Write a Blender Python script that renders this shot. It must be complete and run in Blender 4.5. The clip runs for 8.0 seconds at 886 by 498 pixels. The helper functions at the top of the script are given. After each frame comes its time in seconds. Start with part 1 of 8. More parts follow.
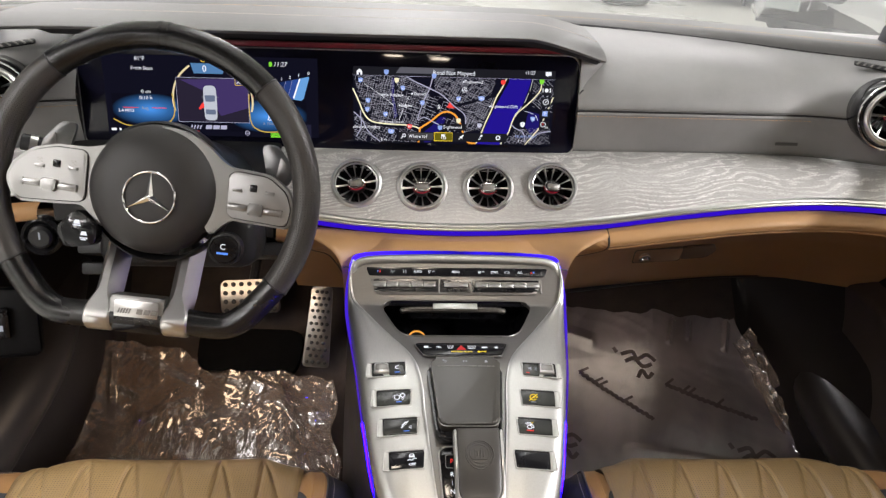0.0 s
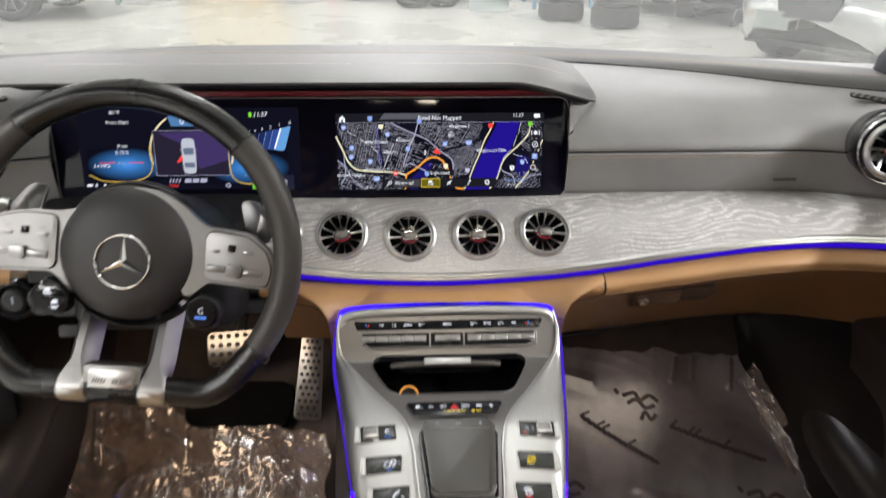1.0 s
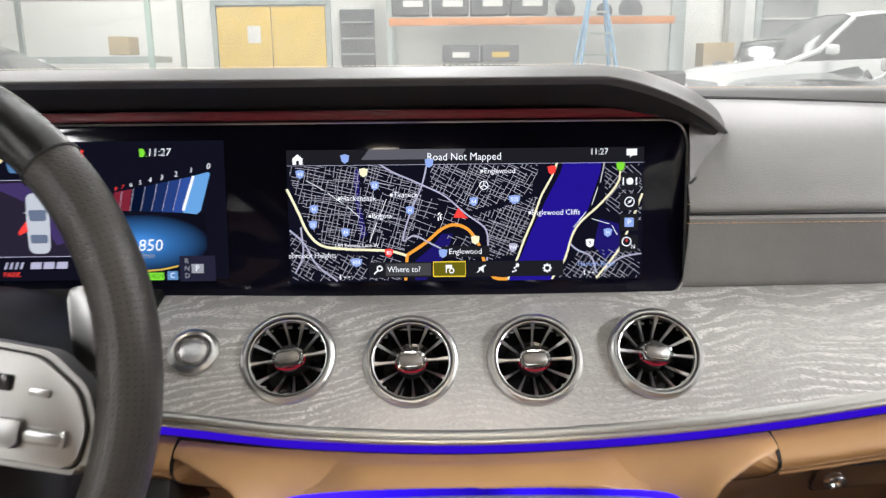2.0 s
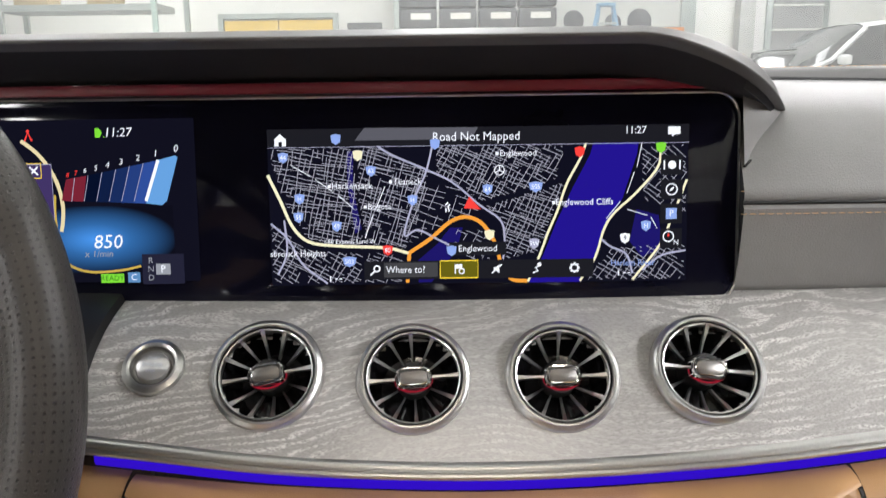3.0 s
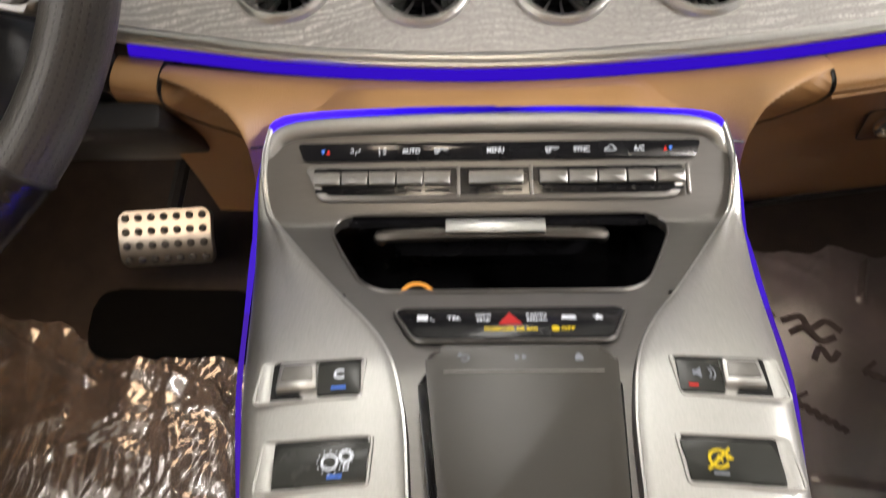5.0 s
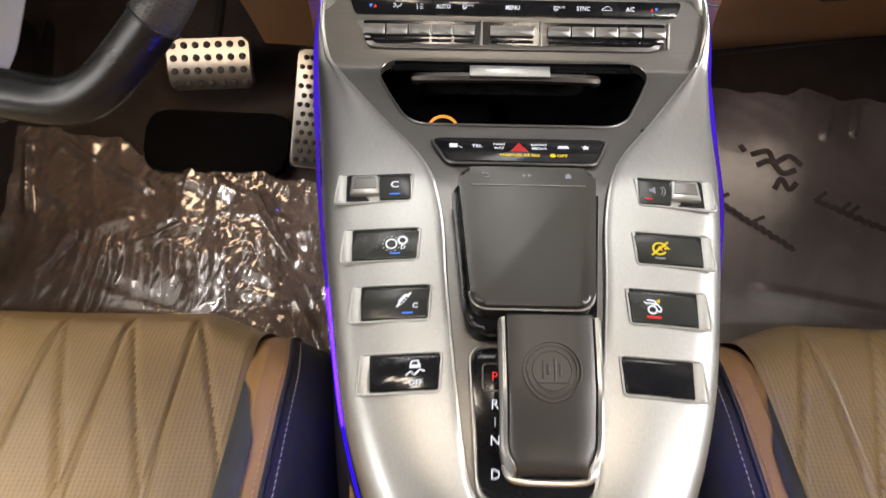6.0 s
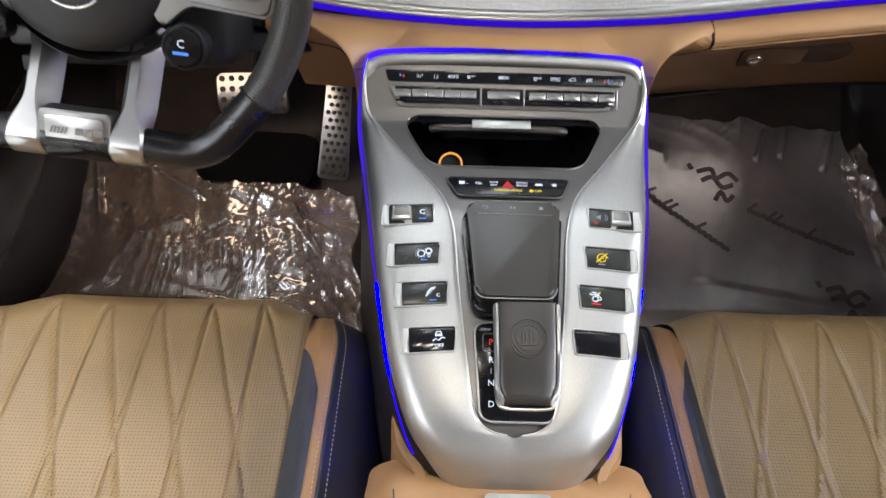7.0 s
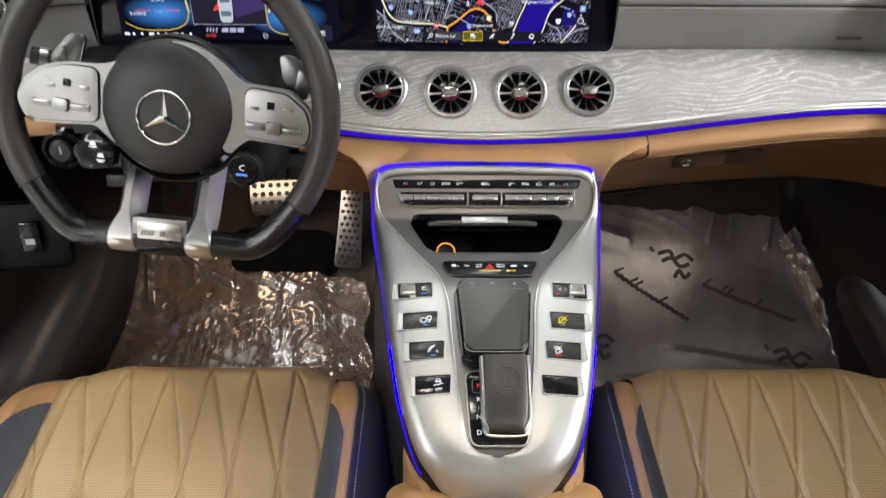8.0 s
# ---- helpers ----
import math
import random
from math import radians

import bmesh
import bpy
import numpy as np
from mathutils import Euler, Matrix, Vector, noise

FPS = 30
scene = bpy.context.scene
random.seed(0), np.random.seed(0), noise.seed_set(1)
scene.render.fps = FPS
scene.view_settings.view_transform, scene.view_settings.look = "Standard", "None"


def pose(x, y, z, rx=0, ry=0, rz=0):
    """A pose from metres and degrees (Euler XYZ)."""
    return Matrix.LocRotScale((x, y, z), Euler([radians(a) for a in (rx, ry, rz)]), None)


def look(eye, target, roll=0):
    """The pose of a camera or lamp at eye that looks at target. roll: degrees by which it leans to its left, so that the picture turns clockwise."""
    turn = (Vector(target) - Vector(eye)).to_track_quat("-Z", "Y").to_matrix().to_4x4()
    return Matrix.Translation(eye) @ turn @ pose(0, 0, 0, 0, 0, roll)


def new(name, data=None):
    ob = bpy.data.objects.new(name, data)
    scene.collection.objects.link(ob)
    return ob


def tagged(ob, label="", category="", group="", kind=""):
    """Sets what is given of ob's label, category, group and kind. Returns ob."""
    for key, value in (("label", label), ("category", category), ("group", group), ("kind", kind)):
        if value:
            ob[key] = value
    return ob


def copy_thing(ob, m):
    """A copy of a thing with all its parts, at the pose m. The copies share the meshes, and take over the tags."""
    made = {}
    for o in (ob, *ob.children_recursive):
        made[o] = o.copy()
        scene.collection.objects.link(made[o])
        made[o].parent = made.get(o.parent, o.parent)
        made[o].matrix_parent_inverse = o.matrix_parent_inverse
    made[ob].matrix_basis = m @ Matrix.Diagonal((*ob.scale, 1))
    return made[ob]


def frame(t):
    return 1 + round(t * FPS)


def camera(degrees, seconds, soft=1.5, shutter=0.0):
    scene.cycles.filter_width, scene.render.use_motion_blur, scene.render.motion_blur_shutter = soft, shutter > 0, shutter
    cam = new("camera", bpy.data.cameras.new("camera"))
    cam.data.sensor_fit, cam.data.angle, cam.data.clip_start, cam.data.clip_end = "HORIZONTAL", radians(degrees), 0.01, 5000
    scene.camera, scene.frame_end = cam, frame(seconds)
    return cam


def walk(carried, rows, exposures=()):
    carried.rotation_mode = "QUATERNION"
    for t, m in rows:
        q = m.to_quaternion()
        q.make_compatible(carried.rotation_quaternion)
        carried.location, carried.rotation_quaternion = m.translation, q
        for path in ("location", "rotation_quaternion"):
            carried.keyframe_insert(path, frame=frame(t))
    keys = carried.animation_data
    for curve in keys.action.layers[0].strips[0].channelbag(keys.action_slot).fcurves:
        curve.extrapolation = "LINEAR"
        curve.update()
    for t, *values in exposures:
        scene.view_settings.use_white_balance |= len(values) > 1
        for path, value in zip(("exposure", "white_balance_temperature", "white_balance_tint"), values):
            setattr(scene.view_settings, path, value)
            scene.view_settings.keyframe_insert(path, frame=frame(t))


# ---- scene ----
cam = camera(60.0, 8.0, soft=1.3, shutter=0.4)
PATH = [
    (0, (-0.0750, 0.0160, 1.2130), (0.0330, 1.8200, 0.3570), 2.20),
    (0.5, (-0.0760, 0.0070, 1.2430), (0.0340, 1.7980, 0.3600), 1.50),
    (0.7, (-0.0816, 0.0076, 1.2358), (0.0458, 1.8130, 0.3836), 1.16),
    (1, (-0.0610, 0.0650, 1.2290), (0.0510, 1.8950, 0.4310), 0.50),
    (1.3, (-0.0474, 0.2076, 1.1678), (0.0392, 2.0812, 0.4780), -0.16),
    (1.5, (-0.0480, 0.3050, 1.1220), (0.0280, 2.2100, 0.5180), -0.10),
    (1.6, (-0.0375, 0.3600, 1.1005), (0.0135, 2.2790, 0.5405), -0.35),
    (1.7, (-0.0320, 0.4000, 1.0800), (-0.0020, 2.3290, 0.5530), -0.40),
    (2.8, (-0.0250, 0.5780, 1.0160), (-0.0160, 2.5360, 0.6060), -0.70),
    (2.9, (-0.0260, 0.5775, 1.0125), (-0.0230, 2.5340, 0.5960), -0.75),
    (3, (-0.0270, 0.5770, 1.0090), (-0.0280, 2.5310, 0.5850), -0.80),
    (3.5, (-0.0340, 0.5670, 0.9770), (-0.0440, 2.5040, 0.4770), -1.00),
    (4, (-0.0250, 0.5550, 0.9420), (-0.0450, 2.4610, 0.3340), -1.40),
    (4.5, (-0.0230, 0.5340, 0.9220), (-0.0510, 2.3800, 0.1550), -1.40),
    (4.8, (-0.0270, 0.5130, 0.9010), (-0.0420, 2.3370, 0.0800), -1.20),
    (5, (-0.0270, 0.4990, 0.9070), (-0.0560, 2.2640, -0.0320), -1.10),
    (5.2, (-0.0280, 0.4800, 0.9010), (-0.0560, 2.2100, -0.1020), -0.50),
    (6.3, (-0.0570, 0.3460, 1.0260), (-0.0560, 1.8120, -0.3350), 1.50),
    (6.5, (-0.0650, 0.3100, 1.0560), (-0.0440, 1.7770, -0.3030), 2.20),
    (7, (-0.0650, 0.2430, 1.1330), (-0.0480, 1.7280, -0.2070), 2.00),
    (7.5, (-0.0670, 0.1760, 1.1980), (-0.0540, 1.7210, -0.0710), 1.30),
    (8, (-0.0590, 0.0750, 1.2500), (-0.0530, 1.7060, 0.0930), 0.30),
]
# the clip's camera shifts its brightness and white balance slightly
TINTS = [(0, 0.11, 6550, 12.0), (1, 0.10, 6450, 10.5), (1.5, 0.23, 6450, 10.5), (3, 0.14, 6400, 10.5), (4.5, 0.17, 6600, 11.0), (5.2, 0.20, 6950, 12.0), (6.5, 0.15, 6250, 12.0), (7, 0.15, 5950, 10.5), (7.5, 0.17, 6050, 9.5), (8, 0.15, 6350, 9.5)]
walk(cam, [(t, look(eye, target, roll)) for t, eye, target, roll in PATH], TINTS)

# ---- world and light ----
world = bpy.data.worlds.new("world")
scene.world = world
world.use_nodes = True
world.node_tree.nodes["Background"].inputs[0].default_value = (0.9, 0.95, 1.0, 1)
world.node_tree.nodes["Background"].inputs[1].default_value = 0.25


def area_lamp(name, m, sx, sy, watts, color):
    data = bpy.data.lights.new(name, "AREA")
    data.shape, data.size, data.size_y = "RECTANGLE", sx, sy
    data.energy, data.color = watts, color
    ob = new(name, data)
    ob.matrix_world = m
    return ob


COOL = (0.995, 0.98, 0.985)
WARM = (1.0, 0.87, 0.70)
# rows of workshop tubes over the hall, added unseen to light hall and cabin
HALL = ((-3.3, 1.0, 110), (0.0, 4.4, 180), (-5.0, 10.8, 370), (0.0, 10.8, 370), (5.0, 10.8, 370), (-5.0, -5.0, 500), (0.0, -5.5, 1180), (5.7, -1.5, 1560))
for lx, ly, watts in HALL:
    area_lamp("hall_light", pose(lx, ly, 4.35), 0.5, 6.0, watts, COOL)
# reading lamps in the roof console of the car
for lx in (-0.07, 0.07):
    area_lamp("roof_lamp_light", pose(lx, 0.50, 1.300, -8), 0.05, 0.05, 0.50, WARM)
# courtesy lamps assumed under the dashboard, unseen, to brighten the footwells
for lx, ly, lz0, watts, tint in ((-0.39, 1.105, 0.64, 0.42, (1.0, 0.74, 0.50)), (0.36, 1.180, 0.590, 0.14, (1.0, 0.84, 0.68))):
    area_lamp("footwell_light", pose(lx, ly, lz0, 8), 0.18, 0.06, watts, tint)


# ---- materials ----
def nodes_of(name):
    m = bpy.data.materials.new(name)
    m.use_nodes = True
    t = m.node_tree
    return m, t, t.nodes["Principled BSDF"]


def add(t, kind, **values):
    n = t.nodes.new(kind)
    for k, v in values.items():
        n.inputs[k].default_value = v
    return n


def ramp(t, source, stops):
    n = t.nodes.new("ShaderNodeValToRGB")
    e = n.color_ramp.elements
    while len(e) < len(stops):
        e.new(0.5)
    for el, (p, c) in zip(e, stops):
        el.position, el.color = p, (*c, 1) if len(c) == 3 else c
    t.links.new(source, n.inputs[0])
    return n


def coords(t, scale=(1, 1, 1), rot=(0, 0, 0)):
    c = t.nodes.new("ShaderNodeTexCoord")
    mp = t.nodes.new("ShaderNodeMapping")
    mp.inputs["Scale"].default_value = scale
    mp.inputs["Rotation"].default_value = rot
    t.links.new(c.outputs["Object"], mp.inputs[0])
    return mp.outputs[0]


def surface(name, color, rough=0.5, metal=0.0, vary=0.15, scale=8.0, bump=0.0, bump_scale=400.0, coat=0.0, rough_vary=0.1, spec=0.5, stretch=(1, 1, 1), bump_distance=0.001):
    """A plain surface with stains at a large scale, grain at a fine one, and uneven gloss."""
    m, t, b = nodes_of(name)
    v = coords(t, stretch)
    big = add(t, "ShaderNodeTexNoise", Scale=scale, Detail=4.0, Roughness=0.6)
    t.links.new(v, big.inputs["Vector"])
    lo = tuple(c * (1 - vary) for c in color)
    hi = tuple(min(1, c * (1 + vary)) for c in color)
    col = ramp(t, big.outputs["Fac"], [(0.3, lo), (0.7, hi)])
    t.links.new(col.outputs[0], b.inputs["Base Color"])
    fine = add(t, "ShaderNodeTexNoise", Scale=bump_scale, Detail=3.0)
    t.links.new(v, fine.inputs["Vector"])
    r = add(t, "ShaderNodeMapRange")
    r.inputs["To Min"].default_value = max(0.02, rough - rough_vary)
    r.inputs["To Max"].default_value = min(1.0, rough + rough_vary)
    t.links.new(big.outputs["Fac"], r.inputs[0])
    t.links.new(r.outputs[0], b.inputs["Roughness"])
    b.inputs["Metallic"].default_value = metal
    b.inputs["Coat Weight"].default_value = coat
    b.inputs["Coat Roughness"].default_value = 0.08
    b.inputs["Specular IOR Level"].default_value = spec
    if bump:
        bp = add(t, "ShaderNodeBump", Strength=bump, Distance=bump_distance)
        t.links.new(fine.outputs["Fac"], bp.inputs["Height"])
        t.links.new(bp.outputs[0], b.inputs["Normal"])
    return m


def leather(name, color, rough=0.45, cell=900.0, holes=0.0, strength=0.25, skin=False):
    """Grained hide; holes sets the pitch of the perforation in metres."""
    m, t, b = nodes_of(name)
    v = coords(t)
    big = add(t, "ShaderNodeTexNoise", Scale=6.0, Detail=5.0, Roughness=0.65)
    t.links.new(v, big.inputs["Vector"])
    col = ramp(t, big.outputs["Fac"], [(0.25, tuple(c * 0.82 for c in color)), (0.75, tuple(min(1, c * 1.15) for c in color))])
    out = col.outputs[0]
    grain = add(t, "ShaderNodeTexVoronoi", Scale=cell)
    t.links.new(v, grain.inputs["Vector"])
    height = grain.outputs["Distance"]
    bp = add(t, "ShaderNodeBump", Strength=strength, Distance=0.0006)
    t.links.new(height, bp.inputs["Height"])
    normal = bp.outputs[0]
    if holes:
        sep = t.nodes.new("ShaderNodeSeparateXYZ")
        t.links.new(t.nodes.new("ShaderNodeUVMap").outputs[0] if skin else v, sep.inputs[0])
        waves = []
        for axis in ("X", "Y"):
            mul = add(t, "ShaderNodeMath")
            mul.operation = "MULTIPLY"
            mul.inputs[1].default_value = 2 * math.pi / holes
            t.links.new(sep.outputs[axis], mul.inputs[0])
            s = add(t, "ShaderNodeMath")
            s.operation = "COSINE"
            t.links.new(mul.outputs[0], s.inputs[0])
            waves.append(s)
        tot = add(t, "ShaderNodeMath")
        tot.operation = "ADD"
        t.links.new(waves[0].outputs[0], tot.inputs[0])
        t.links.new(waves[1].outputs[0], tot.inputs[1])
        hole = ramp(t, tot.outputs[0], [(0.0, (0, 0, 0)), (0.6, (0, 0, 0)), (0.86, (1, 1, 1))])
        scl = add(t, "ShaderNodeMath")
        scl.operation = "MULTIPLY"
        scl.inputs[1].default_value = 0.5
        t.links.new(tot.outputs[0], scl.inputs[0])
        t.links.new(scl.outputs[0], hole.inputs[0])
        mix = t.nodes.new("ShaderNodeMix")
        mix.data_type = "RGBA"
        t.links.new(hole.outputs[0], mix.inputs["Factor"])
        t.links.new(out, mix.inputs["A"])
        mix.inputs["B"].default_value = (*[c * 0.25 for c in color], 1)
        out = mix.outputs["Result"]
        b2 = add(t, "ShaderNodeBump", Strength=0.6, Distance=0.0008)
        b2.invert = True
        t.links.new(hole.outputs[0], b2.inputs["Height"])
        t.links.new(normal, b2.inputs["Normal"])
        normal = b2.outputs[0]
    t.links.new(out, b.inputs["Base Color"])
    t.links.new(normal, b.inputs["Normal"])
    r = add(t, "ShaderNodeMapRange")
    r.inputs["To Min"].default_value, r.inputs["To Max"].default_value = rough - 0.08, rough + 0.1
    t.links.new(big.outputs["Fac"], r.inputs[0])
    t.links.new(r.outputs[0], b.inputs["Roughness"])
    return m


def glow(name, color, strength):
    m, t, b = nodes_of(name)
    b.inputs["Base Color"].default_value = (0.0005, 0.0005, 0.0005, 1)
    b.inputs["Roughness"].default_value = 0.4
    b.inputs["Emission Color"].default_value = (*color, 1)
    b.inputs["Emission Strength"].default_value = strength
    b.inputs["Specular IOR Level"].default_value = 0.0
    return m


def brushed(name, color, rough, direction=(1, 30, 30)):
    """Satin metal with fine brush lines."""
    m, t, b = nodes_of(name)
    v = coords(t, direction)
    n = add(t, "ShaderNodeTexNoise", Scale=60.0, Detail=6.0, Roughness=0.7)
    t.links.new(v, n.inputs["Vector"])
    c = ramp(t, n.outputs["Fac"], [(0.3, tuple(x * 0.9 for x in color)), (0.7, tuple(min(1, x * 1.07) for x in color))])
    t.links.new(c.outputs[0], b.inputs["Base Color"])
    r = add(t, "ShaderNodeMapRange")
    r.inputs["To Min"].default_value, r.inputs["To Max"].default_value = rough - 0.06, rough + 0.08
    t.links.new(n.outputs["Fac"], r.inputs[0])
    t.links.new(r.outputs[0], b.inputs["Roughness"])
    b.inputs["Metallic"].default_value = 1.0
    return m


def wood_grain(name):
    """Open-pored grey ash: dark grey with fine, broken, light pore lines in wavy cathedrals."""
    m, t, b = nodes_of(name)
    v = coords(t, (1.0, 1.2, 1.2), (0, 0, 0))
    warp = add(t, "ShaderNodeTexNoise", Scale=5.0, Detail=1.5)
    t.links.new(v, warp.inputs["Vector"])
    off = t.nodes.new("ShaderNodeVectorMath")
    off.operation = "MULTIPLY_ADD"
    off.inputs[1].default_value = (0.20, 0.08, 0.08)
    t.links.new(warp.outputs["Color"], off.inputs[0])
    t.links.new(v, off.inputs[2])
    mp = t.nodes.new("ShaderNodeMapping")
    mp.inputs["Rotation"].default_value = (0, 0.50, 0)
    mp.inputs["Scale"].default_value = (0.30, 1.4, 1.7)
    t.links.new(off.outputs[0], mp.inputs[0])
    w = add(t, "ShaderNodeTexWave", Scale=40.0, Distortion=8.5, Detail=2.5)
    w.inputs["Detail Scale"].default_value = 1.1
    w.bands_direction = "Z"
    t.links.new(mp.outputs[0], w.inputs["Vector"])
    fm = t.nodes.new("ShaderNodeMapping")
    fm.inputs["Rotation"].default_value = (0, 0.50, 0)
    fm.inputs["Scale"].default_value = (0.55, 1.0, 1.6)
    t.links.new(off.outputs[0], fm.inputs[0])
    fib = add(t, "ShaderNodeTexNoise", Scale=640.0, Detail=3.0, Roughness=0.65)
    t.links.new(fm.outputs[0], fib.inputs["Vector"])
    big = add(t, "ShaderNodeTexNoise", Scale=9.0, Detail=3.0)
    t.links.new(off.outputs[0], big.inputs["Vector"])
    line = ramp(t, w.outputs["Color"], [(0.48, (0, 0, 0)), (0.74, (0.70, 0.70, 0.70)), (1.0, (1, 1, 1))])
    pore = ramp(t, fib.outputs["Fac"], [(0.44, (0.06, 0.06, 0.06)), (0.54, (1, 1, 1))])
    patch = ramp(t, big.outputs["Fac"], [(0.38, (0.16, 0.16, 0.16)), (0.60, (1, 1, 1))])

    def times(a, c):
        mul = t.nodes.new("ShaderNodeMix")
        mul.data_type, mul.blend_type = "RGBA", "MULTIPLY"
        mul.inputs["Factor"].default_value = 1.0
        t.links.new(a, mul.inputs["A"])
        t.links.new(c, mul.inputs["B"])
        return mul.outputs["Result"]

    pores = times(times(line.outputs[0], pore.outputs[0]), patch.outputs[0])
    mix = t.nodes.new("ShaderNodeMix")
    mix.data_type = "RGBA"
    t.links.new(pores, mix.inputs["Factor"])
    base = ramp(t, fib.outputs["Fac"], [(0.3, (0.235, 0.229, 0.219)), (0.7, (0.375, 0.366, 0.352))])
    t.links.new(base.outputs[0], mix.inputs["A"])
    mix.inputs["B"].default_value = (0.68, 0.67, 0.65, 1)
    t.links.new(mix.outputs["Result"], b.inputs["Base Color"])
    b.inputs["Roughness"].default_value = 0.31
    b.inputs["Specular IOR Level"].default_value = 0.95
    bp = add(t, "ShaderNodeBump", Strength=0.35, Distance=0.0006)
    bp.invert = True
    t.links.new(pores, bp.inputs["Height"])
    t.links.new(bp.outputs[0], b.inputs["Normal"])
    return m


def film_sheet(name, haze=(0.24, 0.165, 0.115), rough=0.12, body=0.55, crease=1.0):
    """Clear protective film: mostly see-through, slightly milky, very shiny, with fine creases."""
    m, t, b = nodes_of(name)
    out = t.nodes["Material Output"]
    v = coords(t, (4.2, 0.9, 1.0) if crease > 0.5 else (1.3, 1.0, 1.0), (0, 0, -0.55))
    n = add(t, "ShaderNodeTexNoise", Scale=9.0, Detail=4.0, Roughness=0.5, Distortion=0.5)
    n.noise_type = "RIDGED_MULTIFRACTAL"
    t.links.new(v, n.inputs["Vector"])
    soft = add(t, "ShaderNodeTexNoise", Scale=7.0, Detail=3.0, Roughness=0.5, Distortion=1.2)
    t.links.new(v, soft.inputs["Vector"])
    bp = add(t, "ShaderNodeBump", Strength=0.30 * crease, Distance=0.004)
    t.links.new(n.outputs["Fac"], bp.inputs["Height"])
    bp2 = add(t, "ShaderNodeBump", Strength=0.18 * crease, Distance=0.010)
    t.links.new(soft.outputs["Fac"], bp2.inputs["Height"])
    t.links.new(bp.outputs[0], bp2.inputs["Normal"])
    t.links.new(bp2.outputs[0], b.inputs["Normal"])
    milk = ramp(t, soft.outputs["Fac"], [(0.35, tuple(c * 0.45 for c in haze)), (0.65, haze)])
    t.links.new(milk.outputs[0], b.inputs["Base Color"])
    b.inputs["Roughness"].default_value = rough
    b.inputs["IOR"].default_value = 2.0
    b.inputs["Coat Weight"].default_value = 0.8 if crease > 0.5 else 0.35
    b.inputs["Coat IOR"].default_value = 1.9
    b.inputs["Coat Roughness"].default_value = 0.04 if crease > 0.5 else 0.28
    clear = t.nodes.new("ShaderNodeBsdfTransparent")
    clear.inputs[0].default_value = (0.86, 0.82, 0.80, 1)
    mix = t.nodes.new("ShaderNodeMixShader")
    mix.inputs[0].default_value = body
    t.links.new(clear.outputs[0], mix.inputs[1])
    t.links.new(b.outputs[0], mix.inputs[2])
    t.links.new(mix.outputs[0], out.inputs[0])
    return m


def pane_glass(name, tint=(0.95, 0.97, 0.96), veiling=0.0, veil_color=(0.9, 0.92, 0.92)):
    """Thin glass: see-through with a mirror gloss, and a pale veil that flattens contrast."""
    m, t, b = nodes_of(name)
    out = t.nodes["Material Output"]
    clear = t.nodes.new("ShaderNodeBsdfTransparent")
    clear.inputs[0].default_value = (*tint, 1)
    gloss = t.nodes.new("ShaderNodeBsdfGlossy")
    gloss.inputs["Roughness"].default_value = 0.02
    mix = t.nodes.new("ShaderNodeMixShader")
    mix.inputs[0].default_value = 0.06
    t.links.new(clear.outputs[0], mix.inputs[1])
    t.links.new(gloss.outputs[0], mix.inputs[2])
    last = mix
    if veiling:
        veil = t.nodes.new("ShaderNodeBsdfTranslucent")
        veil.inputs[0].default_value = (*veil_color, 1)
        n = add(t, "ShaderNodeTexNoise", Scale=3.0, Detail=5.0)
        r = add(t, "ShaderNodeMapRange")
        r.inputs["To Min"].default_value, r.inputs["To Max"].default_value = veiling * 0.8, veiling * 1.2
        t.links.new(n.outputs["Fac"], r.inputs[0])
        last = t.nodes.new("ShaderNodeMixShader")
        t.links.new(r.outputs[0], last.inputs[0])
        t.links.new(mix.outputs[0], last.inputs[1])
        t.links.new(veil.outputs[0], last.inputs[2])
    t.links.new(last.outputs[0], out.inputs[0])
    return m


BROWN = leather("saddle_leather", (0.305, 0.166, 0.066), 0.45, 1100.0)
BROWN_HOLES = leather("perforated_saddle_leather", (0.272, 0.180, 0.078), 0.36, 1100.0, holes=0.0036)
BROWN_HOLES.node_tree.nodes["Principled BSDF"].inputs["Specular IOR Level"].default_value = 0.75
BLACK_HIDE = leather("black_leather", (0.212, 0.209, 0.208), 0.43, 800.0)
# the pad's black leather again, darkened to tone down light on the visor
DIMMED_HIDE = leather("dimmed_visor_leather", (0.105, 0.103, 0.102), 0.46, 800.0)
DARK_HIDE = leather("dark_side_leather", (0.024, 0.024, 0.030), 0.45, 800.0)
RIM_HIDE = leather("wheel_leather", (0.0075, 0.0072, 0.0072), 0.25, 1200.0, strength=0.15)
RIM_HOLES = leather("perforated_wheel_leather", (0.038, 0.035, 0.032), 0.36, 1200.0, holes=0.0034, skin=True)
RIM_HIDE.node_tree.nodes["Principled BSDF"].inputs["Specular IOR Level"].default_value = 0.5
WOOD = wood_grain("grey_ash_veneer")
SATIN = brushed("satin_aluminium", (0.485, 0.485, 0.468), 0.42, (20, 1.5, 20))
SATIN_DARK = brushed("dark_satin_metal", (0.22, 0.212, 0.203), 0.38)
SILVER = brushed("silver_trim", (0.60, 0.60, 0.59), 0.30, (10, 10, 10))
CHROME = surface("chrome", (0.82, 0.82, 0.83), 0.10, 1.0, 0.03, 20.0, rough_vary=0.04)
GLOSS = surface("gloss_black", (0.008, 0.008, 0.009), 0.12, 0.0, 0.3, 30.0, rough_vary=0.04, spec=0.3)
PLASTIC = surface("black_plastic", (0.015, 0.015, 0.0155), 0.46, 0.0, 0.25, 20.0, 0.25, 900.0, spec=0.3)
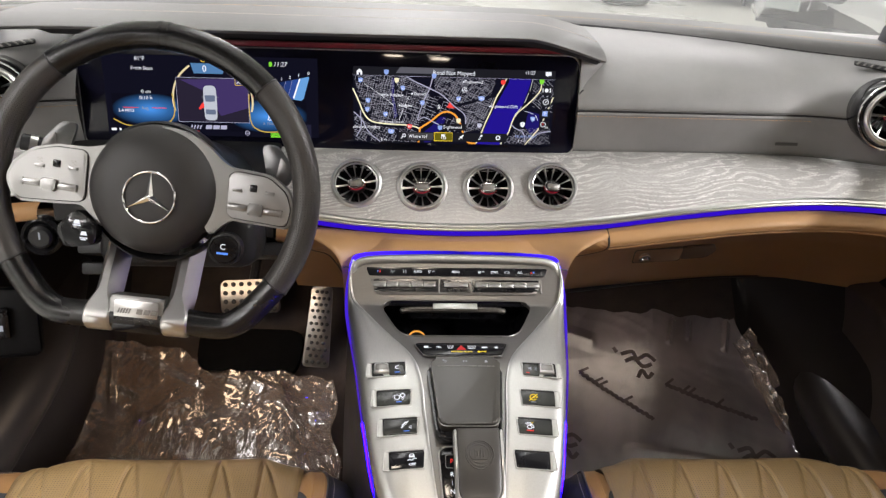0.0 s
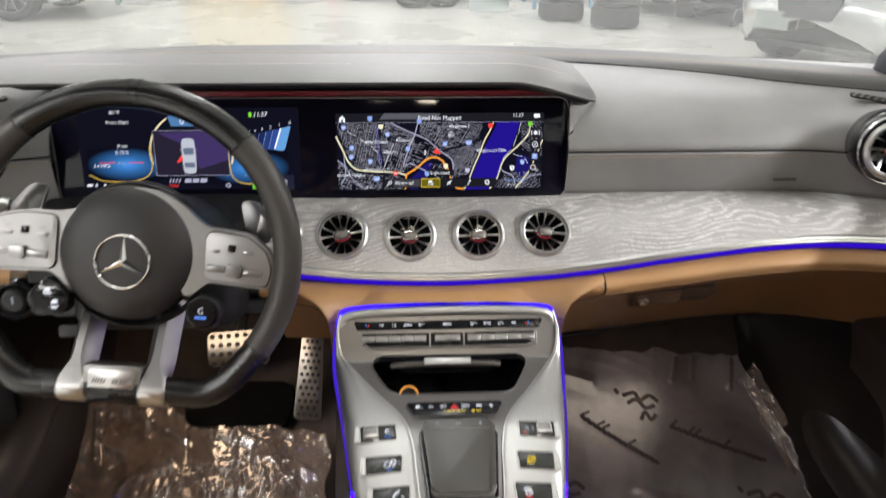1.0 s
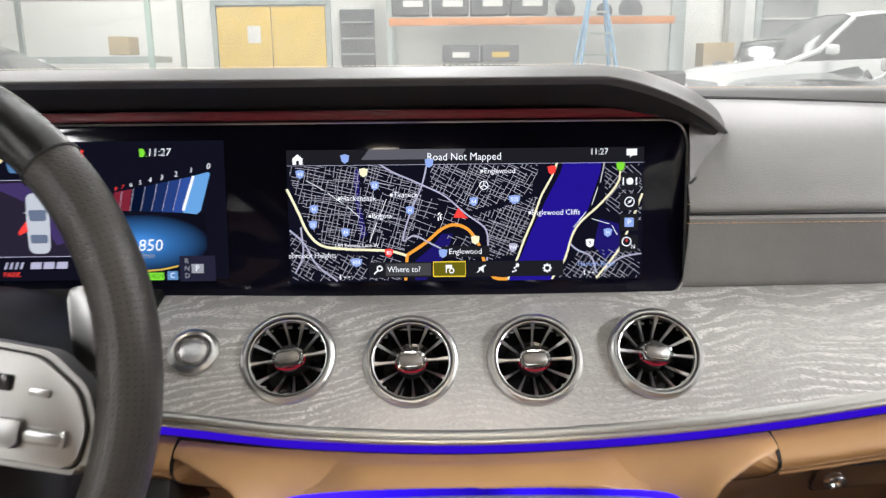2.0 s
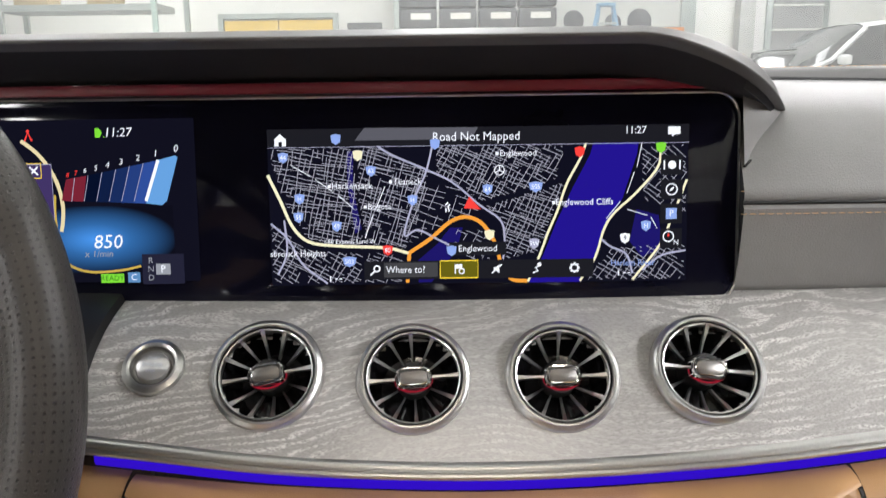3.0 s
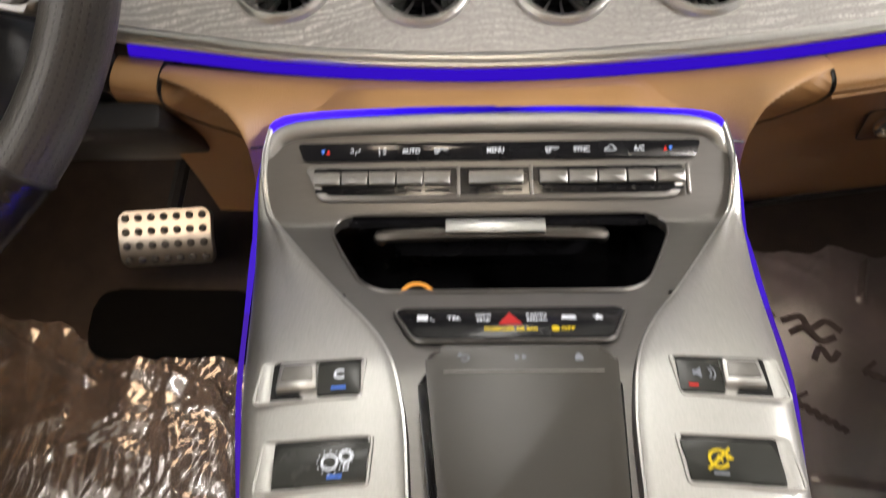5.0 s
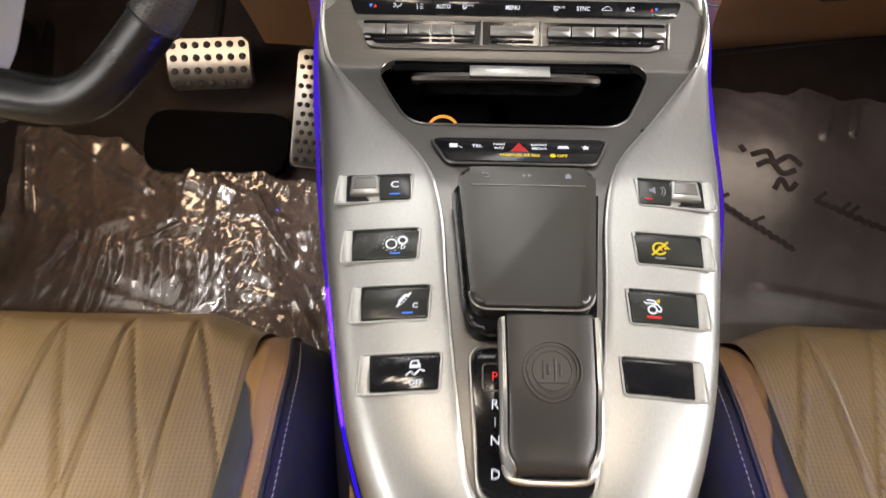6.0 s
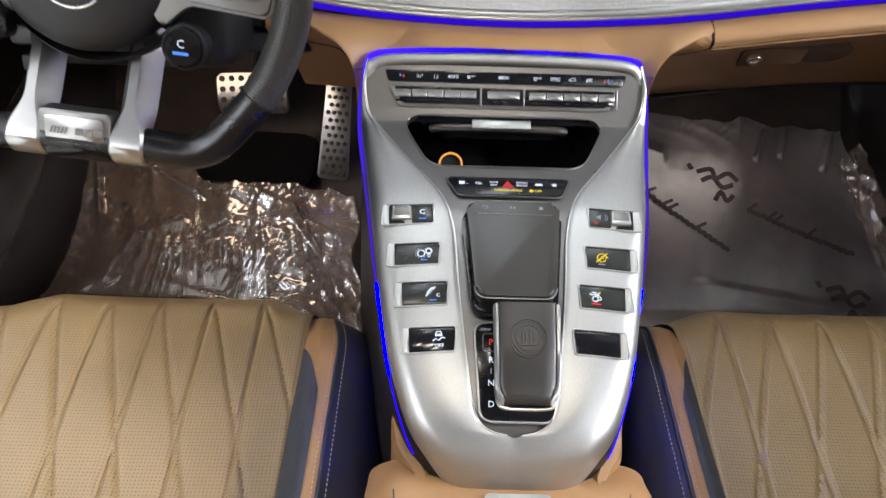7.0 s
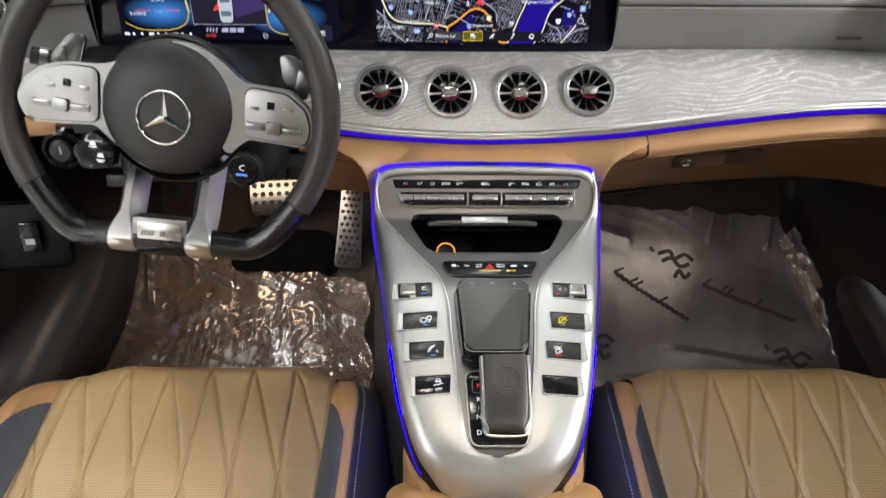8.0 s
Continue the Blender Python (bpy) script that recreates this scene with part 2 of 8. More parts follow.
MATTE_PAD = surface("touchpad_grey", (0.020, 0.0175, 0.0135), 0.30, 0.0, 0.1, 12.0)
KEY = surface("key_black", (0.018, 0.019, 0.017), 0.24, 0.0, 0.15, 40.0, spec=0.4)
SUEDE = surface("dark_suede", (0.035, 0.037, 0.045), 0.85, 0.0, 0.2, 40.0, 0.3, 1200.0)
CARPET = surface("brown_carpet", (0.034, 0.0235, 0.0190), 0.95, 0.0, 0.35, 30.0, 0.9, 700.0, bump_distance=0.004)
# one dark trim in two tones: doors lighter, footwell darker for its shade
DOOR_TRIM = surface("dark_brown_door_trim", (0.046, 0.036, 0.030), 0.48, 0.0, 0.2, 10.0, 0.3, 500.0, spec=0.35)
KICK = surface("shaded_kick_panel", (0.012, 0.0098, 0.0092), 0.46, 0.0, 0.2, 10.0, 0.3, 500.0, spec=0.22)
SILL = surface("sill_plastic", (0.020, 0.0175, 0.017), 0.34, 0.0, 0.2, 12.0, 0.2, 600.0, spec=0.4)
FILM = film_sheet("clear_film", (0.25, 0.190, 0.155), 0.16, 0.58, 1.3)
FILM_FLAT = film_sheet("smooth_film", (0.190, 0.156, 0.158), 0.34, 0.68, 0.45)
INK = surface("film_print", (0.066, 0.054, 0.053), 0.75, 0.0, 0.2, 40.0, spec=0.15)
GLASS_BLACK = surface("display_glass", (0.005, 0.005, 0.012), 0.06, 0.0, 0.2, 10.0, rough_vary=0.02, spec=0.22)
THREAD = surface("pale_thread", (0.45, 0.40, 0.33), 0.8, 0.0, 0.2, 200.0)
THREAD_BROWN = surface("tan_thread", (0.42, 0.25, 0.12), 0.8, 0.0, 0.2, 200.0)
THREAD_DARK = surface("brown_thread", (0.24, 0.14, 0.07), 0.8, 0.0, 0.2, 200.0)
RED_REFLECTION = surface("dark_red_reflection", (0.20, 0.006, 0.022), 0.35, 0.0, 0.2, 20.0)
AMBIENT = glow("ambient_blue", (0.030, 0.005, 0.52), 0.95)
AMBIENT_SIDE = glow("ambient_blue_side", (0.044, 0.014, 0.46), 1.2)
AMBIENT_THREAD = glow("ambient_blue_thread", (0.060, 0.018, 0.42), 0.9)
AMBIENT_LOW = glow("ambient_blue_low", (0.0012, 0.0002, 0.80), 225.0)
AMBIENT_MID = glow("ambient_blue_mid", (0.010, 0.0010, 0.60), 3.5)


def uneven_guide(name, color, strength, stops):
    """A light guide along x that fades unevenly between its ends."""
    m = glow(name, color, strength)
    t = m.node_tree
    sep = t.nodes.new("ShaderNodeSeparateXYZ")
    t.links.new(coords(t), sep.inputs[0])
    r = add(t, "ShaderNodeMapRange")
    r.inputs["From Min"].default_value, r.inputs["From Max"].default_value = -0.15, 0.15
    t.links.new(sep.outputs["X"], r.inputs[0])
    c = ramp(t, r.outputs[0], [(p, (v, v, v)) for p, v in stops])
    mul = add(t, "ShaderNodeMath")
    mul.operation = "MULTIPLY"
    mul.inputs[1].default_value = strength
    t.links.new(c.outputs[0], mul.inputs[0])
    t.links.new(mul.outputs[0], t.nodes["Principled BSDF"].inputs["Emission Strength"])
    return m


AMBIENT_TOP = uneven_guide("ambient_blue_top", (0.022, 0.006, 0.60), 3.6, [(0.0, 1.0), (0.16, 0.9), (0.30, 0.40), (0.52, 0.16), (0.60, 0.42), (0.74, 0.22), (0.92, 0.8), (1.0, 1.0)])
LIT_WHITE = glow("lit_white", (0.9, 0.93, 1.0), 1.0)
LIT_DIM = glow("lit_grey", (0.55, 0.58, 0.65), 0.55)
LIT_BLUE = glow("lit_blue", (0.12, 0.3, 1.0), 1.0)
LIT_RED = glow("lit_red", (1.0, 0.06, 0.05), 0.9)
LIT_YELLOW = glow("lit_yellow", (1.0, 0.72, 0.05), 0.9)
LIT_GREEN = glow("lit_green", (0.25, 0.85, 0.05), 0.8)
LIT_ORANGE = glow("lit_orange", (1.0, 0.40, 0.05), 0.85)
LIT_CREAM = glow("lit_cream", (0.95, 0.90, 0.62), 0.9)
LIT_LILAC = glow("lit_lilac", (0.50, 0.50, 0.68), 0.85)
LIT_STREET = glow("lit_street", (0.42, 0.42, 0.50), 0.95)
LIT_RIVER = glow("lit_river", (0.018, 0.008, 0.30), 0.85)
LIT_DARK = glow("lit_dark", (0.0050, 0.0050, 0.0120), 1.0)
LIT_BAR = glow("lit_bar", (0.012, 0.012, 0.016), 1.0)
LIT_SHIELD = glow("lit_shield", (0.32, 0.46, 0.92), 0.85)
AMBER = glow("amber_ring", (1.0, 0.42, 0.08), 0.9)


# ---- builders ----
def thing(name, label, category, at=(0, 0, 0), group="", kind=""):
    e = new(name)
    e.location = at
    e.empty_display_size = 0.05
    return tagged(e, label, category, group, kind)


def part(name, bm, material, parent=None, label="", smooth=True):
    me = bpy.data.meshes.new(name)
    bmesh.ops.recalc_face_normals(bm, faces=bm.faces)
    bm.to_mesh(me)
    bm.free()
    me.materials.append(material)
    if smooth:
        me.shade_smooth()
        me.set_sharp_from_angle(angle=radians(38))
    ob = new(name, me)
    if parent:
        ob.parent = parent
        top = parent
        while top.parent:
            top = top.parent
        if parent.parent is None:
            ob.matrix_parent_inverse = Matrix.Translation(-parent.location)
    if label:
        ob["label"] = label
    return ob


def sheet(rows, close=False, cap=False):
    """A skin over rows of points."""
    bm = bmesh.new()
    vs = [[bm.verts.new(p) for p in r] for r in rows]
    n = len(rows[0])
    for a, b in zip(vs, vs[1:]):
        for i in range(n if close else n - 1):
            j = (i + 1) % n
            bm.faces.new((a[i], a[j], b[j], b[i]))
    if cap:
        bm.faces.new(vs[0])
        bm.faces.new(vs[-1][::-1])
    return bm


def join(bm, other, m=None):
    me = bpy.data.meshes.new("t")
    if m is not None:
        other.transform(m)
    other.to_mesh(me)
    other.free()
    bm.from_mesh(me)
    bpy.data.meshes.remove(me)
    return bm


def box(size, m=None, bevel=0.0, seg=2):
    bm = bmesh.new()
    bmesh.ops.create_cube(bm, size=1.0)
    bm.transform(Matrix.Diagonal((*size, 1)))
    if bevel:
        bmesh.ops.bevel(bm, geom=bm.edges[:], offset=bevel, segments=seg, profile=0.5, affect="EDGES")
    if m is not None:
        bm.transform(m)
    return bm


def prism(poly, h, m=None, bevel=0.0, seg=2):
    """A plate: the outline raised by h along z, with its upper rim rounded."""
    bm = bmesh.new()
    low = [bm.verts.new((x, y, 0)) for x, y in poly]
    top = [bm.verts.new((x, y, h)) for x, y in poly]
    n = len(poly)
    bm.faces.new(low[::-1])
    f = bm.faces.new(top)
    for i in range(n):
        bm.faces.new((low[i], low[(i + 1) % n], top[(i + 1) % n], top[i]))
    if bevel:
        bmesh.ops.bevel(bm, geom=list(f.edges), offset=bevel, segments=seg, profile=0.5, affect="EDGES")
    if m is not None:
        bm.transform(m)
    return bm


def rounded(pts, r, n=5):
    """An outline with its corners rounded."""
    out = []
    k = len(pts)
    for i in range(k):
        p, a, b = Vector(pts[i]), Vector(pts[i - 1]), Vector(pts[(i + 1) % k])
        d1, d2 = (a - p), (b - p)
        q = min(r, d1.length * 0.45, d2.length * 0.45)
        s, e = p + d1.normalized() * q, p + d2.normalized() * q
        for j in range(n + 1):
            u = j / n
            out.append(tuple((1 - u) ** 2 * s + 2 * u * (1 - u) * p + u * u * e))
    return out


def rect(w, h):
    return [(-w / 2, -h / 2), (w / 2, -h / 2), (w / 2, h / 2), (-w / 2, h / 2)]


def tube(points, r, n=8, close=False, squash=None):
    pts = [Vector(p) for p in points]
    rows = []
    k = len(pts)
    ref = Vector((0, 0, 1))
    for i, p in enumerate(pts):
        if close:
            d = pts[(i + 1) % k] - pts[i - 1]
        else:
            d = pts[min(i + 1, k - 1)] - pts[max(i - 1, 0)]
        d.normalize()
        up = ref if abs(d.dot(ref)) < 0.95 else Vector((0, 1, 0))
        s = d.cross(up).normalized()
        u = s.cross(d)
        rr = r[i] if isinstance(r, (list, tuple)) else r
        rows.append([p + rr * (math.cos(a) * s + math.sin(a) * u) for a in (2 * math.pi * j / n for j in range(n))])
    if close:
        rows.append(rows[0])
        bm = sheet(rows, True)
        bmesh.ops.remove_doubles(bm, verts=bm.verts, dist=1e-6)
        return bm
    return sheet(rows, True, True)


def lathe(profile, n=32, m=None, a0=0.0, a1=2 * math.pi):
    rows = []
    for j in range(n + 1):
        a = a0 + (a1 - a0) * j / n
        rows.append([Vector((r * math.cos(a), r * math.sin(a), z)) for r, z in profile])
    bm = sheet(rows)
    bmesh.ops.remove_doubles(bm, verts=bm.verts, dist=1e-6)
    if m is not None:
        bm.transform(m)
    return bm


def basis(p, x, z):
    """A pose at p with the given x axis and z axis."""
    z = Vector(z).normalized()
    x = Vector(x)
    x = (x - z * x.dot(z)).normalized()
    y = z.cross(x)
    return Matrix(((x.x, y.x, z.x, p[0]), (x.y, y.y, z.y, p[1]), (x.z, y.z, z.z, p[2]), (0, 0, 0, 1)))


def lettering(s, size, m, material, parent, name="lettering", spread="CENTER", shear=0.0, wide=1.0, bold=0.0):
    c = bpy.data.curves.new("t", "FONT")
    c.body, c.size, c.align_x, c.align_y, c.shear, c.resolution_u = s, size, spread, "CENTER", shear, 2
    c.offset = bold * size
    o = bpy.data.objects.new("t", c)
    me = bpy.data.meshes.new_from_object(o)
    bpy.data.objects.remove(o)
    bpy.data.curves.remove(c)
    bm = bmesh.new()
    bm.from_mesh(me)
    bpy.data.meshes.remove(me)
    bm.transform(m @ Matrix.Diagonal((wide, 1, 1, 1)))
    return part(name, bm, material, parent, smooth=False)


def lerp(x, table):
    return float(np.interp(x, [a for a, _ in table], [b for _, b in table]))


def smooth01(x, a, b):
    u = min(1.0, max(0.0, (x - a) / (b - a)))
    return u * u * (3 - 2 * u)


def spline(points, n=8):
    """A smooth line through the points."""
    P = [Vector(p) for p in points]
    P = [2 * P[0] - P[1]] + P + [2 * P[-1] - P[-2]]
    out = []
    for i in range(1, len(P) - 2):
        for j in range(n):
            t = j / n
            out.append(0.5 * (2 * P[i] + (P[i + 1] - P[i - 1]) * t + (2 * P[i - 1] - 5 * P[i] + 4 * P[i + 1] - P[i + 2]) * t * t + (3 * P[i] - P[i - 1] - 3 * P[i + 1] + P[i + 2]) * t ** 3))
    out.append(P[-2])
    return out


def stitches(points, parent, material, step=0.0045, length=0.003, r=0.0005, name="stitching"):
    """A seam of small raised stitches along a line."""
    bm = bmesh.new()
    pts = [Vector(p) for p in points]
    dist = 0.0
    for a, b in zip(pts, pts[1:]):
        seg = (b - a).length
        d = (b - a).normalized() if seg > 1e-7 else Vector((1, 0, 0))
        s = (step - dist % step) % step
        while s < seg:
            p = a + d * s
            side = d.cross(Vector((0, 0, 1)))
            side = side.normalized() * r * 1.3 if side.length > 0.01 else Vector((r, 0, 0))
            up = side.cross(d).normalized() * r
            q = [p - d * length / 2, p + d * length / 2]
            vs = [bm.verts.new(c) for c in (q[0] - side, q[1] - side, q[1] + side, q[0] + side, q[0] + up, q[1] + up)]
            bm.faces.new((vs[0], vs[1], vs[5], vs[4]))
            bm.faces.new((vs[2], vs[3], vs[4], vs[5]))
            s += step
        dist += seg
    return part(name, bm, material, parent, smooth=False)

# ---- the dashboard ----
# height of the light line under the veneer, across the car
LINE = [(-0.72, 0.822), (-0.55, 0.820), (-0.44, 0.816), (-0.32, 0.805), (-0.215, 0.791), (-0.12, 0.779), (0.0, 0.774), (0.12, 0.779), (0.217, 0.789), (0.32, 0.804), (0.44, 0.818), (0.56, 0.823), (0.72, 0.824)]
lz = spline([(a, 0, b) for a, b in LINE], 10)


def line_z(x):
    return lerp(x, [(p.x, p.z) for p in lz])


def line_y(x):
    return 1.003 - 0.03 * smooth01(abs(x), 0.5, 0.72)


def xs(a, b, n):
    return [a + (b - a) * i / n for i in range(n + 1)]


dash = thing("dashboard", "black leather dashboard with grey veneer band over brown leather", "dashboard", (0, 1.15, 0.6))


def veneer_point(x, v):
    top = Vector((x, 1.110 - 0.05 * smooth01(abs(x), 0.5, 0.72), 0.866 - 0.008 * smooth01(abs(x), 0.35, 0.7)))
    bot = Vector((x, line_y(x) - 0.002, line_z(x) + 0.010))
    p = top.lerp(bot, v)
    n = Vector((0, -0.63, 0.77))
    return p + n * 0.0142 * math.sin(math.pi * v)


VENTS = (-0.1395, -0.0470, 0.0470, 0.1390)


def veneer_pose(x, v):
    p = veneer_point(x, v)
    ex = veneer_point(x + 0.004, v) - veneer_point(x - 0.004, v)
    ey = veneer_point(x, v - 0.02) - veneer_point(x, v + 0.02)
    return basis(p, ex, ex.cross(ey))


vent_places = [veneer_pose(x, 0.618) @ pose(0, 0, 0.0008, 8) for x in VENTS]
start_place = veneer_pose(-0.2105, 0.62) @ pose(0, 0, 0.0005, 4)
bm = sheet([[veneer_point(x, v) for v in xs(0, 1, 34)] for x in xs(-0.70, 0.70, 300)])
gone = [f for f in bm.faces if any((f.calc_center_median() - m.translation).length < 0.0295 for m in vent_places)]
bmesh.ops.delete(bm, geom=gone, context="FACES")
part("veneer_band", bm, WOOD, dash, "grey open-pored wood veneer")
# silver double bead under the veneer
BEAD = [(-0.0010, 0.0112), (-0.0042, 0.0104), (-0.0060, 0.0090), (-0.0066, 0.0070), (-0.0058, 0.0060), (-0.0054, 0.0054), (-0.0064, 0.0047), (-0.0070, 0.0034), (-0.0066, 0.0018), (-0.0045, 0.0004), (0.0, -0.0004)]
part("silver_bead", sheet([[(x, line_y(x) + dy, line_z(x) + dz) for dy, dz in BEAD] for x in xs(-0.70, 0.70, 160)]), SILVER, dash, "double silver bead")
rows = []
for x in xs(-0.70, 0.70, 140):
    y, z = line_y(x), line_z(x)
    rows.append([(x, y + 0.003, z - 0.0005), (x, y + 0.0010, z - 0.002), (x, y + 0.0010, z - 0.0070), (x, y + 0.0025, z - 0.0096)])
part("light_line", sheet(rows[46:]), AMBIENT, dash, "glowing blue ambient light line")


def pad_profile(x):
    """The passenger-side skin from the veneer up and over to the windscreen."""
    e = smooth01(abs(x), 0.5, 0.74)
    return [(1.100, 0.862), (1.094, 0.870), (1.089, 0.895), (1.086, 0.923)], [(1.0862, 0.9228), (1.0885, 0.9268), (1.087, 0.931), (1.090, 0.940), (1.103, 0.961), (1.128, 0.979), (1.165, 0.992), (1.22, 1.000), (1.29, 1.006), (1.362, 1.010)], e


def dash_bend(x, y, z, e):
    return Vector((x, y - 0.085 * e, z + 0.004 * e))


for name, a, b in (("pad", 0.1755, 0.735), ("pad", -0.735, -0.527)):
    low, up = [], []
    for x in xs(a, b, 40):
        l, u, e = pad_profile(x)
        low.append([dash_bend(x, y, z, e) for y, z in l])
        up.append([dash_bend(x, y, z, e) for y, z in u])
    low = [spline(r, 4) for r in low]
    up = [spline(r, 4) for r in up]
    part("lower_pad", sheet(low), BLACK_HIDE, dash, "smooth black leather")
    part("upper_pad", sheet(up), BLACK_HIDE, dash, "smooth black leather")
    part("seam_fold", tube([dash_bend(x, 1.0880, 0.927, smooth01(abs(x), 0.5, 0.74)) for x in xs(a, b, 40)], 0.0014, 6), PLASTIC, dash)
    for dz in (0.0075, -0.0075):
        stitches([dash_bend(x, 1.0855 + (0.0032 if dz > 0 else 0.0005), 0.927 + dz, smooth01(abs(x), 0.5, 0.74)) for x in xs(a if a > 0 else -0.60, 0.52 if a > 0 else b, 60)], dash, THREAD_BROWN, 0.0060, 0.0042, 0.0005)

# the display hood: a rounded visor that runs out into the pad
PAD_TOP = [(1.03, 0.90), (1.090, 0.940), (1.103, 0.961), (1.128, 0.979), (1.165, 0.992), (1.22, 1.000), (1.29, 1.006), (1.362, 1.010), (1.42, 1.013)]
HOOD_END = 0.2255


def hood_lip(x):
    k = min(1.0, max(0.0, (x - 0.09) / (HOOD_END - 0.09)))
    return k, 1.033 + 0.115 * k ** 2.3, 1.0345 - 0.0495 * k ** 1.45


hood_rows = []
for x in xs(-0.60, 0.09, 70) + [0.09 + (HOOD_END - 0.09) * math.sin(0.5 * math.pi * i / 40) for i in range(1, 41)]:
    k, lip_y, lip_z = hood_lip(x)
    f = (1 - k * k) ** 0.6

    def over(y, z):
        p = lerp(y, PAD_TOP) - 0.003
        return (y, p + (z - p) * f)

    yc = lip_y + 0.085 * (1 - 0.55 * k)
    crest = over(yc, 1.0435)
    pts = [(lip_y + 0.012, lip_z - 0.0045), (lip_y + 0.003, lip_z - 0.0015), (lip_y, lip_z + 0.0005), (lip_y + 0.004, lip_z + 0.0025),
           (lip_y + 0.035 * (1 - 0.55 * k), lip_z + (crest[1] - lip_z) * 0.78), crest, over(1.21, 1.0405), over(1.27, 1.033), over(1.325, 1.019), (1.357 - 0.13 * smooth01(abs(x), 0.35, 0.85), 1.0075)]
    e = smooth01(-x, 0.5, 0.74)
    hood_rows.append([dash_bend(x, y, z, e) for y, z in (tuple(p)[1:] for p in spline([(0, *q) for q in pts], 5))])
part("display_hood", sheet(hood_rows), DIMMED_HIDE, dash, "black leather visor over the displays")
stitches([r[25] + Vector((0, 0, 0.0008)) for r in hood_rows[8:100]], dash, THREAD, 0.005, 0.0034)
rows = []
for x in xs(-0.56, 0.219, 60):
    k, ly, lzz = hood_lip(x)
    rows.append([(x, ly + 0.011, lzz - 0.0040), (x, max(1.075, ly + 0.014), lzz - 0.010), (x, max(1.120, ly + 0.018), 1.010 - 0.022 * k)])
part("hood_underside", sheet(rows), surface("visor_felt", (0.010, 0.009, 0.012), 0.9, 0.0, 0.2, 30.0, 0.3, 900.0), dash, "dark underside of the visor")
# a coloured bar stands for the red reflection above the glass
part("red_reflection", box((0.69, 0.004, 0.0075), pose(-0.175, 1.1085, 1.0065), 0.001), RED_REFLECTION, dash, "thin dark red line of reflected light")
# side cheek between the display and the passenger pad
_, tip_y, tip_z = hood_lip(HOOD_END)
CH = (Vector((0.1765, 1.1055, 1.004)), Vector((HOOD_END - 0.002, tip_y - 0.001, tip_z)), Vector((0.1765, 1.0930, 0.951)))
rows = []
for u in xs(0, 1, 10):
    a = CH[0].lerp(CH[1], u)
    b = CH[2].lerp(CH[1], u)
    rows.append([a.lerp(b, v) + Vector((0.003, -0.003, 0.0)) * math.sin(math.pi * v) * u * (1 - u) * 3 for v in xs(0, 1, 8)])
part("cheek", sheet(rows), BLACK_HIDE, dash, "smooth black leather cheek")
part("cheek_edge", tube(spline([CH[1], CH[2].lerp(CH[1], 0.5) + Vector((0.003, -0.001, -0.002)), CH[2]], 8), 0.0011, 6), GLOSS, dash)
part("cheek_edge", tube(spline([CH[1], CH[0].lerp(CH[1], 0.55) + Vector((0, -0.001, 0.002)), CH[0]], 8), 0.0009, 6), GLOSS, dash)
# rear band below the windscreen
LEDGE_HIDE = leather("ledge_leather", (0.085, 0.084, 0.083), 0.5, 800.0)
rows = []
for x in xs(-0.78, 0.78, 80):
    e = smooth01(abs(x), 0.35, 0.85)
    y0 = 1.362 - 0.13 * e if x < 0 else 1.355 - 0.52 * x * x
    rows.append([(x, y0 + a, 1.010 + b) for a, b in ((-0.003, -0.012), (0.0, 0.003), (0.012, 0.0075), (0.05, 0.009), (0.10, 0.007), (0.16, -0.01), (0.2, -0.06))])
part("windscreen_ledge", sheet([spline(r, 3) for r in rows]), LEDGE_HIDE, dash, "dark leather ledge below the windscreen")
stitches([Vector(r[2]) + Vector((0, 0.004, 0.0012)) for r in rows], dash, THREAD_BROWN, 0.0060, 0.0040, 0.0004)
part("ledge_groove", tube([(x, 1.361 - 0.13 * smooth01(abs(x), 0.35, 0.85) if x < 0 else 1.354 - 0.52 * x * x, 1.0095 - 0.010 * smooth01(x, 0.2, 0.6)) for x in xs(-0.76, 0.76, 60)], 0.002, 6), PLASTIC, dash)
# small demister grilles at the ends
for sx in (-1, 1):
    gm = basis((sx * 0.612, 1.112, 0.9945), (1, -0.42 * sx, 0.02), (0, -0.34, 0.94))
    grille = part("demister_grille", prism(rounded(rect(0.060, 0.012), 0.004), 0.0020, gm, 0.0006), PLASTIC, dash, "slotted black demister grille")
    for i in range(6):
        part("slot_bar", box((0.0030, 0.012, 0.0016), gm @ pose((i - 2.5) * 0.0095, 0, 0.0022, 0, 0, -30 * sx), 0.0004), SATIN_DARK, grille)
# faint mark pressed into the passenger pad
part("pressed_mark", box((0.034, 0.0008, 0.0045), pose(0.493, 1.0875, 0.884, 0, 0, 0)), LEDGE_HIDE, dash)


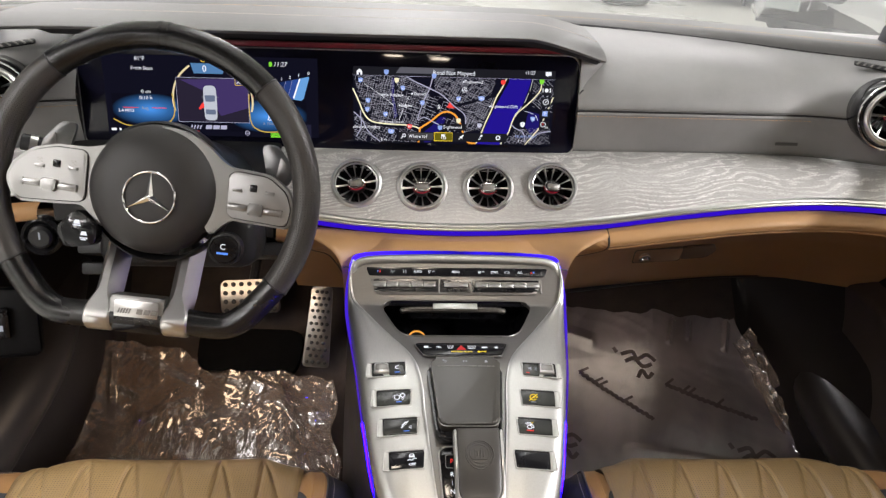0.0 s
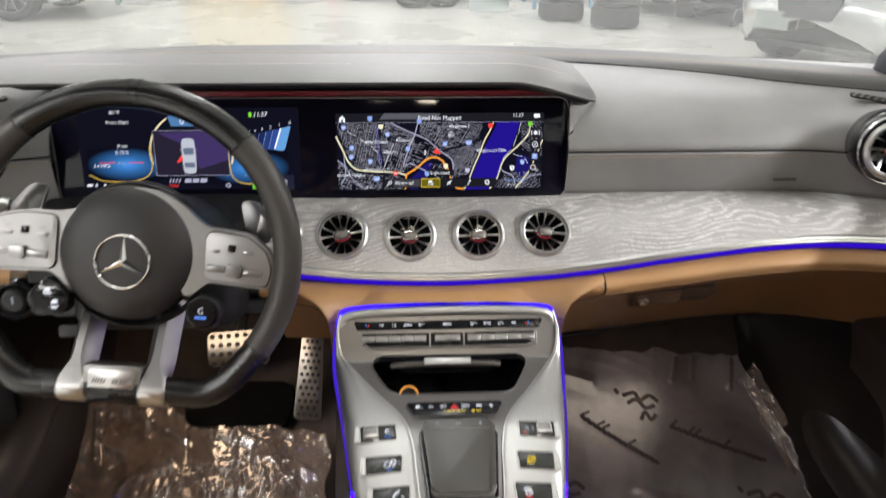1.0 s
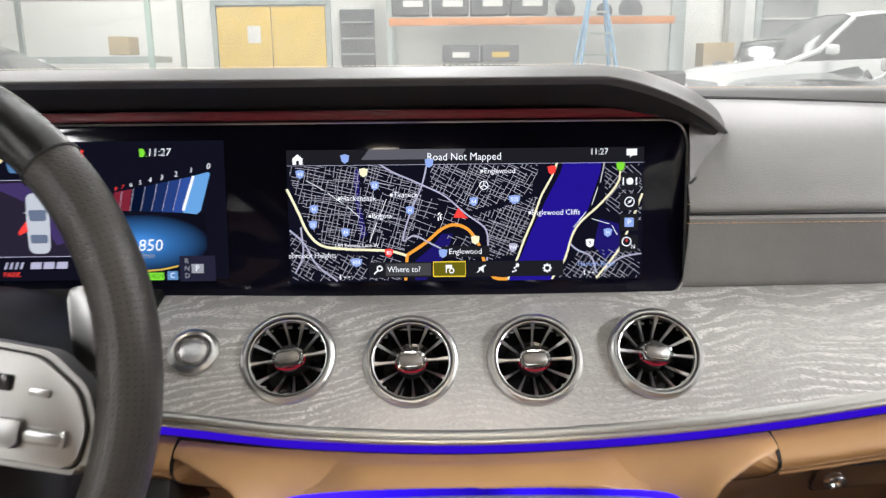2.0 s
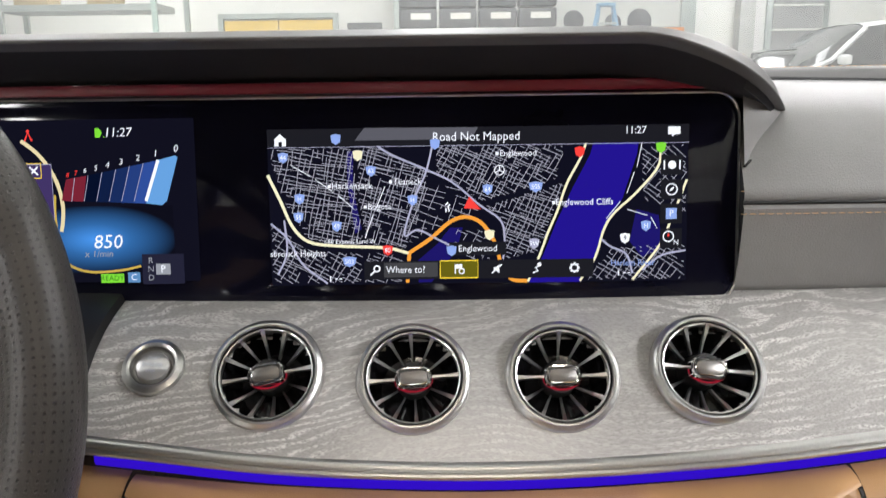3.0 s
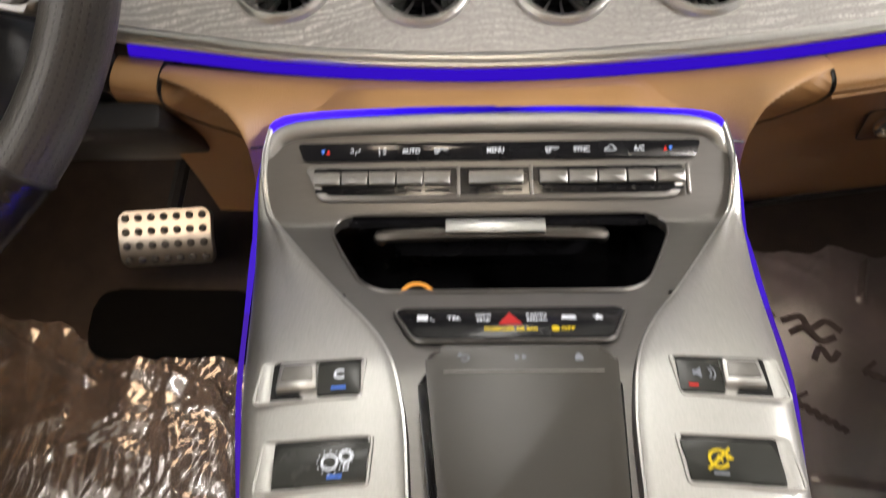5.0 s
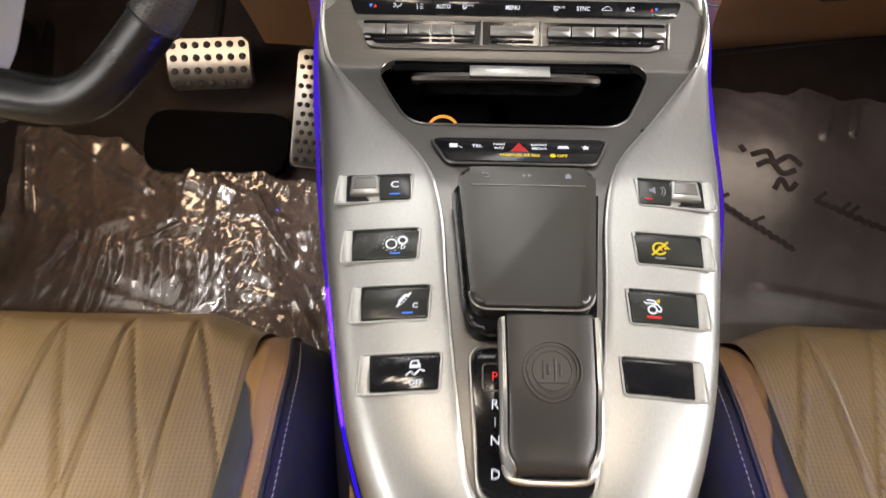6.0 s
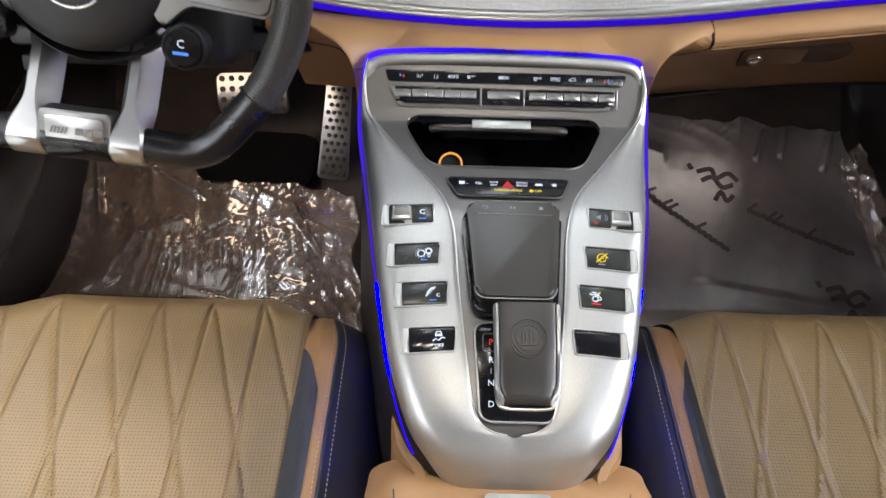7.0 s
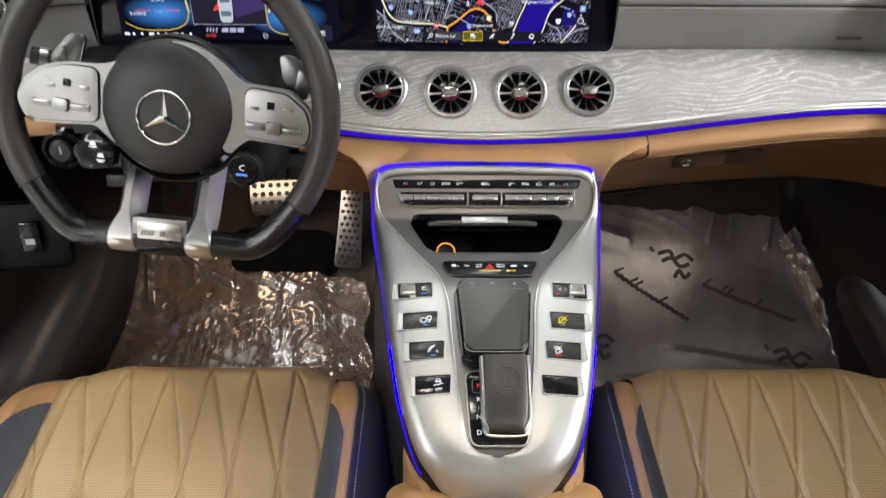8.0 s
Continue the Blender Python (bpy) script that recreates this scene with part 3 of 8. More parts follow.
# brown lower panel over the console: a shelf that turns down in a hollow curve beside it
def knee_profile(x, n, shallow=False):
    """Section of the leather below the light line: a soft nose, then a face that runs back and down."""
    y0, z0 = line_y(x) + 0.001, line_z(x) - 0.0098
    pts = [(y0, z0), (y0 - 0.012, z0 - 0.004), (y0 - 0.022, z0 - 0.013), (y0 - 0.016, z0 - 0.026), (y0 + 0.012, z0 - 0.046), (y0 + 0.046, z0 - 0.070), (y0 + 0.098, z0 - 0.122), (y0 + 0.151, z0 - 0.183)]
    if shallow:
        pts[2:] = [(y0 - 0.019, z0 - 0.012), (y0 - 0.014, z0 - 0.022), (y0 + 0.030, z0 - 0.036), (y0 + 0.10, z0 - 0.056), (y0 + 0.17, z0 - 0.076), (y0 + 0.22, z0 - 0.09)]
    line = [tuple(p)[1:] for p in spline([(0, *q) for q in pts], 8)]
    return [line[round(i * (len(line) - 1) / n)] for i in range(n + 1)]


RIM = [(0.2155, 0.9850, 0.7755), (0.2038, 0.9790, 0.7735), (0.1875, 0.9700, 0.7690), (0.1694, 0.9620, 0.7600), (0.1590, 0.9570, 0.7450), (0.1552, 0.9550, 0.7300), (0.1538, 0.9535, 0.7050), (0.1530, 0.9520, 0.6750), (0.1515, 0.9515, 0.6500)]
RIM_TOP = [0.2155, 0.2050, 0.1900, 0.1720, 0.1520, 0.1320, 0.1100, 0.0850, 0.0550]
RIM_LIFT = [(0.2155, 0.7785), (0.2040, 0.7775), (0.1880, 0.7745), (0.1705, 0.7690), (0.1610, 0.7630), (0.1560, 0.7585), (0.1525, 0.7555), (0.1500, 0.7535), (0.1480, 0.7520)]
rim_line = spline(RIM, 6)
rim_top = [p.x for p in spline([(v, 0, 0) for v in RIM_TOP], 6)]
rim_lift = spline([(a, 0, b) for a, b in RIM_LIFT], 6)
lid_edge = [Vector((0.2152 - 0.05 * smooth01(j / 36, 0.34, 0.95), y + 0.001, z)) for j, (y, z) in enumerate(knee_profile(0.2165, 36))]
lid_edge = lid_edge[8:]
for sx in (-1, 1):
    rows = []
    for k, (e, tx, c) in enumerate(zip(rim_line, rim_top, rim_lift)):
        f = k / (len(rim_line) - 1)
        top = Vector((tx, line_y(tx) + 0.001, line_z(tx) - 0.0098))
        c2 = Vector((c.x, e.y + 0.0035, c.z))
        c1 = top * 0.55 + c2 * 0.45 + Vector((0, 0, 0.0012))
        row = [top * (1 - t) ** 3 + c1 * 3 * t * (1 - t) ** 2 + c2 * 3 * t * t * (1 - t) + e * t ** 3 for t in xs(0, 1, 14)]
        # the hollow underside runs back to the seam beside the lid
        under = e + Vector((-0.0004, 0.0050, -0.0030))
        back = lid_edge[round(f * (len(lid_edge) - 1))]
        row += [under] + [under.lerp(back, t) + Vector((-0.010, 0.010, 0.006)) * f * math.sin(math.pi * t) for t in (0.12, 0.3, 0.5, 0.75, 1.0)]
        rows.append([Vector((sx * p.x, p.y, p.z)) for p in row])
    part("knee_saddle", sheet(rows), BROWN, dash, "smooth brown leather beside the centre console")
    stitches([r[15] + Vector((0, -0.0006, -0.0006)) for r in rows[:34]], dash, THREAD_BROWN, 0.004, 0.0028, 0.00045)
    part("panel_gap", tube([(sx * (q.x + 0.0014), q.y + 0.0016, q.z) for q in lid_edge], 0.0016, 6), PLASTIC, dash, "dark gap beside the saddle")
    part("strip_seam", tube([(sx * (0.1405 + 0.0135 * u), 0.9520 + 0.001 * u, 0.7405 - 0.002 * u) for u in xs(0, 1, 6)], 0.0009, 6), DARK_HIDE, dash)
rows = []
for x in xs(-0.122, 0.122, 60):
    y0, z0 = line_y(x) + 0.001, line_z(x) - 0.0098
    d = 0.010 * smooth01(abs(x), 0.080, 0.122)
    rows.append([Vector((x, *q)) for q in (tuple(p)[1:] for p in spline([(0, y0, z0), (0, y0 - 0.008, z0 - 0.0012 - d * 0.3), (0, (y0 + 0.9675) / 2, (z0 + 0.7585) / 2 + 0.0035 - d * 0.9), (0, 0.9715, 0.7615 - d), (0, 0.9670, 0.7570 - d), (0, 0.9720, 0.7440 - d)], 5))])
part("knee_saddle", sheet(rows), BROWN, dash, "smooth brown leather above the centre console")


def knee_panel(a, b, name, parent, label, slant=0.05):
    rows = []
    for x in xs(a, b, 50):
        f = smooth01(abs(x), 0.55, 0.72)
        u = (x - a) / (b - a) if a > 0 else (b - x) / (b - a)
        pull = (slant if a > 0 else -slant) * (1 - u) ** (3 if a > 0 else 1)
        rows.append([Vector((x - pull * smooth01(j / 36, 0.34, 0.95), y - 0.02 * f, z)) for j, (y, z) in enumerate(knee_profile(x, 36, b < -0.5))])
    part(name, sheet(rows), BROWN, parent, label)
    if a > 0:
        part("piping", tube([(x, line_y(x) - 0.0178 - 0.02 * smooth01(x, 0.55, 0.72), line_z(x) - 0.0098 - 0.0232) for x in xs(a, b, 60)], 0.0013, 8), BROWN, parent, "raised seam below the nose")
    stitches([(x, line_y(x) - 0.0222, line_z(x) - 0.0098 - 0.0175) for x in xs(a, b, 60)], parent, THREAD_DARK, 0.004, 0.0028, 0.00045)


glove = thing("glove_box", "closed brown leather glove box below the blue light line", "glove box", (0.44, 1.05, 0.62))
knee_panel(0.2180, 0.70, "lid", glove, "brown leather lid")
knee_panel(-0.2470, -0.2175, "driver_knee_panel", dash, "brown leather knee panel")
knee_panel(-0.70, -0.560, "driver_knee_panel", dash, "brown leather knee panel")
LATCH_BROWN = surface("brown_plastic", (0.11, 0.062, 0.034), 0.32)
SHADE_BROWN = surface("recess_shade_brown", (0.045, 0.026, 0.016), 0.5)
lm0 = basis((0.3115, 1.0480, 0.7210), (1, 0.02, 0.10), Vector((0, -0.90, -0.43)))
latch = part("latch_plate", prism(rounded([(-0.036, -0.0150), (0.034, -0.0130), (0.036, 0.0160), (-0.034, 0.0140)], 0.0045), 0.0055, lm0, 0.0012), LATCH_BROWN, glove, "brown latch plate with a lock")
part("latch_gap", tube([lm0 @ Vector((x, y, 0.0046)) for x, y in rounded([(-0.0366, -0.0156), (0.0346, -0.0136), (0.0366, 0.0166), (-0.0346, 0.0146)], 0.0045)], 0.0008, 6, True), PLASTIC, latch)
part("lock", lathe([(0, 0.003), (0.0035, 0.003), (0.0045, 0.0050), (0.0080, 0.0056), (0.0092, 0.0034), (0.0092, 0)], 20, lm0 @ pose(-0.0195, -0.001, 0.0046)), CHROME, latch, "small round chrome lock")
# the recess is a plate whose darker brown stands for its shade
part("finger_recess", prism(rounded([(-0.026, -0.014), (0.012, -0.013), (0.026, 0.004), (0.022, 0.015), (-0.026, 0.014)], 0.006), 0.0050, lm0 @ pose(0.062, 0.0015, -0.0012), 0.0005), SHADE_BROWN, glove, "finger recess shown by a darker plate")

# ---- twin display ----
disp = thing("wide_display", "wide black glass display with instrument cluster and map", "display", (-0.175, 1.12, 0.86))
GX = Vector((1, 0, 0))
GN = Vector((0, -0.994, 0.108)).normalized()


def on_glass(x, z, lift=0.0):
    y = 1.0945 + (z - 0.872) * 0.108
    return basis(Vector((x, y, z)) + GN * lift, GX, GN)


outline = rounded([(-0.351, -0.0715), (0.351, -0.0715), (0.351, 0.0715), (-0.351, 0.0715)], 0.020, 8)
part("glass", prism(outline, 0.012, on_glass(-0.1755, 0.9285, -0.0125), 0.0015), GLASS_BLACK, disp, "glossy black cover glass")
rim = [on_glass(-0.1755, 0.9285, -0.0010) @ Vector((x * 1.003, y * 1.013, 0)) for x, y in outline]
part("glass_rim", tube(rim, 0.0010, 6, True), SILVER, disp, "thin grey metal rim")


def strips(lines, width, m):
    """Flat ribbons along polylines, in the plane of m."""
    bm = bmesh.new()
    for ln in lines:
        pts = [Vector((a, b)) for a, b in ln]
        prev = None
        for i, p in enumerate(pts):
            d = pts[min(i + 1, len(pts) - 1)] - pts[max(i - 1, 0)]
            if d.length < 1e-9:
                continue
            d.normalize()
            s = Vector((-d.y, d.x)) * width / 2
            cur = (bm.verts.new((p.x + s.x, p.y + s.y, 0)), bm.verts.new((p.x - s.x, p.y - s.y, 0)))
            if prev:
                bm.faces.new((prev[0], prev[1], cur[1], cur[0]))
            prev = cur
    bm.transform(m)
    return bm


def flat(poly, m):
    bm = bmesh.new()
    bm.faces.new([bm.verts.new((x, y, 0)) for x, y in poly])
    bm.transform(m)
    return bm


MW, MH = 0.2880, 0.1075
MX, MZ = -0.0025, 0.9255


def mp(u, v):
    """Map picture: u, v from 0 to 1, right and down, to metres in its plane."""
    return ((u - 0.5) * MW, (0.5 - v) * MH)


def m_at(u, v, lift):
    a, b = mp(u, v)
    return on_glass(MX, MZ, lift) @ Matrix.Translation((a, b, 0))


mscreen = part("map_screen", flat(rect(MW, MH), on_glass(MX, MZ, 0.0002)), LIT_DARK, disp, "lit navigation map", smooth=False)
rng = random.Random(4)


def uv(ln):
    return [mp((x - 40) / 1298, (y - 22) / 483) for x, y in ln]


river = [(1060, 22), (1190, 22), (1180, 110), (1135, 250), (1080, 330), (1050, 430), (1005, 505), (845, 505), (890, 420), (930, 320), (985, 205), (1035, 110)]
part("river", flat(uv(river), on_glass(MX, MZ, 0.0003)), LIT_RIVER, mscreen, smooth=False)
lit_water = glow("lit_water", (0.015, 0.01, 0.16), 0.8)
for poly in ([(285, 90), (305, 90), (300, 200), (325, 330), (305, 345), (285, 200)], [(500, 430), (560, 380), (600, 330), (640, 330), (620, 400), (540, 500), (500, 500)], [(1180, 280), (1250, 300), (1260, 400), (1200, 430), (1160, 380)]):
    part("water", flat(uv(poly), on_glass(MX, MZ, 0.0003)), lit_water, mscreen, smooth=False)


def inside(x, y, poly):
    hit = False
    for (x1, y1), (x2, y2) in zip(poly, poly[1:] + poly[:1]):
        if (y1 > y) != (y2 > y) and x < (x2 - x1) * (y - y1) / (y2 - y1) + x1:
            hit = not hit
    return hit


districts = [([(40, 80), (300, 80), (330, 380), (160, 365), (80, 240)], 78, 10), ([(330, 60), (540, 150), (470, 390), (340, 380), (310, 200)], 72, 10), ([(560, 60), (960, 80), (930, 190), (700, 250), (560, 160)], 62, 10),
             ([(690, 270), (960, 190), (880, 410), (770, 430), (760, 310)], 66, 10), ([(43, 300), (150, 390), (330, 410), (320, 500), (43, 500)], 58, 13), ([(1190, 90), (1335, 80), (1335, 300), (1200, 250)], 50, 15),
             ([(1100, 400), (1335, 380), (1335, 500), (1020, 500)], 55, 14), ([(480, 180), (640, 210), (700, 290), (560, 330), (470, 380)], 70, 20), ([(340, 400), (460, 420), (450, 500), (330, 500)], 66, 13), ([(620, 330), (700, 340), (740, 430), (600, 430)], 62, 17)]
lines = []
for poly, ang, gap in districts:
    cx, cy = sum(p[0] for p in poly) / len(poly), sum(p[1] for p in poly) / len(poly)
    for turn, g in ((ang, gap * 1.5), (ang + 92, gap)):
        d = Vector((math.cos(radians(turn)), -math.sin(radians(turn))))
        s = Vector((-d.y, d.x))
        for i in range(-26, 27):
            run, cur = [], None
            off = s * (i * g + rng.uniform(-3, 3))
            gone = 0
            for j in range(-40, 41):
                p = Vector((cx, cy)) + off + d * (j * 8)
                bend = 3 * math.sin(j * 0.2 + i)
                p += s * bend
                if rng.random() < 0.075:
                    gone = rng.randint(1, 5)
                gone -= 1
                if inside(p.x, p.y, poly) and gone < 0:
                    run.append((p.x, p.y))
                else:
                    if len(run) > 1:
                        lines.append(uv(run))
                    run = []
            if len(run) > 1:
                lines.append(uv(run))
tagged(kind="stuff", ob=part("street_grid", strips(lines, 0.00042, on_glass(MX, MZ, 0.0004)), LIT_STREET, mscreen, smooth=False))
roads = {
    "highway": (LIT_CREAM, 0.0021, [[(38, 160), (75, 240), (110, 320), (160, 368), (250, 382), (400, 390), (470, 408)]]),
    "route": (LIT_ORANGE, 0.0026, [[(470, 408), (540, 362), (600, 312), (650, 297), (700, 318), (740, 380), (758, 440), (790, 492), (840, 500)], [(472, 408), (465, 500)]]),
    "parkway": (LIT_CREAM, 0.0017, [[(1035, 22), (1010, 110), (965, 195), (935, 280), (905, 350), (875, 430), (842, 502)], [(1253, 85), (1245, 150), (1180, 228), (1112, 290), (1080, 340), (1052, 430), (1005, 502)], [(1335, 190), (1290, 310), (1252, 395), (1170, 500)]]),
    "main_road": (LIT_LILAC, 0.0013, [[(330, 25), (400, 90), (530, 150), (610, 190), (690, 258), (758, 310), (770, 372), (765, 430)], [(560, 25), (530, 150), (490, 240), (458, 350), (500, 335), (560, 365), (620, 395)], [(43, 310), (95, 360), (140, 440), (215, 500)], [(60, 470), (90, 400), (85, 300)], [(1070, 370), (1100, 395), (1150, 420), (1170, 480)], [(1200, 470), (1260, 425), (1335, 410)]]),
    "border": (LIT_WHITE, 0.0005, [[(1195, 75), (1180, 150)], [(1172, 165), (1150, 230)], [(1130, 255), (1085, 310)], [(110, 130), (170, 165)], [(185, 175), (240, 215)], [(255, 225), (300, 265)], [(400, 200), (370, 270)], [(362, 285), (335, 360)], [(1150, 280), (1215, 300)], [(1225, 305), (1245, 340)]]),
}
for nm, (mat, w, lns) in roads.items():
    for l in lns:
        part(nm, strips([[tuple(p)[:2] for p in spline([(*q, 0) for q in uv(l)], 6)]], w, on_glass(MX, MZ, 0.0005)), mat, mscreen, smooth=False)


def m_px(x, y, lift=0.0006):
    return m_at((x - 40) / 1298, (y - 22) / 483, lift)


PX = MW / 1298
for s, x, y, size, mat in (("Road Not Mapped", 684, 51, 38, LIT_WHITE), ("11:27", 1174, 38, 32, LIT_WHITE), ("Englewood", 813, 103, 27, LIT_WHITE), ("Teaneck", 470, 186, 27, LIT_WHITE), ("Hackensack", 298, 197, 28, LIT_WHITE),
                           ("Bogota", 382, 262, 27, LIT_WHITE), ("Englewood Cliffs", 1018, 256, 28, LIT_WHITE), ("I-80 Express Lane W", 288, 369, 20, LIT_WHITE), ("sbrouck Heights", 125, 405, 28, LIT_WHITE), ("Harlem River", 1170, 447, 27, LIT_SHIELD)):
    lettering(s, size * PX, m_px(x, y, 0.0008), mat, mscreen, "map_label", wide=0.95)
for x, y in ((228, 197), (418, 186), (338, 262), (748, 103), (923, 256)):
    part("place_mark", flat(rect(10 * PX, 10 * PX), m_px(x, y, 0.0007)), LIT_WHITE, mscreen, smooth=False)
part("title_bar", flat(rect(MW, 54 * PX), m_px(690, 48, 0.00055)), LIT_BAR, mscreen, smooth=False)
part("title_tab", flat([(-200 * PX, -16 * PX), (160 * PX, -16 * PX), (180 * PX, 20 * PX), (-170 * PX, 22 * PX)], m_px(510, 42, 0.0006)), glow("lit_tab", (0.10, 0.10, 0.12), 1.0), mscreen, smooth=False)
part("bar_edge", flat(rect(MW, 1.6 * PX), m_px(690, 77, 0.0007)), LIT_LILAC, mscreen, smooth=False)
part("search_bar", flat(rect(718 * PX, 58 * PX), m_px(689, 461, 0.0006)), LIT_BAR, mscreen, smooth=False)
part("search_field", flat(rect(168 * PX, 46 * PX), m_px(476, 460, 0.0007)), glow("lit_field", (0.055, 0.055, 0.06), 1.0), mscreen, smooth=False)
part("name_plate", flat(rect(178 * PX, 42 * PX), m_px(686, 396, 0.0006)), LIT_BAR, mscreen, smooth=False)
lettering("Englewood", 29 * PX, m_px(686, 396, 0.0008), LIT_WHITE, mscreen, "map_label", wide=0.95)
lettering("Where to?", 31 * PX, m_px(460, 460, 0.0009), LIT_WHITE, mscreen, "map_label", wide=0.9)
part("chosen_tab", flat(rect(118 * PX, 54 * PX), m_px(627, 460, 0.0007)), glow("lit_olive", (0.16, 0.14, 0.01), 0.8), mscreen, smooth=False)
part("chosen_frame", strips([[(-59 * PX, -27 * PX), (59 * PX, -27 * PX), (59 * PX, 27 * PX), (-59 * PX, 27 * PX), (-59 * PX, -27 * PX)]], 4 * PX, m_px(627, 460, 0.0008)), LIT_YELLOW, mscreen, smooth=False)


def icon(lines, polys, x, y, mat=LIT_WHITE, w=4.0, name="icon", at=None, s=PX, parent=None):
    bm = strips([[(a * s, b * s) for a, b in l] for l in lines], w * s, at or m_px(x, y, 0.0009)) if lines else bmesh.new()
    for p in polys:
        join(bm, flat([(a * s, b * s) for a, b in p], at or m_px(x, y, 0.0009)))
    return part(name, bm, mat, parent or mscreen, smooth=False)


def ring(r, n=18, cx=0, cy=0, a0=0, a1=360):
    return [(cx + r * math.cos(radians(a0 + (a1 - a0) * i / n)), cy + r * math.sin(radians(a0 + (a1 - a0) * i / n))) for i in range(n + 1)]


icon([], [[(-18, -18), (-5, -18), (-5, -4), (5, -4), (5, -18), (18, -18), (18, 4), (0, 20), (-18, 4)]], 81, 55, name="home_icon")
icon([], [[(-19, -10), (-6, -10), (-8, -18), (4, -10), (19, -10), (19, 14), (-19, 14)]], 1293, 42, name="message_icon")
icon([ring(9, cx=5, cy=5), [(-2, -2), (-16, -16)]], [], 365, 460, w=5, name="search_icon")
icon([[(-12, -14), (-12, 16)], ring(8, cx=8, cy=-6)], [[(-12, 2), (10, 2), (10, 16), (-12, 16)]], 627, 460, w=4, name="flag_icon")
icon([[(-16, -14), (16, 14)]], [[(-10, -5), (-3, -5), (8, -14), (8, 14), (-3, 5), (-10, 5)]], 745, 460, w=4, name="mute_icon")
icon([[(-10, -14), (6, -8), (-2, 2), (10, 8)]], [ring(7, 10, 10, 12)], 868, 460, w=5, name="route_icon")
icon([ring(11)], [[(math.cos(k * math.pi / 4 + d) * r, math.sin(k * math.pi / 4 + d) * r) for d, r in ((-0.25, 10), (-0.2, 17), (0.2, 17), (0.25, 10))] for k in range(8)], 988, 460, w=5, name="gear_icon")
for i, (x, y) in enumerate(((1288, 145), (1288, 220), (1288, 295), (1288, 372))):
    part("side_button", flat(rect(68 * PX, 62 * PX), m_px(x, y, 0.0007)), LIT_BAR, mscreen, smooth=False)
icon([[(-24, -14), (-24, 14)], [(24, -14), (24, 14)]], [ring(13, 16)], 1288, 145, w=5, name="plate_icon")
icon([ring(17)], [[(-8, -8), (4, -2), (9, 9), (-3, 3)]], 1288, 220, name="compass_icon")
icon([], [rect(34, 34)], 1288, 295, LIT_SHIELD, name="parking_icon")
lettering("P", 28 * PX, m_px(1288, 295, 0.0011), LIT_WHITE, mscreen, "map_label")
icon([ring(16, cx=-8, cy=6)], [], 1288, 372, name="north_icon")
icon([], [[(-4, 0), (4, 0), (0, 13)]], 1280, 366, LIT_RED, name="needle_icon")
lettering("N", 22 * PX, m_px(1304, 385, 0.0011), LIT_WHITE, mscreen, "map_label")
for s, x, y, mat in (("44", 88, 108, LIT_SHIELD), ("62", 358, 152, LIT_SHIELD), ("64", 718, 213, LIT_SHIELD), ("505", 867, 207, LIT_SHIELD), ("55", 130, 292, LIT_SHIELD), ("49", 248, 321, LIT_SHIELD), ("503", 285, 432, LIT_SHIELD), ("80", 405, 398, LIT_RED), ("", 252, 54, LIT_SHIELD), ("", 557, 72, LIT_SHIELD), ("", 604, 402, LIT_SHIELD), ("H", 135, 235, LIT_SHIELD), ("H", 485, 243, LIT_SHIELD), ("H", 1210, 332, LIT_SHIELD), ("", 318, 104, LIT_CREAM), ("9W", 862, 383, LIT_LILAC), ("9", 1145, 370, LIT_WHITE), ("", 1253, 92, LIT_GREEN), ("", 1003, 102, LIT_RED), ("", 723, 354, LIT_CREAM)):
    w = 22 if len(s) == 3 else 16
    icon([], [[(-w, 13), (0, 17), (w, 13), (w * 0.8, -8), (0, -17), (-w * 0.8, -8)]], x, y, mat, name="road_shield")
    if s:
        lettering(s, 21 * PX, m_px(x, y, 0.0011), LIT_WHITE if mat is not LIT_WHITE else LIT_DARK, mscreen, "map_label", wide=0.9)
icon([], [[(-22, -12), (32, -16), (-4, 24)]], 665, 258, LIT_RED, name="position_arrow")
icon([ring(15)] + [[(0, 0), (15 * math.cos(radians(a)), 15 * math.sin(radians(a)))] for a in (90, 210, 330)], [], 755, 154, w=3, name="dealer_mark")
icon([[(-5, -16), (-5, -4)], [(5, -14), (2, 2), (8, 8)], [(-6, 6), (2, 14)]], [], 593, 265, w=5, name="bridge_icon")
for x, y in ((238, 485), (1140, 478)):
    icon([[(-14, -9), (-14, 9)], [(0, 0), (8, 0)], [(14, 0), (22, 0)]], [], x, y, w=4, name="scale_mark")

# instrument cluster
cscreen = part("cluster_screen", flat(rect(0.297, 0.112), on_glass(-0.3445, 0.9320, 0.0002)), LIT_DARK, disp, "lit instrument picture", smooth=False)


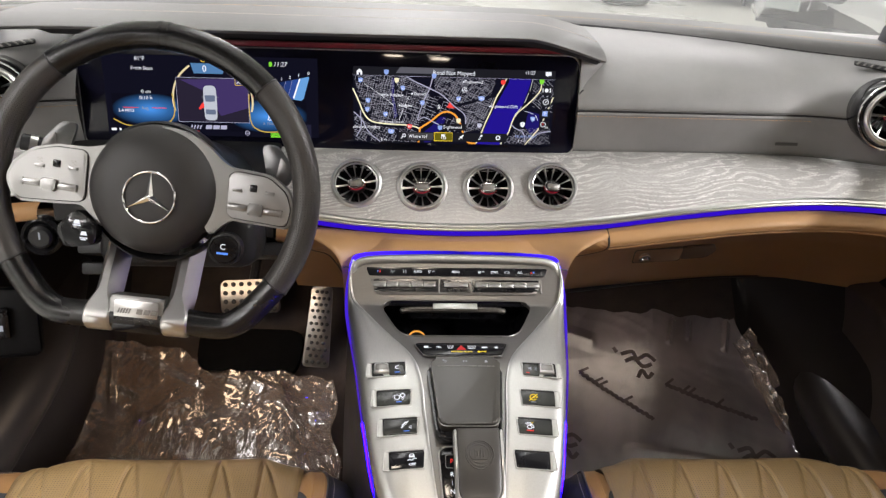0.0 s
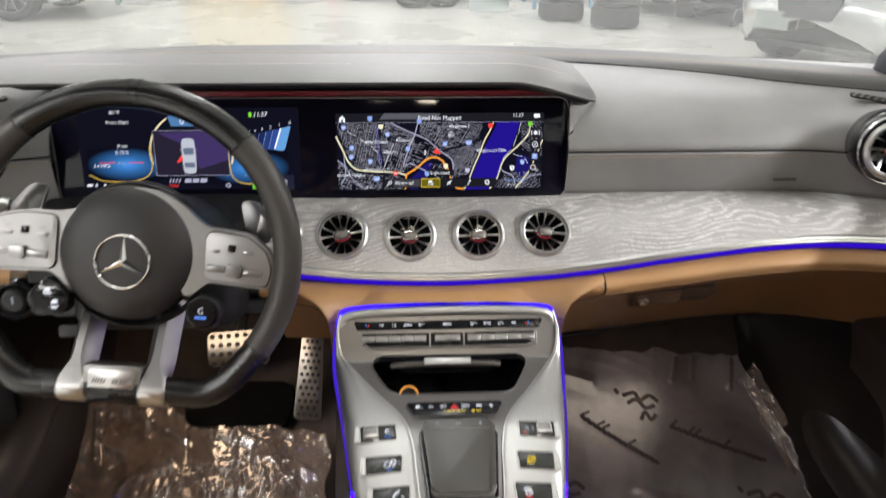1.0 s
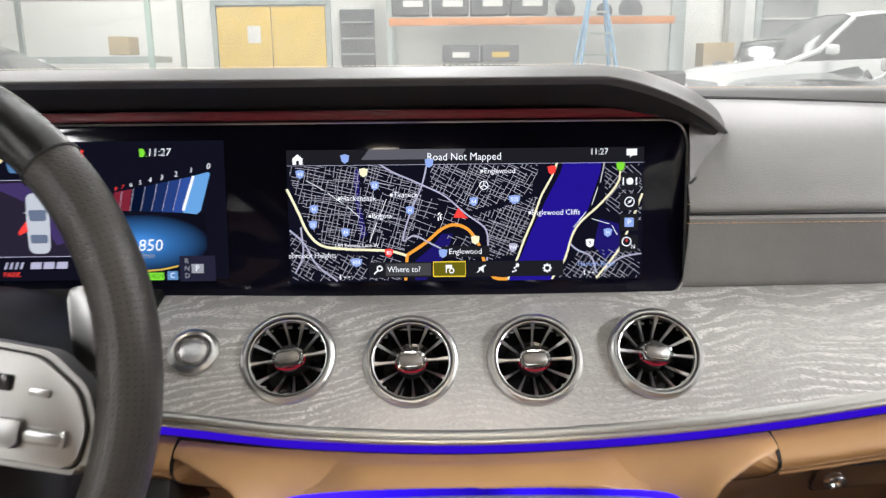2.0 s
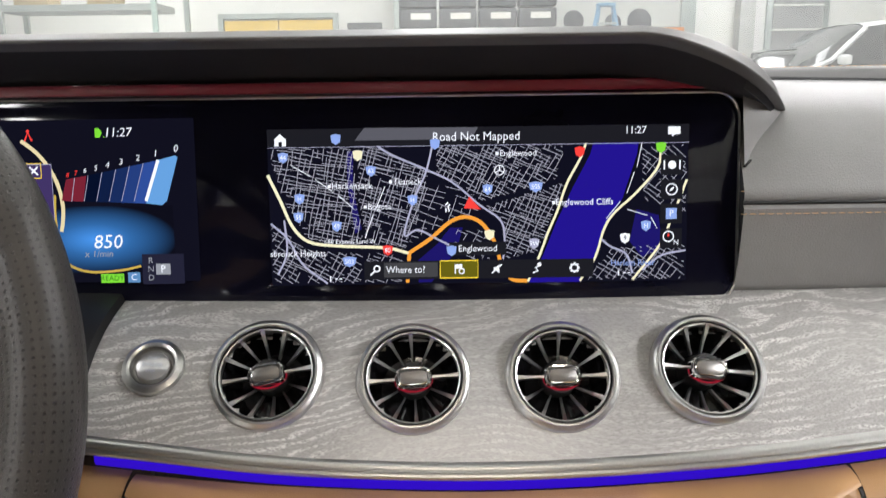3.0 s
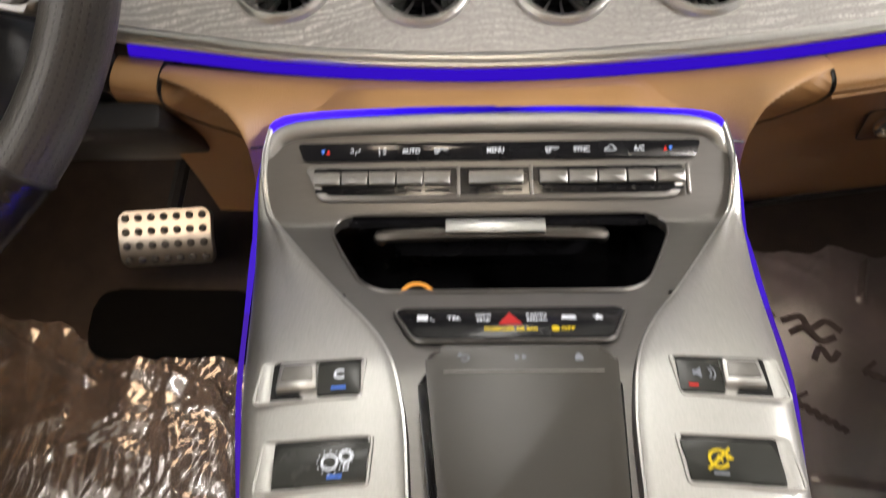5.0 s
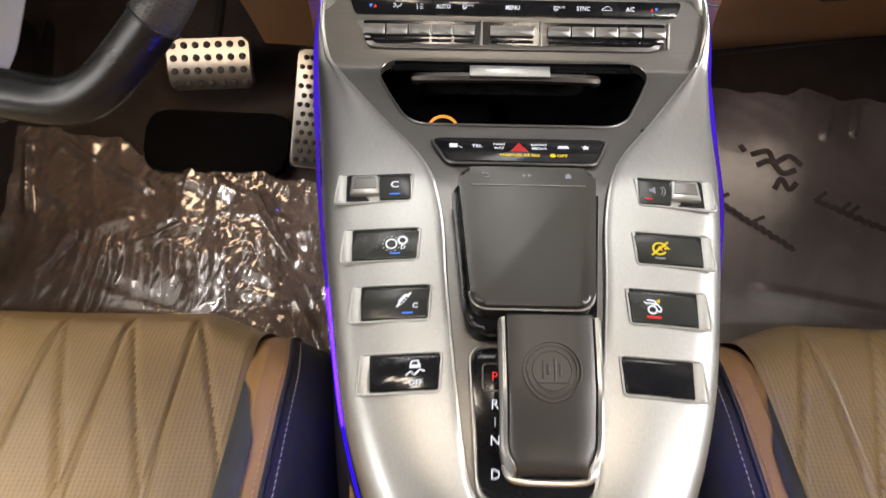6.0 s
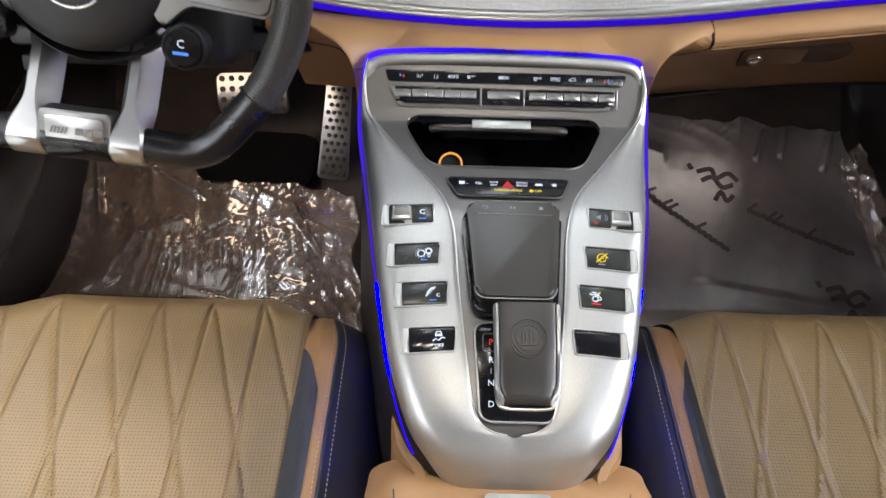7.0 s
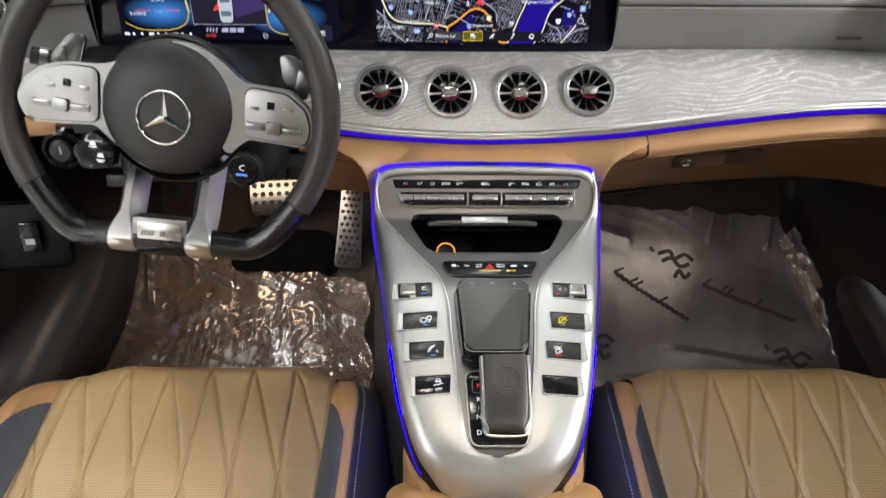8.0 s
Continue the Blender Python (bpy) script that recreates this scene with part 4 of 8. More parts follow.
def glow_fade(name, color, strength, at, sx, sz):
    """Screen light that fades out from a middle."""
    m, t, b = nodes_of(name)
    c = t.nodes.new("ShaderNodeTexCoord")
    k = t.nodes.new("ShaderNodeMapping")
    k.vector_type = "POINT"
    k.inputs["Location"].default_value = (-at[0] / sx, 0, -at[1] / sz)
    k.inputs["Scale"].default_value = (1 / sx, 0, 1 / sz)
    t.links.new(c.outputs["Object"], k.inputs[0])
    g = t.nodes.new("ShaderNodeTexGradient")
    g.gradient_type = "SPHERICAL"
    t.links.new(k.outputs[0], g.inputs[0])
    r = ramp(t, g.outputs["Fac"], [(0.0, (0.003, 0.003, 0.007)), (0.55, tuple(v * 0.45 for v in color)), (1.0, color)])
    b.inputs["Base Color"].default_value = (0.0005, 0.0005, 0.0005, 1)
    b.inputs["Specular IOR Level"].default_value = 0.0
    t.links.new(r.outputs[0], b.inputs["Emission Color"])
    b.inputs["Emission Strength"].default_value = strength
    return m


for nm, x, z, w, h in (("left", -0.432, 0.912, 0.105, 0.044), ("right", -0.268, 0.906, 0.110, 0.046)):
    part("blue_haze", flat(rect(w, h), on_glass(x, z, 0.0003)), glow_fade("haze_" + nm, (0.05, 0.22, 0.60), 1.3, (x, z), w * 0.52, h * 0.52), cscreen, smooth=False)
gold = glow("lit_gold", (0.80, 0.55, 0.10), 0.7)


def c_at(x, z, lift=0.0008):
    return on_glass(x, z, lift)


for l in ([(-0.139, -0.0295, 0), (-0.118, -0.0385, 0), (-0.079, -0.0385, 0), (-0.058, -0.030, 0), (-0.052, -0.012, 0), (-0.0545, 0.0075, 0)], [(0.0525, 0.0095, 0), (0.052, -0.0075, 0), (0.055, -0.0335, 0), (0.070, -0.0435, 0), (0.093, -0.0435, 0), (0.109, -0.0405, 0)]):
    part("gold_sweep", strips([[tuple(p)[:2] for p in spline(l, 8)]], 0.0016, c_at(-0.346, 0.9275, 0.0006)), gold, cscreen, smooth=False)
for a0, a1 in ((122, 196), (-16, 58)):
    part("dial_arc", strips([ring(0.0555, 16, 0, 0, a0, a1)], 0.0026, c_at(-0.3440, 0.9270, 0.0005)), glow("lit_dial", (0.85, 0.72, 0.42), 0.9), cscreen, smooth=False)
part("speed_field", flat([(-0.020, -0.0065), (0.020, -0.0065), (0.024, 0.0075), (-0.024, 0.0075)], c_at(-0.348, 0.970, 0.0006)), glow("lit_speed", (0.10, 0.25, 0.50), 0.8), cscreen, smooth=False)
lettering("0", 0.0125, c_at(-0.353, 0.970), LIT_WHITE, cscreen)
part("notice", flat(rect(0.099, 0.062), c_at(-0.3440, 0.927, 0.0009)), glow("lit_notice", (0.020, 0.016, 0.032), 1.0), cscreen, "dark pop-up notice", smooth=False)
part("notice_frame", strips([[(-0.0495, -0.031), (0.0495, -0.031), (0.0495, 0.031), (-0.0495, 0.031), (-0.0495, -0.031)]], 0.0006, c_at(-0.3440, 0.927, 0.0011)), LIT_LILAC, cscreen, smooth=False)
part("notice_shade", flat([(-0.0440, 0.028), (0.0495, 0.031), (0.0495, -0.010), (0.010, -0.022), (-0.010, 0.012)], c_at(-0.3440, 0.927, 0.0010)), glow("lit_notice_violet", (0.050, 0.032, 0.12), 1.0), cscreen, smooth=False)
car = rounded([(-0.0085, -0.0245), (0.0085, -0.0245), (0.0095, 0.0), (0.0085, 0.0245), (-0.0085, 0.0245), (-0.0095, 0.0)], 0.006, 4)
part("car_drawing", flat(car, c_at(-0.3478, 0.923, 0.0012)), glow("lit_car", (0.62, 0.66, 0.74), 0.8), cscreen, smooth=False)
bm = flat(rounded([(-0.007, -0.016), (0.007, -0.016), (0.007, -0.009), (-0.007, -0.009)], 0.002), c_at(-0.3478, 0.923, 0.0014))
join(bm, flat(rounded([(-0.0065, 0.002), (0.0065, 0.002), (0.0075, 0.011), (-0.0075, 0.011)], 0.002), c_at(-0.3478, 0.923, 0.0014)))
part("car_windows", bm, glow("lit_car_shade", (0.16, 0.2, 0.3), 0.8), cscreen, smooth=False)
part("car_mirrors", flat([(-0.0118, 0.0085), (-0.0090, 0.0100), (0.0090, 0.0100), (0.0118, 0.0085), (0.0090, 0.0080), (-0.0090, 0.0080)], c_at(-0.3478, 0.923, 0.0011)), LIT_DIM, cscreen, smooth=False)
part("open_door_mark", flat([(-0.0095, 0.002), (-0.0165, -0.007), (-0.0155, -0.0095), (-0.0085, -0.006)], c_at(-0.3478, 0.923, 0.0014)), LIT_RED, cscreen, smooth=False)
part("close_box", strips([[(-0.005, -0.005), (0.005, -0.005), (0.005, 0.005), (-0.005, 0.005), (-0.005, -0.005)]], 0.0008, c_at(-0.3065, 0.9535, 0.0014)), LIT_YELLOW, cscreen, smooth=False)
part("close_cross", strips([[(-0.0028, -0.0028), (0.0028, 0.0028)], [(-0.0028, 0.0028), (0.0028, -0.0028)]], 0.0012, c_at(-0.3065, 0.9535, 0.0014)), LIT_WHITE, cscreen, smooth=False)
for s, x, z, size, mat in (("81\u00b0F", -0.441, 0.982, 0.0075, LIT_WHITE), ("From Start", -0.439, 0.969, 0.0068, LIT_WHITE), ("0 mi", -0.436, 0.937, 0.0075, LIT_WHITE), ("0:10 h", -0.437, 0.9285, 0.0072, LIT_WHITE), ("Avg.", -0.439, 0.914, 0.0062, LIT_DIM), ("2.4 MPG", -0.466, 0.910, 0.0062, LIT_WHITE),
                           ("11:27", -0.2480, 0.9785, 0.0085, LIT_WHITE), ("850", -0.2590, 0.9040, 0.0135, LIT_WHITE), ("x 1/min", -0.2655, 0.8960, 0.0065, LIT_DIM), ("R", -0.2300, 0.8910, 0.0058, LIT_DIM), ("N", -0.2300, 0.8850, 0.0058, LIT_DIM), ("D", -0.2300, 0.8790, 0.0058, LIT_DIM), ("PARK", -0.372, 0.8815, 0.0058, LIT_RED)):
    lettering(s, size, c_at(x, z, 0.0010), mat, cscreen, shear=0.15 if s in ("11:27", "850", "x 1/min") else 0.0)
part("average_bar", strips([[(-0.030, 0), (-0.009, 0)], [(0.009, 0), (0.03, 0)]], 0.001, c_at(-0.439, 0.9145, 0.0009)), LIT_RED, cscreen, smooth=False)
for i in range(4):
    part("brand_bar", flat([(a + i * 0.0042, b) for a, b in ((0, -0.0028), (0.0018, -0.0028), (0.0038, 0.0028), (0.002, 0.0028))], c_at(-0.378, 0.889, 0.0012)), LIT_LILAC, cscreen, smooth=False)
for i in range(3):
    part("brand_bar", flat([(a + i * 0.0105, b) for a, b in ((0, -0.0028), (0.009, -0.0028), (0.0098, 0.0028), (0.0012, 0.0028))], c_at(-0.357, 0.889, 0.0012)), LIT_LILAC, cscreen, smooth=False)
part("status_line", strips([[(-0.045 + i * 0.011, 0), (-0.045 + i * 0.011 + 0.003 + 0.004 * (i % 3 == 0), 0)] for i in range(9)], 0.0034, c_at(-0.444, 0.8835, 0.0009)), LIT_WHITE, cscreen, smooth=False)
part("ready_field", flat(rect(0.016, 0.0062), c_at(-0.2570, 0.8790, 0.0010)), LIT_GREEN, cscreen, smooth=False)
lettering("READY", 0.0052, c_at(-0.2570, 0.8790, 0.0013), glow("lit_ready", (0.06, 0.25, 0.02), 0.8), cscreen)
part("mode_field", flat(rect(0.0085, 0.0072), c_at(-0.2420, 0.8795, 0.0010)), glow("lit_mode", (0.12, 0.28, 0.55), 0.9), cscreen, smooth=False)
lettering("C", 0.0062, c_at(-0.2420, 0.8795, 0.0013), LIT_WHITE, cscreen)
part("gear_panel", flat(rect(0.029, 0.021), c_at(-0.2215, 0.8850, 0.0008)), glow("lit_gear_panel", (0.016, 0.016, 0.035), 1.0), cscreen, smooth=False)
part("park_field", flat(rect(0.0100, 0.0076), c_at(-0.2215, 0.8850, 0.0010)), LIT_DIM, cscreen, smooth=False)
lettering("P", 0.007, c_at(-0.2215, 0.8850, 0.0013), LIT_WHITE, cscreen)
for i, (x, z, s) in enumerate(((-0.2090, 0.9672, "0"), (-0.2230, 0.9642, "1"), (-0.2352, 0.9612, "2"), (-0.2468, 0.9587, "3"), (-0.2562, 0.9567, "4"), (-0.2643, 0.9547, "5"), (-0.2718, 0.9532, "6"), (-0.2782, 0.9515, "7"), (-0.2840, 0.9502, "8"))):
    lettering(s, 0.0066 - i * 0.0003, c_at(x, z, 0.0010), LIT_WHITE if i < 7 else LIT_RED, cscreen, shear=0.15)
for i, blue in enumerate((0.02, 0.05, 0.10, 0.19, 0.30)):
    lo = [Vector((-0.0250, -0.0098)).lerp(Vector((0.0185, -0.0117)), u) for u in (i / 5, (i + 1) / 5)]
    hi = [Vector((-0.0220, 0.0078)).lerp(Vector((0.0280, 0.0178)), u) for u in (i / 5, (i + 1) / 5)]
    part("rev_bar", flat([tuple(lo[0]), tuple(lo[1]), tuple(hi[1]), tuple(hi[0])], c_at(-0.2490, 0.9420, 0.0009)), glow("lit_rev", (0.10 * blue, 0.26 * blue, blue * 1.1), 0.9), cscreen, smooth=False)
part("rev_now", flat([(0.0180, -0.0117), (0.0290, -0.0130), (0.0325, -0.0100), (0.0412, 0.0195), (0.0395, 0.0208), (0.0275, 0.0178)], c_at(-0.2490, 0.9420, 0.0010)), glow("lit_rev_now", (0.16, 0.42, 0.85), 0.8), cscreen, smooth=False)
part("rev_needle", strips([[(0.0182, -0.0100), (0.0278, 0.0178)]], 0.0022, c_at(-0.2490, 0.9420, 0.0012)), LIT_WHITE, cscreen, smooth=False)
part("rev_red", flat([(-0.0400, -0.0092), (-0.0250, -0.0098), (-0.0220, 0.0078), (-0.0360, 0.0055)], c_at(-0.2490, 0.9420, 0.0009)), glow("lit_rev_red", (0.22, 0.02, 0.04), 0.8), cscreen, smooth=False)
part("rev_ticks", strips([[(-0.0330 + i * 0.0086, -0.0098), (-0.0300 + i * 0.0095, 0.0062 + i * 0.0019)] for i in range(6)], 0.0004, c_at(-0.2490, 0.9420, 0.0011)), LIT_LILAC, cscreen, smooth=False)
icon([], [[(-3, -4), (1, -4), (3, 0), (1, 4), (-3, 4)], [(4, -4), (5, -4), (5, -3), (4, -3)]], 0, 0, LIT_GREEN, name="lamp_icon", at=c_at(-0.2610, 0.9785, 0.0010), s=0.0008, parent=cscreen)
icon([[(-3, -4), (0, 3), (3, -4)]], [ring(1.5, 8, 0, 4)], 0, 0, LIT_RED, 1.6, "belt_icon", c_at(-0.3090, 0.9770, 0.0010), 0.0008, cscreen)
icon([ring(4, 12)], [], 0, 0, LIT_YELLOW, 1.2, "warning_icon", c_at(-0.354, 0.9825, 0.0010), 0.0008, cscreen)
icon([ring(4, 12), [(-4, 0), (4, 0)]], [], 0, 0, LIT_LILAC, 1.2, "wheel_icon", c_at(-0.298, 0.8815, 0.0010), 0.0008, cscreen)

# ---- round air vents ----
def build_vent(scale=1.0):
    v = thing("air_vent", "round turbine air vent with silver ring and radial vanes", "air vent", group="round air vents")
    part("outer_ring", lathe([(0.0292, 0.000), (0.0294, 0.0040), (0.0302, 0.0050), (0.0316, 0.0050), (0.0324, 0.0040), (0.0334, 0.0037), (0.0342, 0.0028), (0.0348, 0.0006), (0.0348, -0.004)], 48), SILVER, v, "polished silver ring")
    kn = bmesh.new()
    for i in range(96):
        a = 2 * math.pi * i / 96
        join(kn, box((0.0014, 0.0008, 0.0006), pose(0.0309 * math.cos(a), 0.0309 * math.sin(a), 0.0049, 0, 0, math.degrees(a))))
    part("knurling", kn, SILVER, v, smooth=False)
    part("bowl", lathe([(0.0292, 0.004), (0.0285, -0.004), (0.0265, -0.016), (0.021, -0.024), (0.0, -0.027)], 40), GLOSS, v, "black bowl")
    part("inner_ring", lathe([(0.0292, 0.0026), (0.0284, 0.0034), (0.0275, 0.0030), (0.0272, 0.0010), (0.0278, -0.002)], 48), SILVER, v, "silver inner ring")
    rows = []
    for i in range(6):
        u = i / 5
        r = 0.0118 + 0.0162 * u
        w = 0.00050 + 0.00095 * u ** 1.4
        top = -0.0125 + 0.0140 * u ** 1.2
        rows.append([(r, -w * 0.6, top - 0.005), (r, -w, top), (r, w, top), (r, w * 0.6, top - 0.005)])
    first = part("vane", sheet(rows, True, True), SILVER, v, "slim silver vane")
    tip = pose(0, 0, 0, 11, 0, 0)
    first.matrix_basis = tip @ pose(0, 0, 0, 0, 0, 30)
    # vanes stand deeper towards the hub
    for i in (2, 3, 4, 5, 7, 8, 9, 10, 11):
        o = new("vane", first.data)
        o.parent = v
        o.matrix_basis = tip @ pose(0, 0, 0, 0, 0, 30 * i)
    for sx in (-1, 1):
        bar = sheet([[(sx * r, -w, top - 0.004), (sx * r, -w * 0.7, top), (sx * r, w * 0.7, top), (sx * r, w, top - 0.004)] for r, w, top in ((0.0095, 0.0012, 0.0006), (0.0150, 0.0010, 0.0002), (0.0215, 0.0012, 0.0004), (0.0278, 0.0020, 0.0010))], True, True)
        part("bar", bar, SILVER, v, "silver bar that carries the knob").matrix_basis = tip
    knob = part("knob", prism(rounded(rect(0.0225, 0.0130), 0.0062, 6), 0.0080, tip @ pose(0, 0, -0.0045), 0.0020), CHROME, v, "chrome oval knob")
    part("knob_grip", prism(rounded(rect(0.0165, 0.0078), 0.0036, 6), 0.0011, tip @ pose(0, 0, 0.0032), 0.0005), SATIN_DARK, knob, "knurled dark insert")
    part("knob_rim", tube([tip @ Vector((x, y, 0.0036)) for x, y in rounded(rect(0.0192, 0.0100), 0.0046, 6)], 0.0007, 6, True), CHROME, knob)
    part("hub", lathe([(0.0115, -0.024), (0.0105, -0.004), (0.0098, 0.0), (0.0, 0.0005)], 24, tip @ pose(0, 0, -0.002)), PLASTIC, v)
    part("red_accent", tube([tip @ Vector((0.0112 * math.cos(a), 0.0068 * math.sin(a) - 0.0012, -0.0016)) for a in (2 * math.pi * i / 32 for i in range(32))], 0.0006, 6, True), LIT_VENT, v, "thin red accent line")
    return v


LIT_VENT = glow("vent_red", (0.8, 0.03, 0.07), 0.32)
vent = build_vent()
turns = ((0, -4, 12), (0, 0, 5), (0, 0, 0), (0, 4, -8))
vent.matrix_basis = vent_places[0] @ pose(0, 0, 0, *turns[0]) @ Matrix.Scale(1.045, 4)
for m, r in zip(vent_places[1:], turns[1:]):
    o = copy_thing(vent, m @ pose(0, 0, 0, *r))
    o.scale = (1.045, 1.045, 1.045)
for sx, x in ((1, 0.592), (-1, -0.600)):
    m = basis((x, 1.005, 0.950), (1, -0.30 * sx, 0), (-0.28 * sx, -1, 0.10))
    o = copy_thing(vent, m @ Matrix.Scale(1.16, 4))
    o.scale = (1.16, 1.16, 1.16)
    pod = thing("vent_pod", "gloss black round pod around the side air vent", "vent pod", (x, 1.03, 0.95), "side vent pods")
    part("shell", lathe([(0.034, 0.0), (0.0425, 0.0015), (0.0468, -0.003), (0.049, -0.015), (0.047, -0.06), (0.03, -0.09)], 40, m), GLOSS, pod, "gloss black shell")
    part("bead", lathe([(0.0445, 0.0005), (0.0455, 0.0012), (0.0466, 0.0003), (0.0470, -0.002)], 40, m), CHROME, pod, "chrome bead")

start = thing("start_button", "round silver engine start button set in veneer", "button", tuple(start_place.translation))
part("bezel", lathe([(0.0130, 0.001), (0.0138, 0.0038), (0.0155, 0.0045), (0.0172, 0.0036), (0.0186, 0.0030), (0.0192, 0.0010), (0.0192, -0.002)], 40, start_place), SILVER, start, "silver bezel")
part("well", lathe([(0.0135, 0.003), (0.0122, 0.0008), (0.0112, 0.0006)], 32, start_place), SATIN_DARK, start)
part("cap", lathe([(0.0, 0.0042), (0.006, 0.0039), (0.0098, 0.0028), (0.0110, 0.0010), (0.0112, -0.001)], 32, start_place), surface("smoked_cap", (0.62, 0.62, 0.63), 0.20, 0.7, 0.08), start, "bright domed cap")
lettering("ENGINE", 0.0036, start_place @ pose(0, 0.0002, 0.0044), LIT_DIM, start)
lettering("STOP", 0.0026, start_place @ pose(0, -0.0042, 0.0042), LIT_DIM, start)
lettering("START", 0.0026, start_place @ pose(0, 0.0048, 0.0042), LIT_DIM, start)

# ---- centre console ----
PROF = [(0.566, 0.578), (0.571, 0.594), (0.582, 0.613), (0.60, 0.628), (0.63, 0.643), (0.66, 0.655), (0.715, 0.675), (0.77, 0.692), (0.80, 0.6955), (0.845, 0.6975), (0.905, 0.7030), (0.918, 0.7080), (0.932, 0.7245), (0.951, 0.7480)]
ps = spline([(0, a, b) for a, b in PROF], 6)
PW = [(0.566, 0.040), (0.575, 0.056), (0.584, 0.0675), (0.604, 0.0840), (0.65, 0.1010), (0.705, 0.1125), (0.77, 0.1235), (0.85, 0.1365), (0.905, 0.1445), (0.932, 0.1455), (0.951, 0.1405), (0.958, 0.134)]
PI_ = [(0.5900, 0.0), (0.5915, 0.012), (0.5945, 0.021), (0.600, 0.0275), (0.612, 0.0325), (0.645, 0.0375), (0.709, 0.0445), (0.758, 0.0490), (0.80, 0.0615), (0.85, 0.0935), (0.905, 0.1285), (0.920, 0.1375), (0.938, 0.1415), (0.951, 0.1378)]
pw = spline([(0, a, b) for a, b in PW], 6)
pi_ = spline([(0, a, b) for a, b in PI_], 6)


def prof(y):
    return lerp(y, [(p.y, p.z) for p in ps])


def half(y):
    return lerp(y, [(p.y, p.z) for p in pw])


def inner(y):
    return 0.0 if y <= 0.590 else lerp(y, [(p.y, p.z) for p in pi_])


def slope_pose(x, y, lift=0.0):
    d = Vector((0, 0.01, prof(y + 0.005) - prof(y - 0.005))).normalized()
    n = Vector((1, 0, 0)).cross(d)
    return basis(Vector((x, y, prof(y))) + n * lift, (1, 0, 0), n)


console = thing("centre_console", "silver and black centre console with blue light lines", "console", (0, 0.78, 0.30))
ys = sorted(set([round(v, 4) for v in xs(0.566, 0.612, 30) + xs(0.612, 0.905, 50) + xs(0.905, 0.951, 16)]))
for sx, nm in ((-1, "wing"), (1, "wing")):
    rows = []
    for y in ys:
        i, w = inner(y), half(y)
        z = prof(y) + 0.0045
        row = []
        if i > 0:
            row.append((sx * i, y, z - 0.0060))
            row.append((sx * (i + 0.0006), y, z - 0.0012))
            row.append((sx * (i + 0.0022), y, z))
        else:
            row += [(0, y, z)] * 1 + [(sx * 0.001, y, z), (sx * 0.0022, y, z)]
        edge = min(0.0175 - 0.0105 * smooth01(y, 0.86, 0.935), (w - i - 0.0022) * 0.72)
        for u in xs(0.08, 1, 10):
            row.append((sx * (i + 0.0022 + (w - edge - i - 0.0022) * u), y, z + 0.0015 * math.sin(math.pi * u)))
        for a in xs(0, 90, 6)[1:]:
            row.append((sx * (w - edge + edge * math.sin(radians(a))), y, z - edge * 0.9 * (1 - math.cos(radians(a)))))
        row.append((sx * (w + 0.0004), y + 0.0, z - 0.0205))
        rows.append([Vector(p) for p in row])
    bm = sheet(rows)
    bmesh.ops.remove_doubles(bm, verts=bm.verts, dist=1e-5)
    part(nm, bm, SATIN, console, "satin silver side wing")
    part("inner_bevel", tube([(sx * (inner(y) + 0.0012), y, prof(y) + 0.0036) for y in ys if inner(y) > 0.004], 0.0010, 6), SILVER, console, "bright bevel along the wing")
    # blue line along the flank, dark flank below
    for ya, yb, lit in ((0.595, 0.650, AMBIENT_MID), (0.650, 0.725, AMBIENT_LOW), (0.725, 0.840, AMBIENT_THREAD), (0.840, 0.950, AMBIENT_SIDE)):
        flank = [(sx * (half(y) + 0.0010 + 0.0012 * smooth01(y, 0.70, 0.76)), y, prof(y) - 0.0345 + 0.009 * smooth01(y, 0.60, 0.70) + 0.0155 * smooth01(y, 0.70, 0.80)) for y in xs(ya, yb, 40)]
        part("light_line", tube(flank, [0.0007 + 0.0006 * smooth01(p[1], 0.60, 0.80) + 0.0010 * smooth01(p[1], 0.82, 0.93) for p in flank], 8), lit, console, "glowing blue ambient light line")
    rows = []
    for y in xs(0.566, 0.958, 50):
        w = half(y)
        rows.append([(sx * (w - 0.001), y, prof(y) - 0.016), (sx * (w + 0.0005), y, prof(y) - 0.026), (sx * (w + 0.001), y, prof(y) - 0.05), (sx * (w + 0.010), y, 0.50), (sx * (w + 0.02), y + 0.03, 0.29)])
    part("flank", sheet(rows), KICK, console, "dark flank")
# silver top edge
edge_pts = [(-0.1425, 0.938, 0.7190), (-0.1390, 0.9480, 0.7370), (-0.124, 0.9535, 0.7490), (-0.06, 0.9550, 0.7520), (0, 0.9555, 0.7525), (0.06, 0.9550, 0.7520), (0.124, 0.9535, 0.7490), (0.1390, 0.9480, 0.7370), (0.1425, 0.938, 0.7190)]
part("top_edge", tube(spline(edge_pts, 8), [0.0062 - 0.0040 * (1 - math.sin(math.pi * min(1.0, max(0.0, i / 64)))) ** 3 for i in range(65)], 12), SATIN, console, "rounded silver top edge")
part("top_light", tube(spline([(-0.1435, 0.948, 0.724), (-0.1405, 0.9555, 0.743), (-0.128, 0.9610, 0.7530), (-0.06, 0.9625, 0.7565), (0, 0.9625, 0.7570)], 8), 0.0040, 8), AMBIENT_TOP, console, "glowing blue ambient light line")
part("top_light", tube(spline([(0, 0.9625, 0.7565), (0.06, 0.9625, 0.7560), (0.128, 0.9610, 0.7525), (0.1405, 0.9555, 0.743), (0.1435, 0.948, 0.724)], 8), 0.0038, 8), AMBIENT_TOP, console, "glowing blue ambient light line")


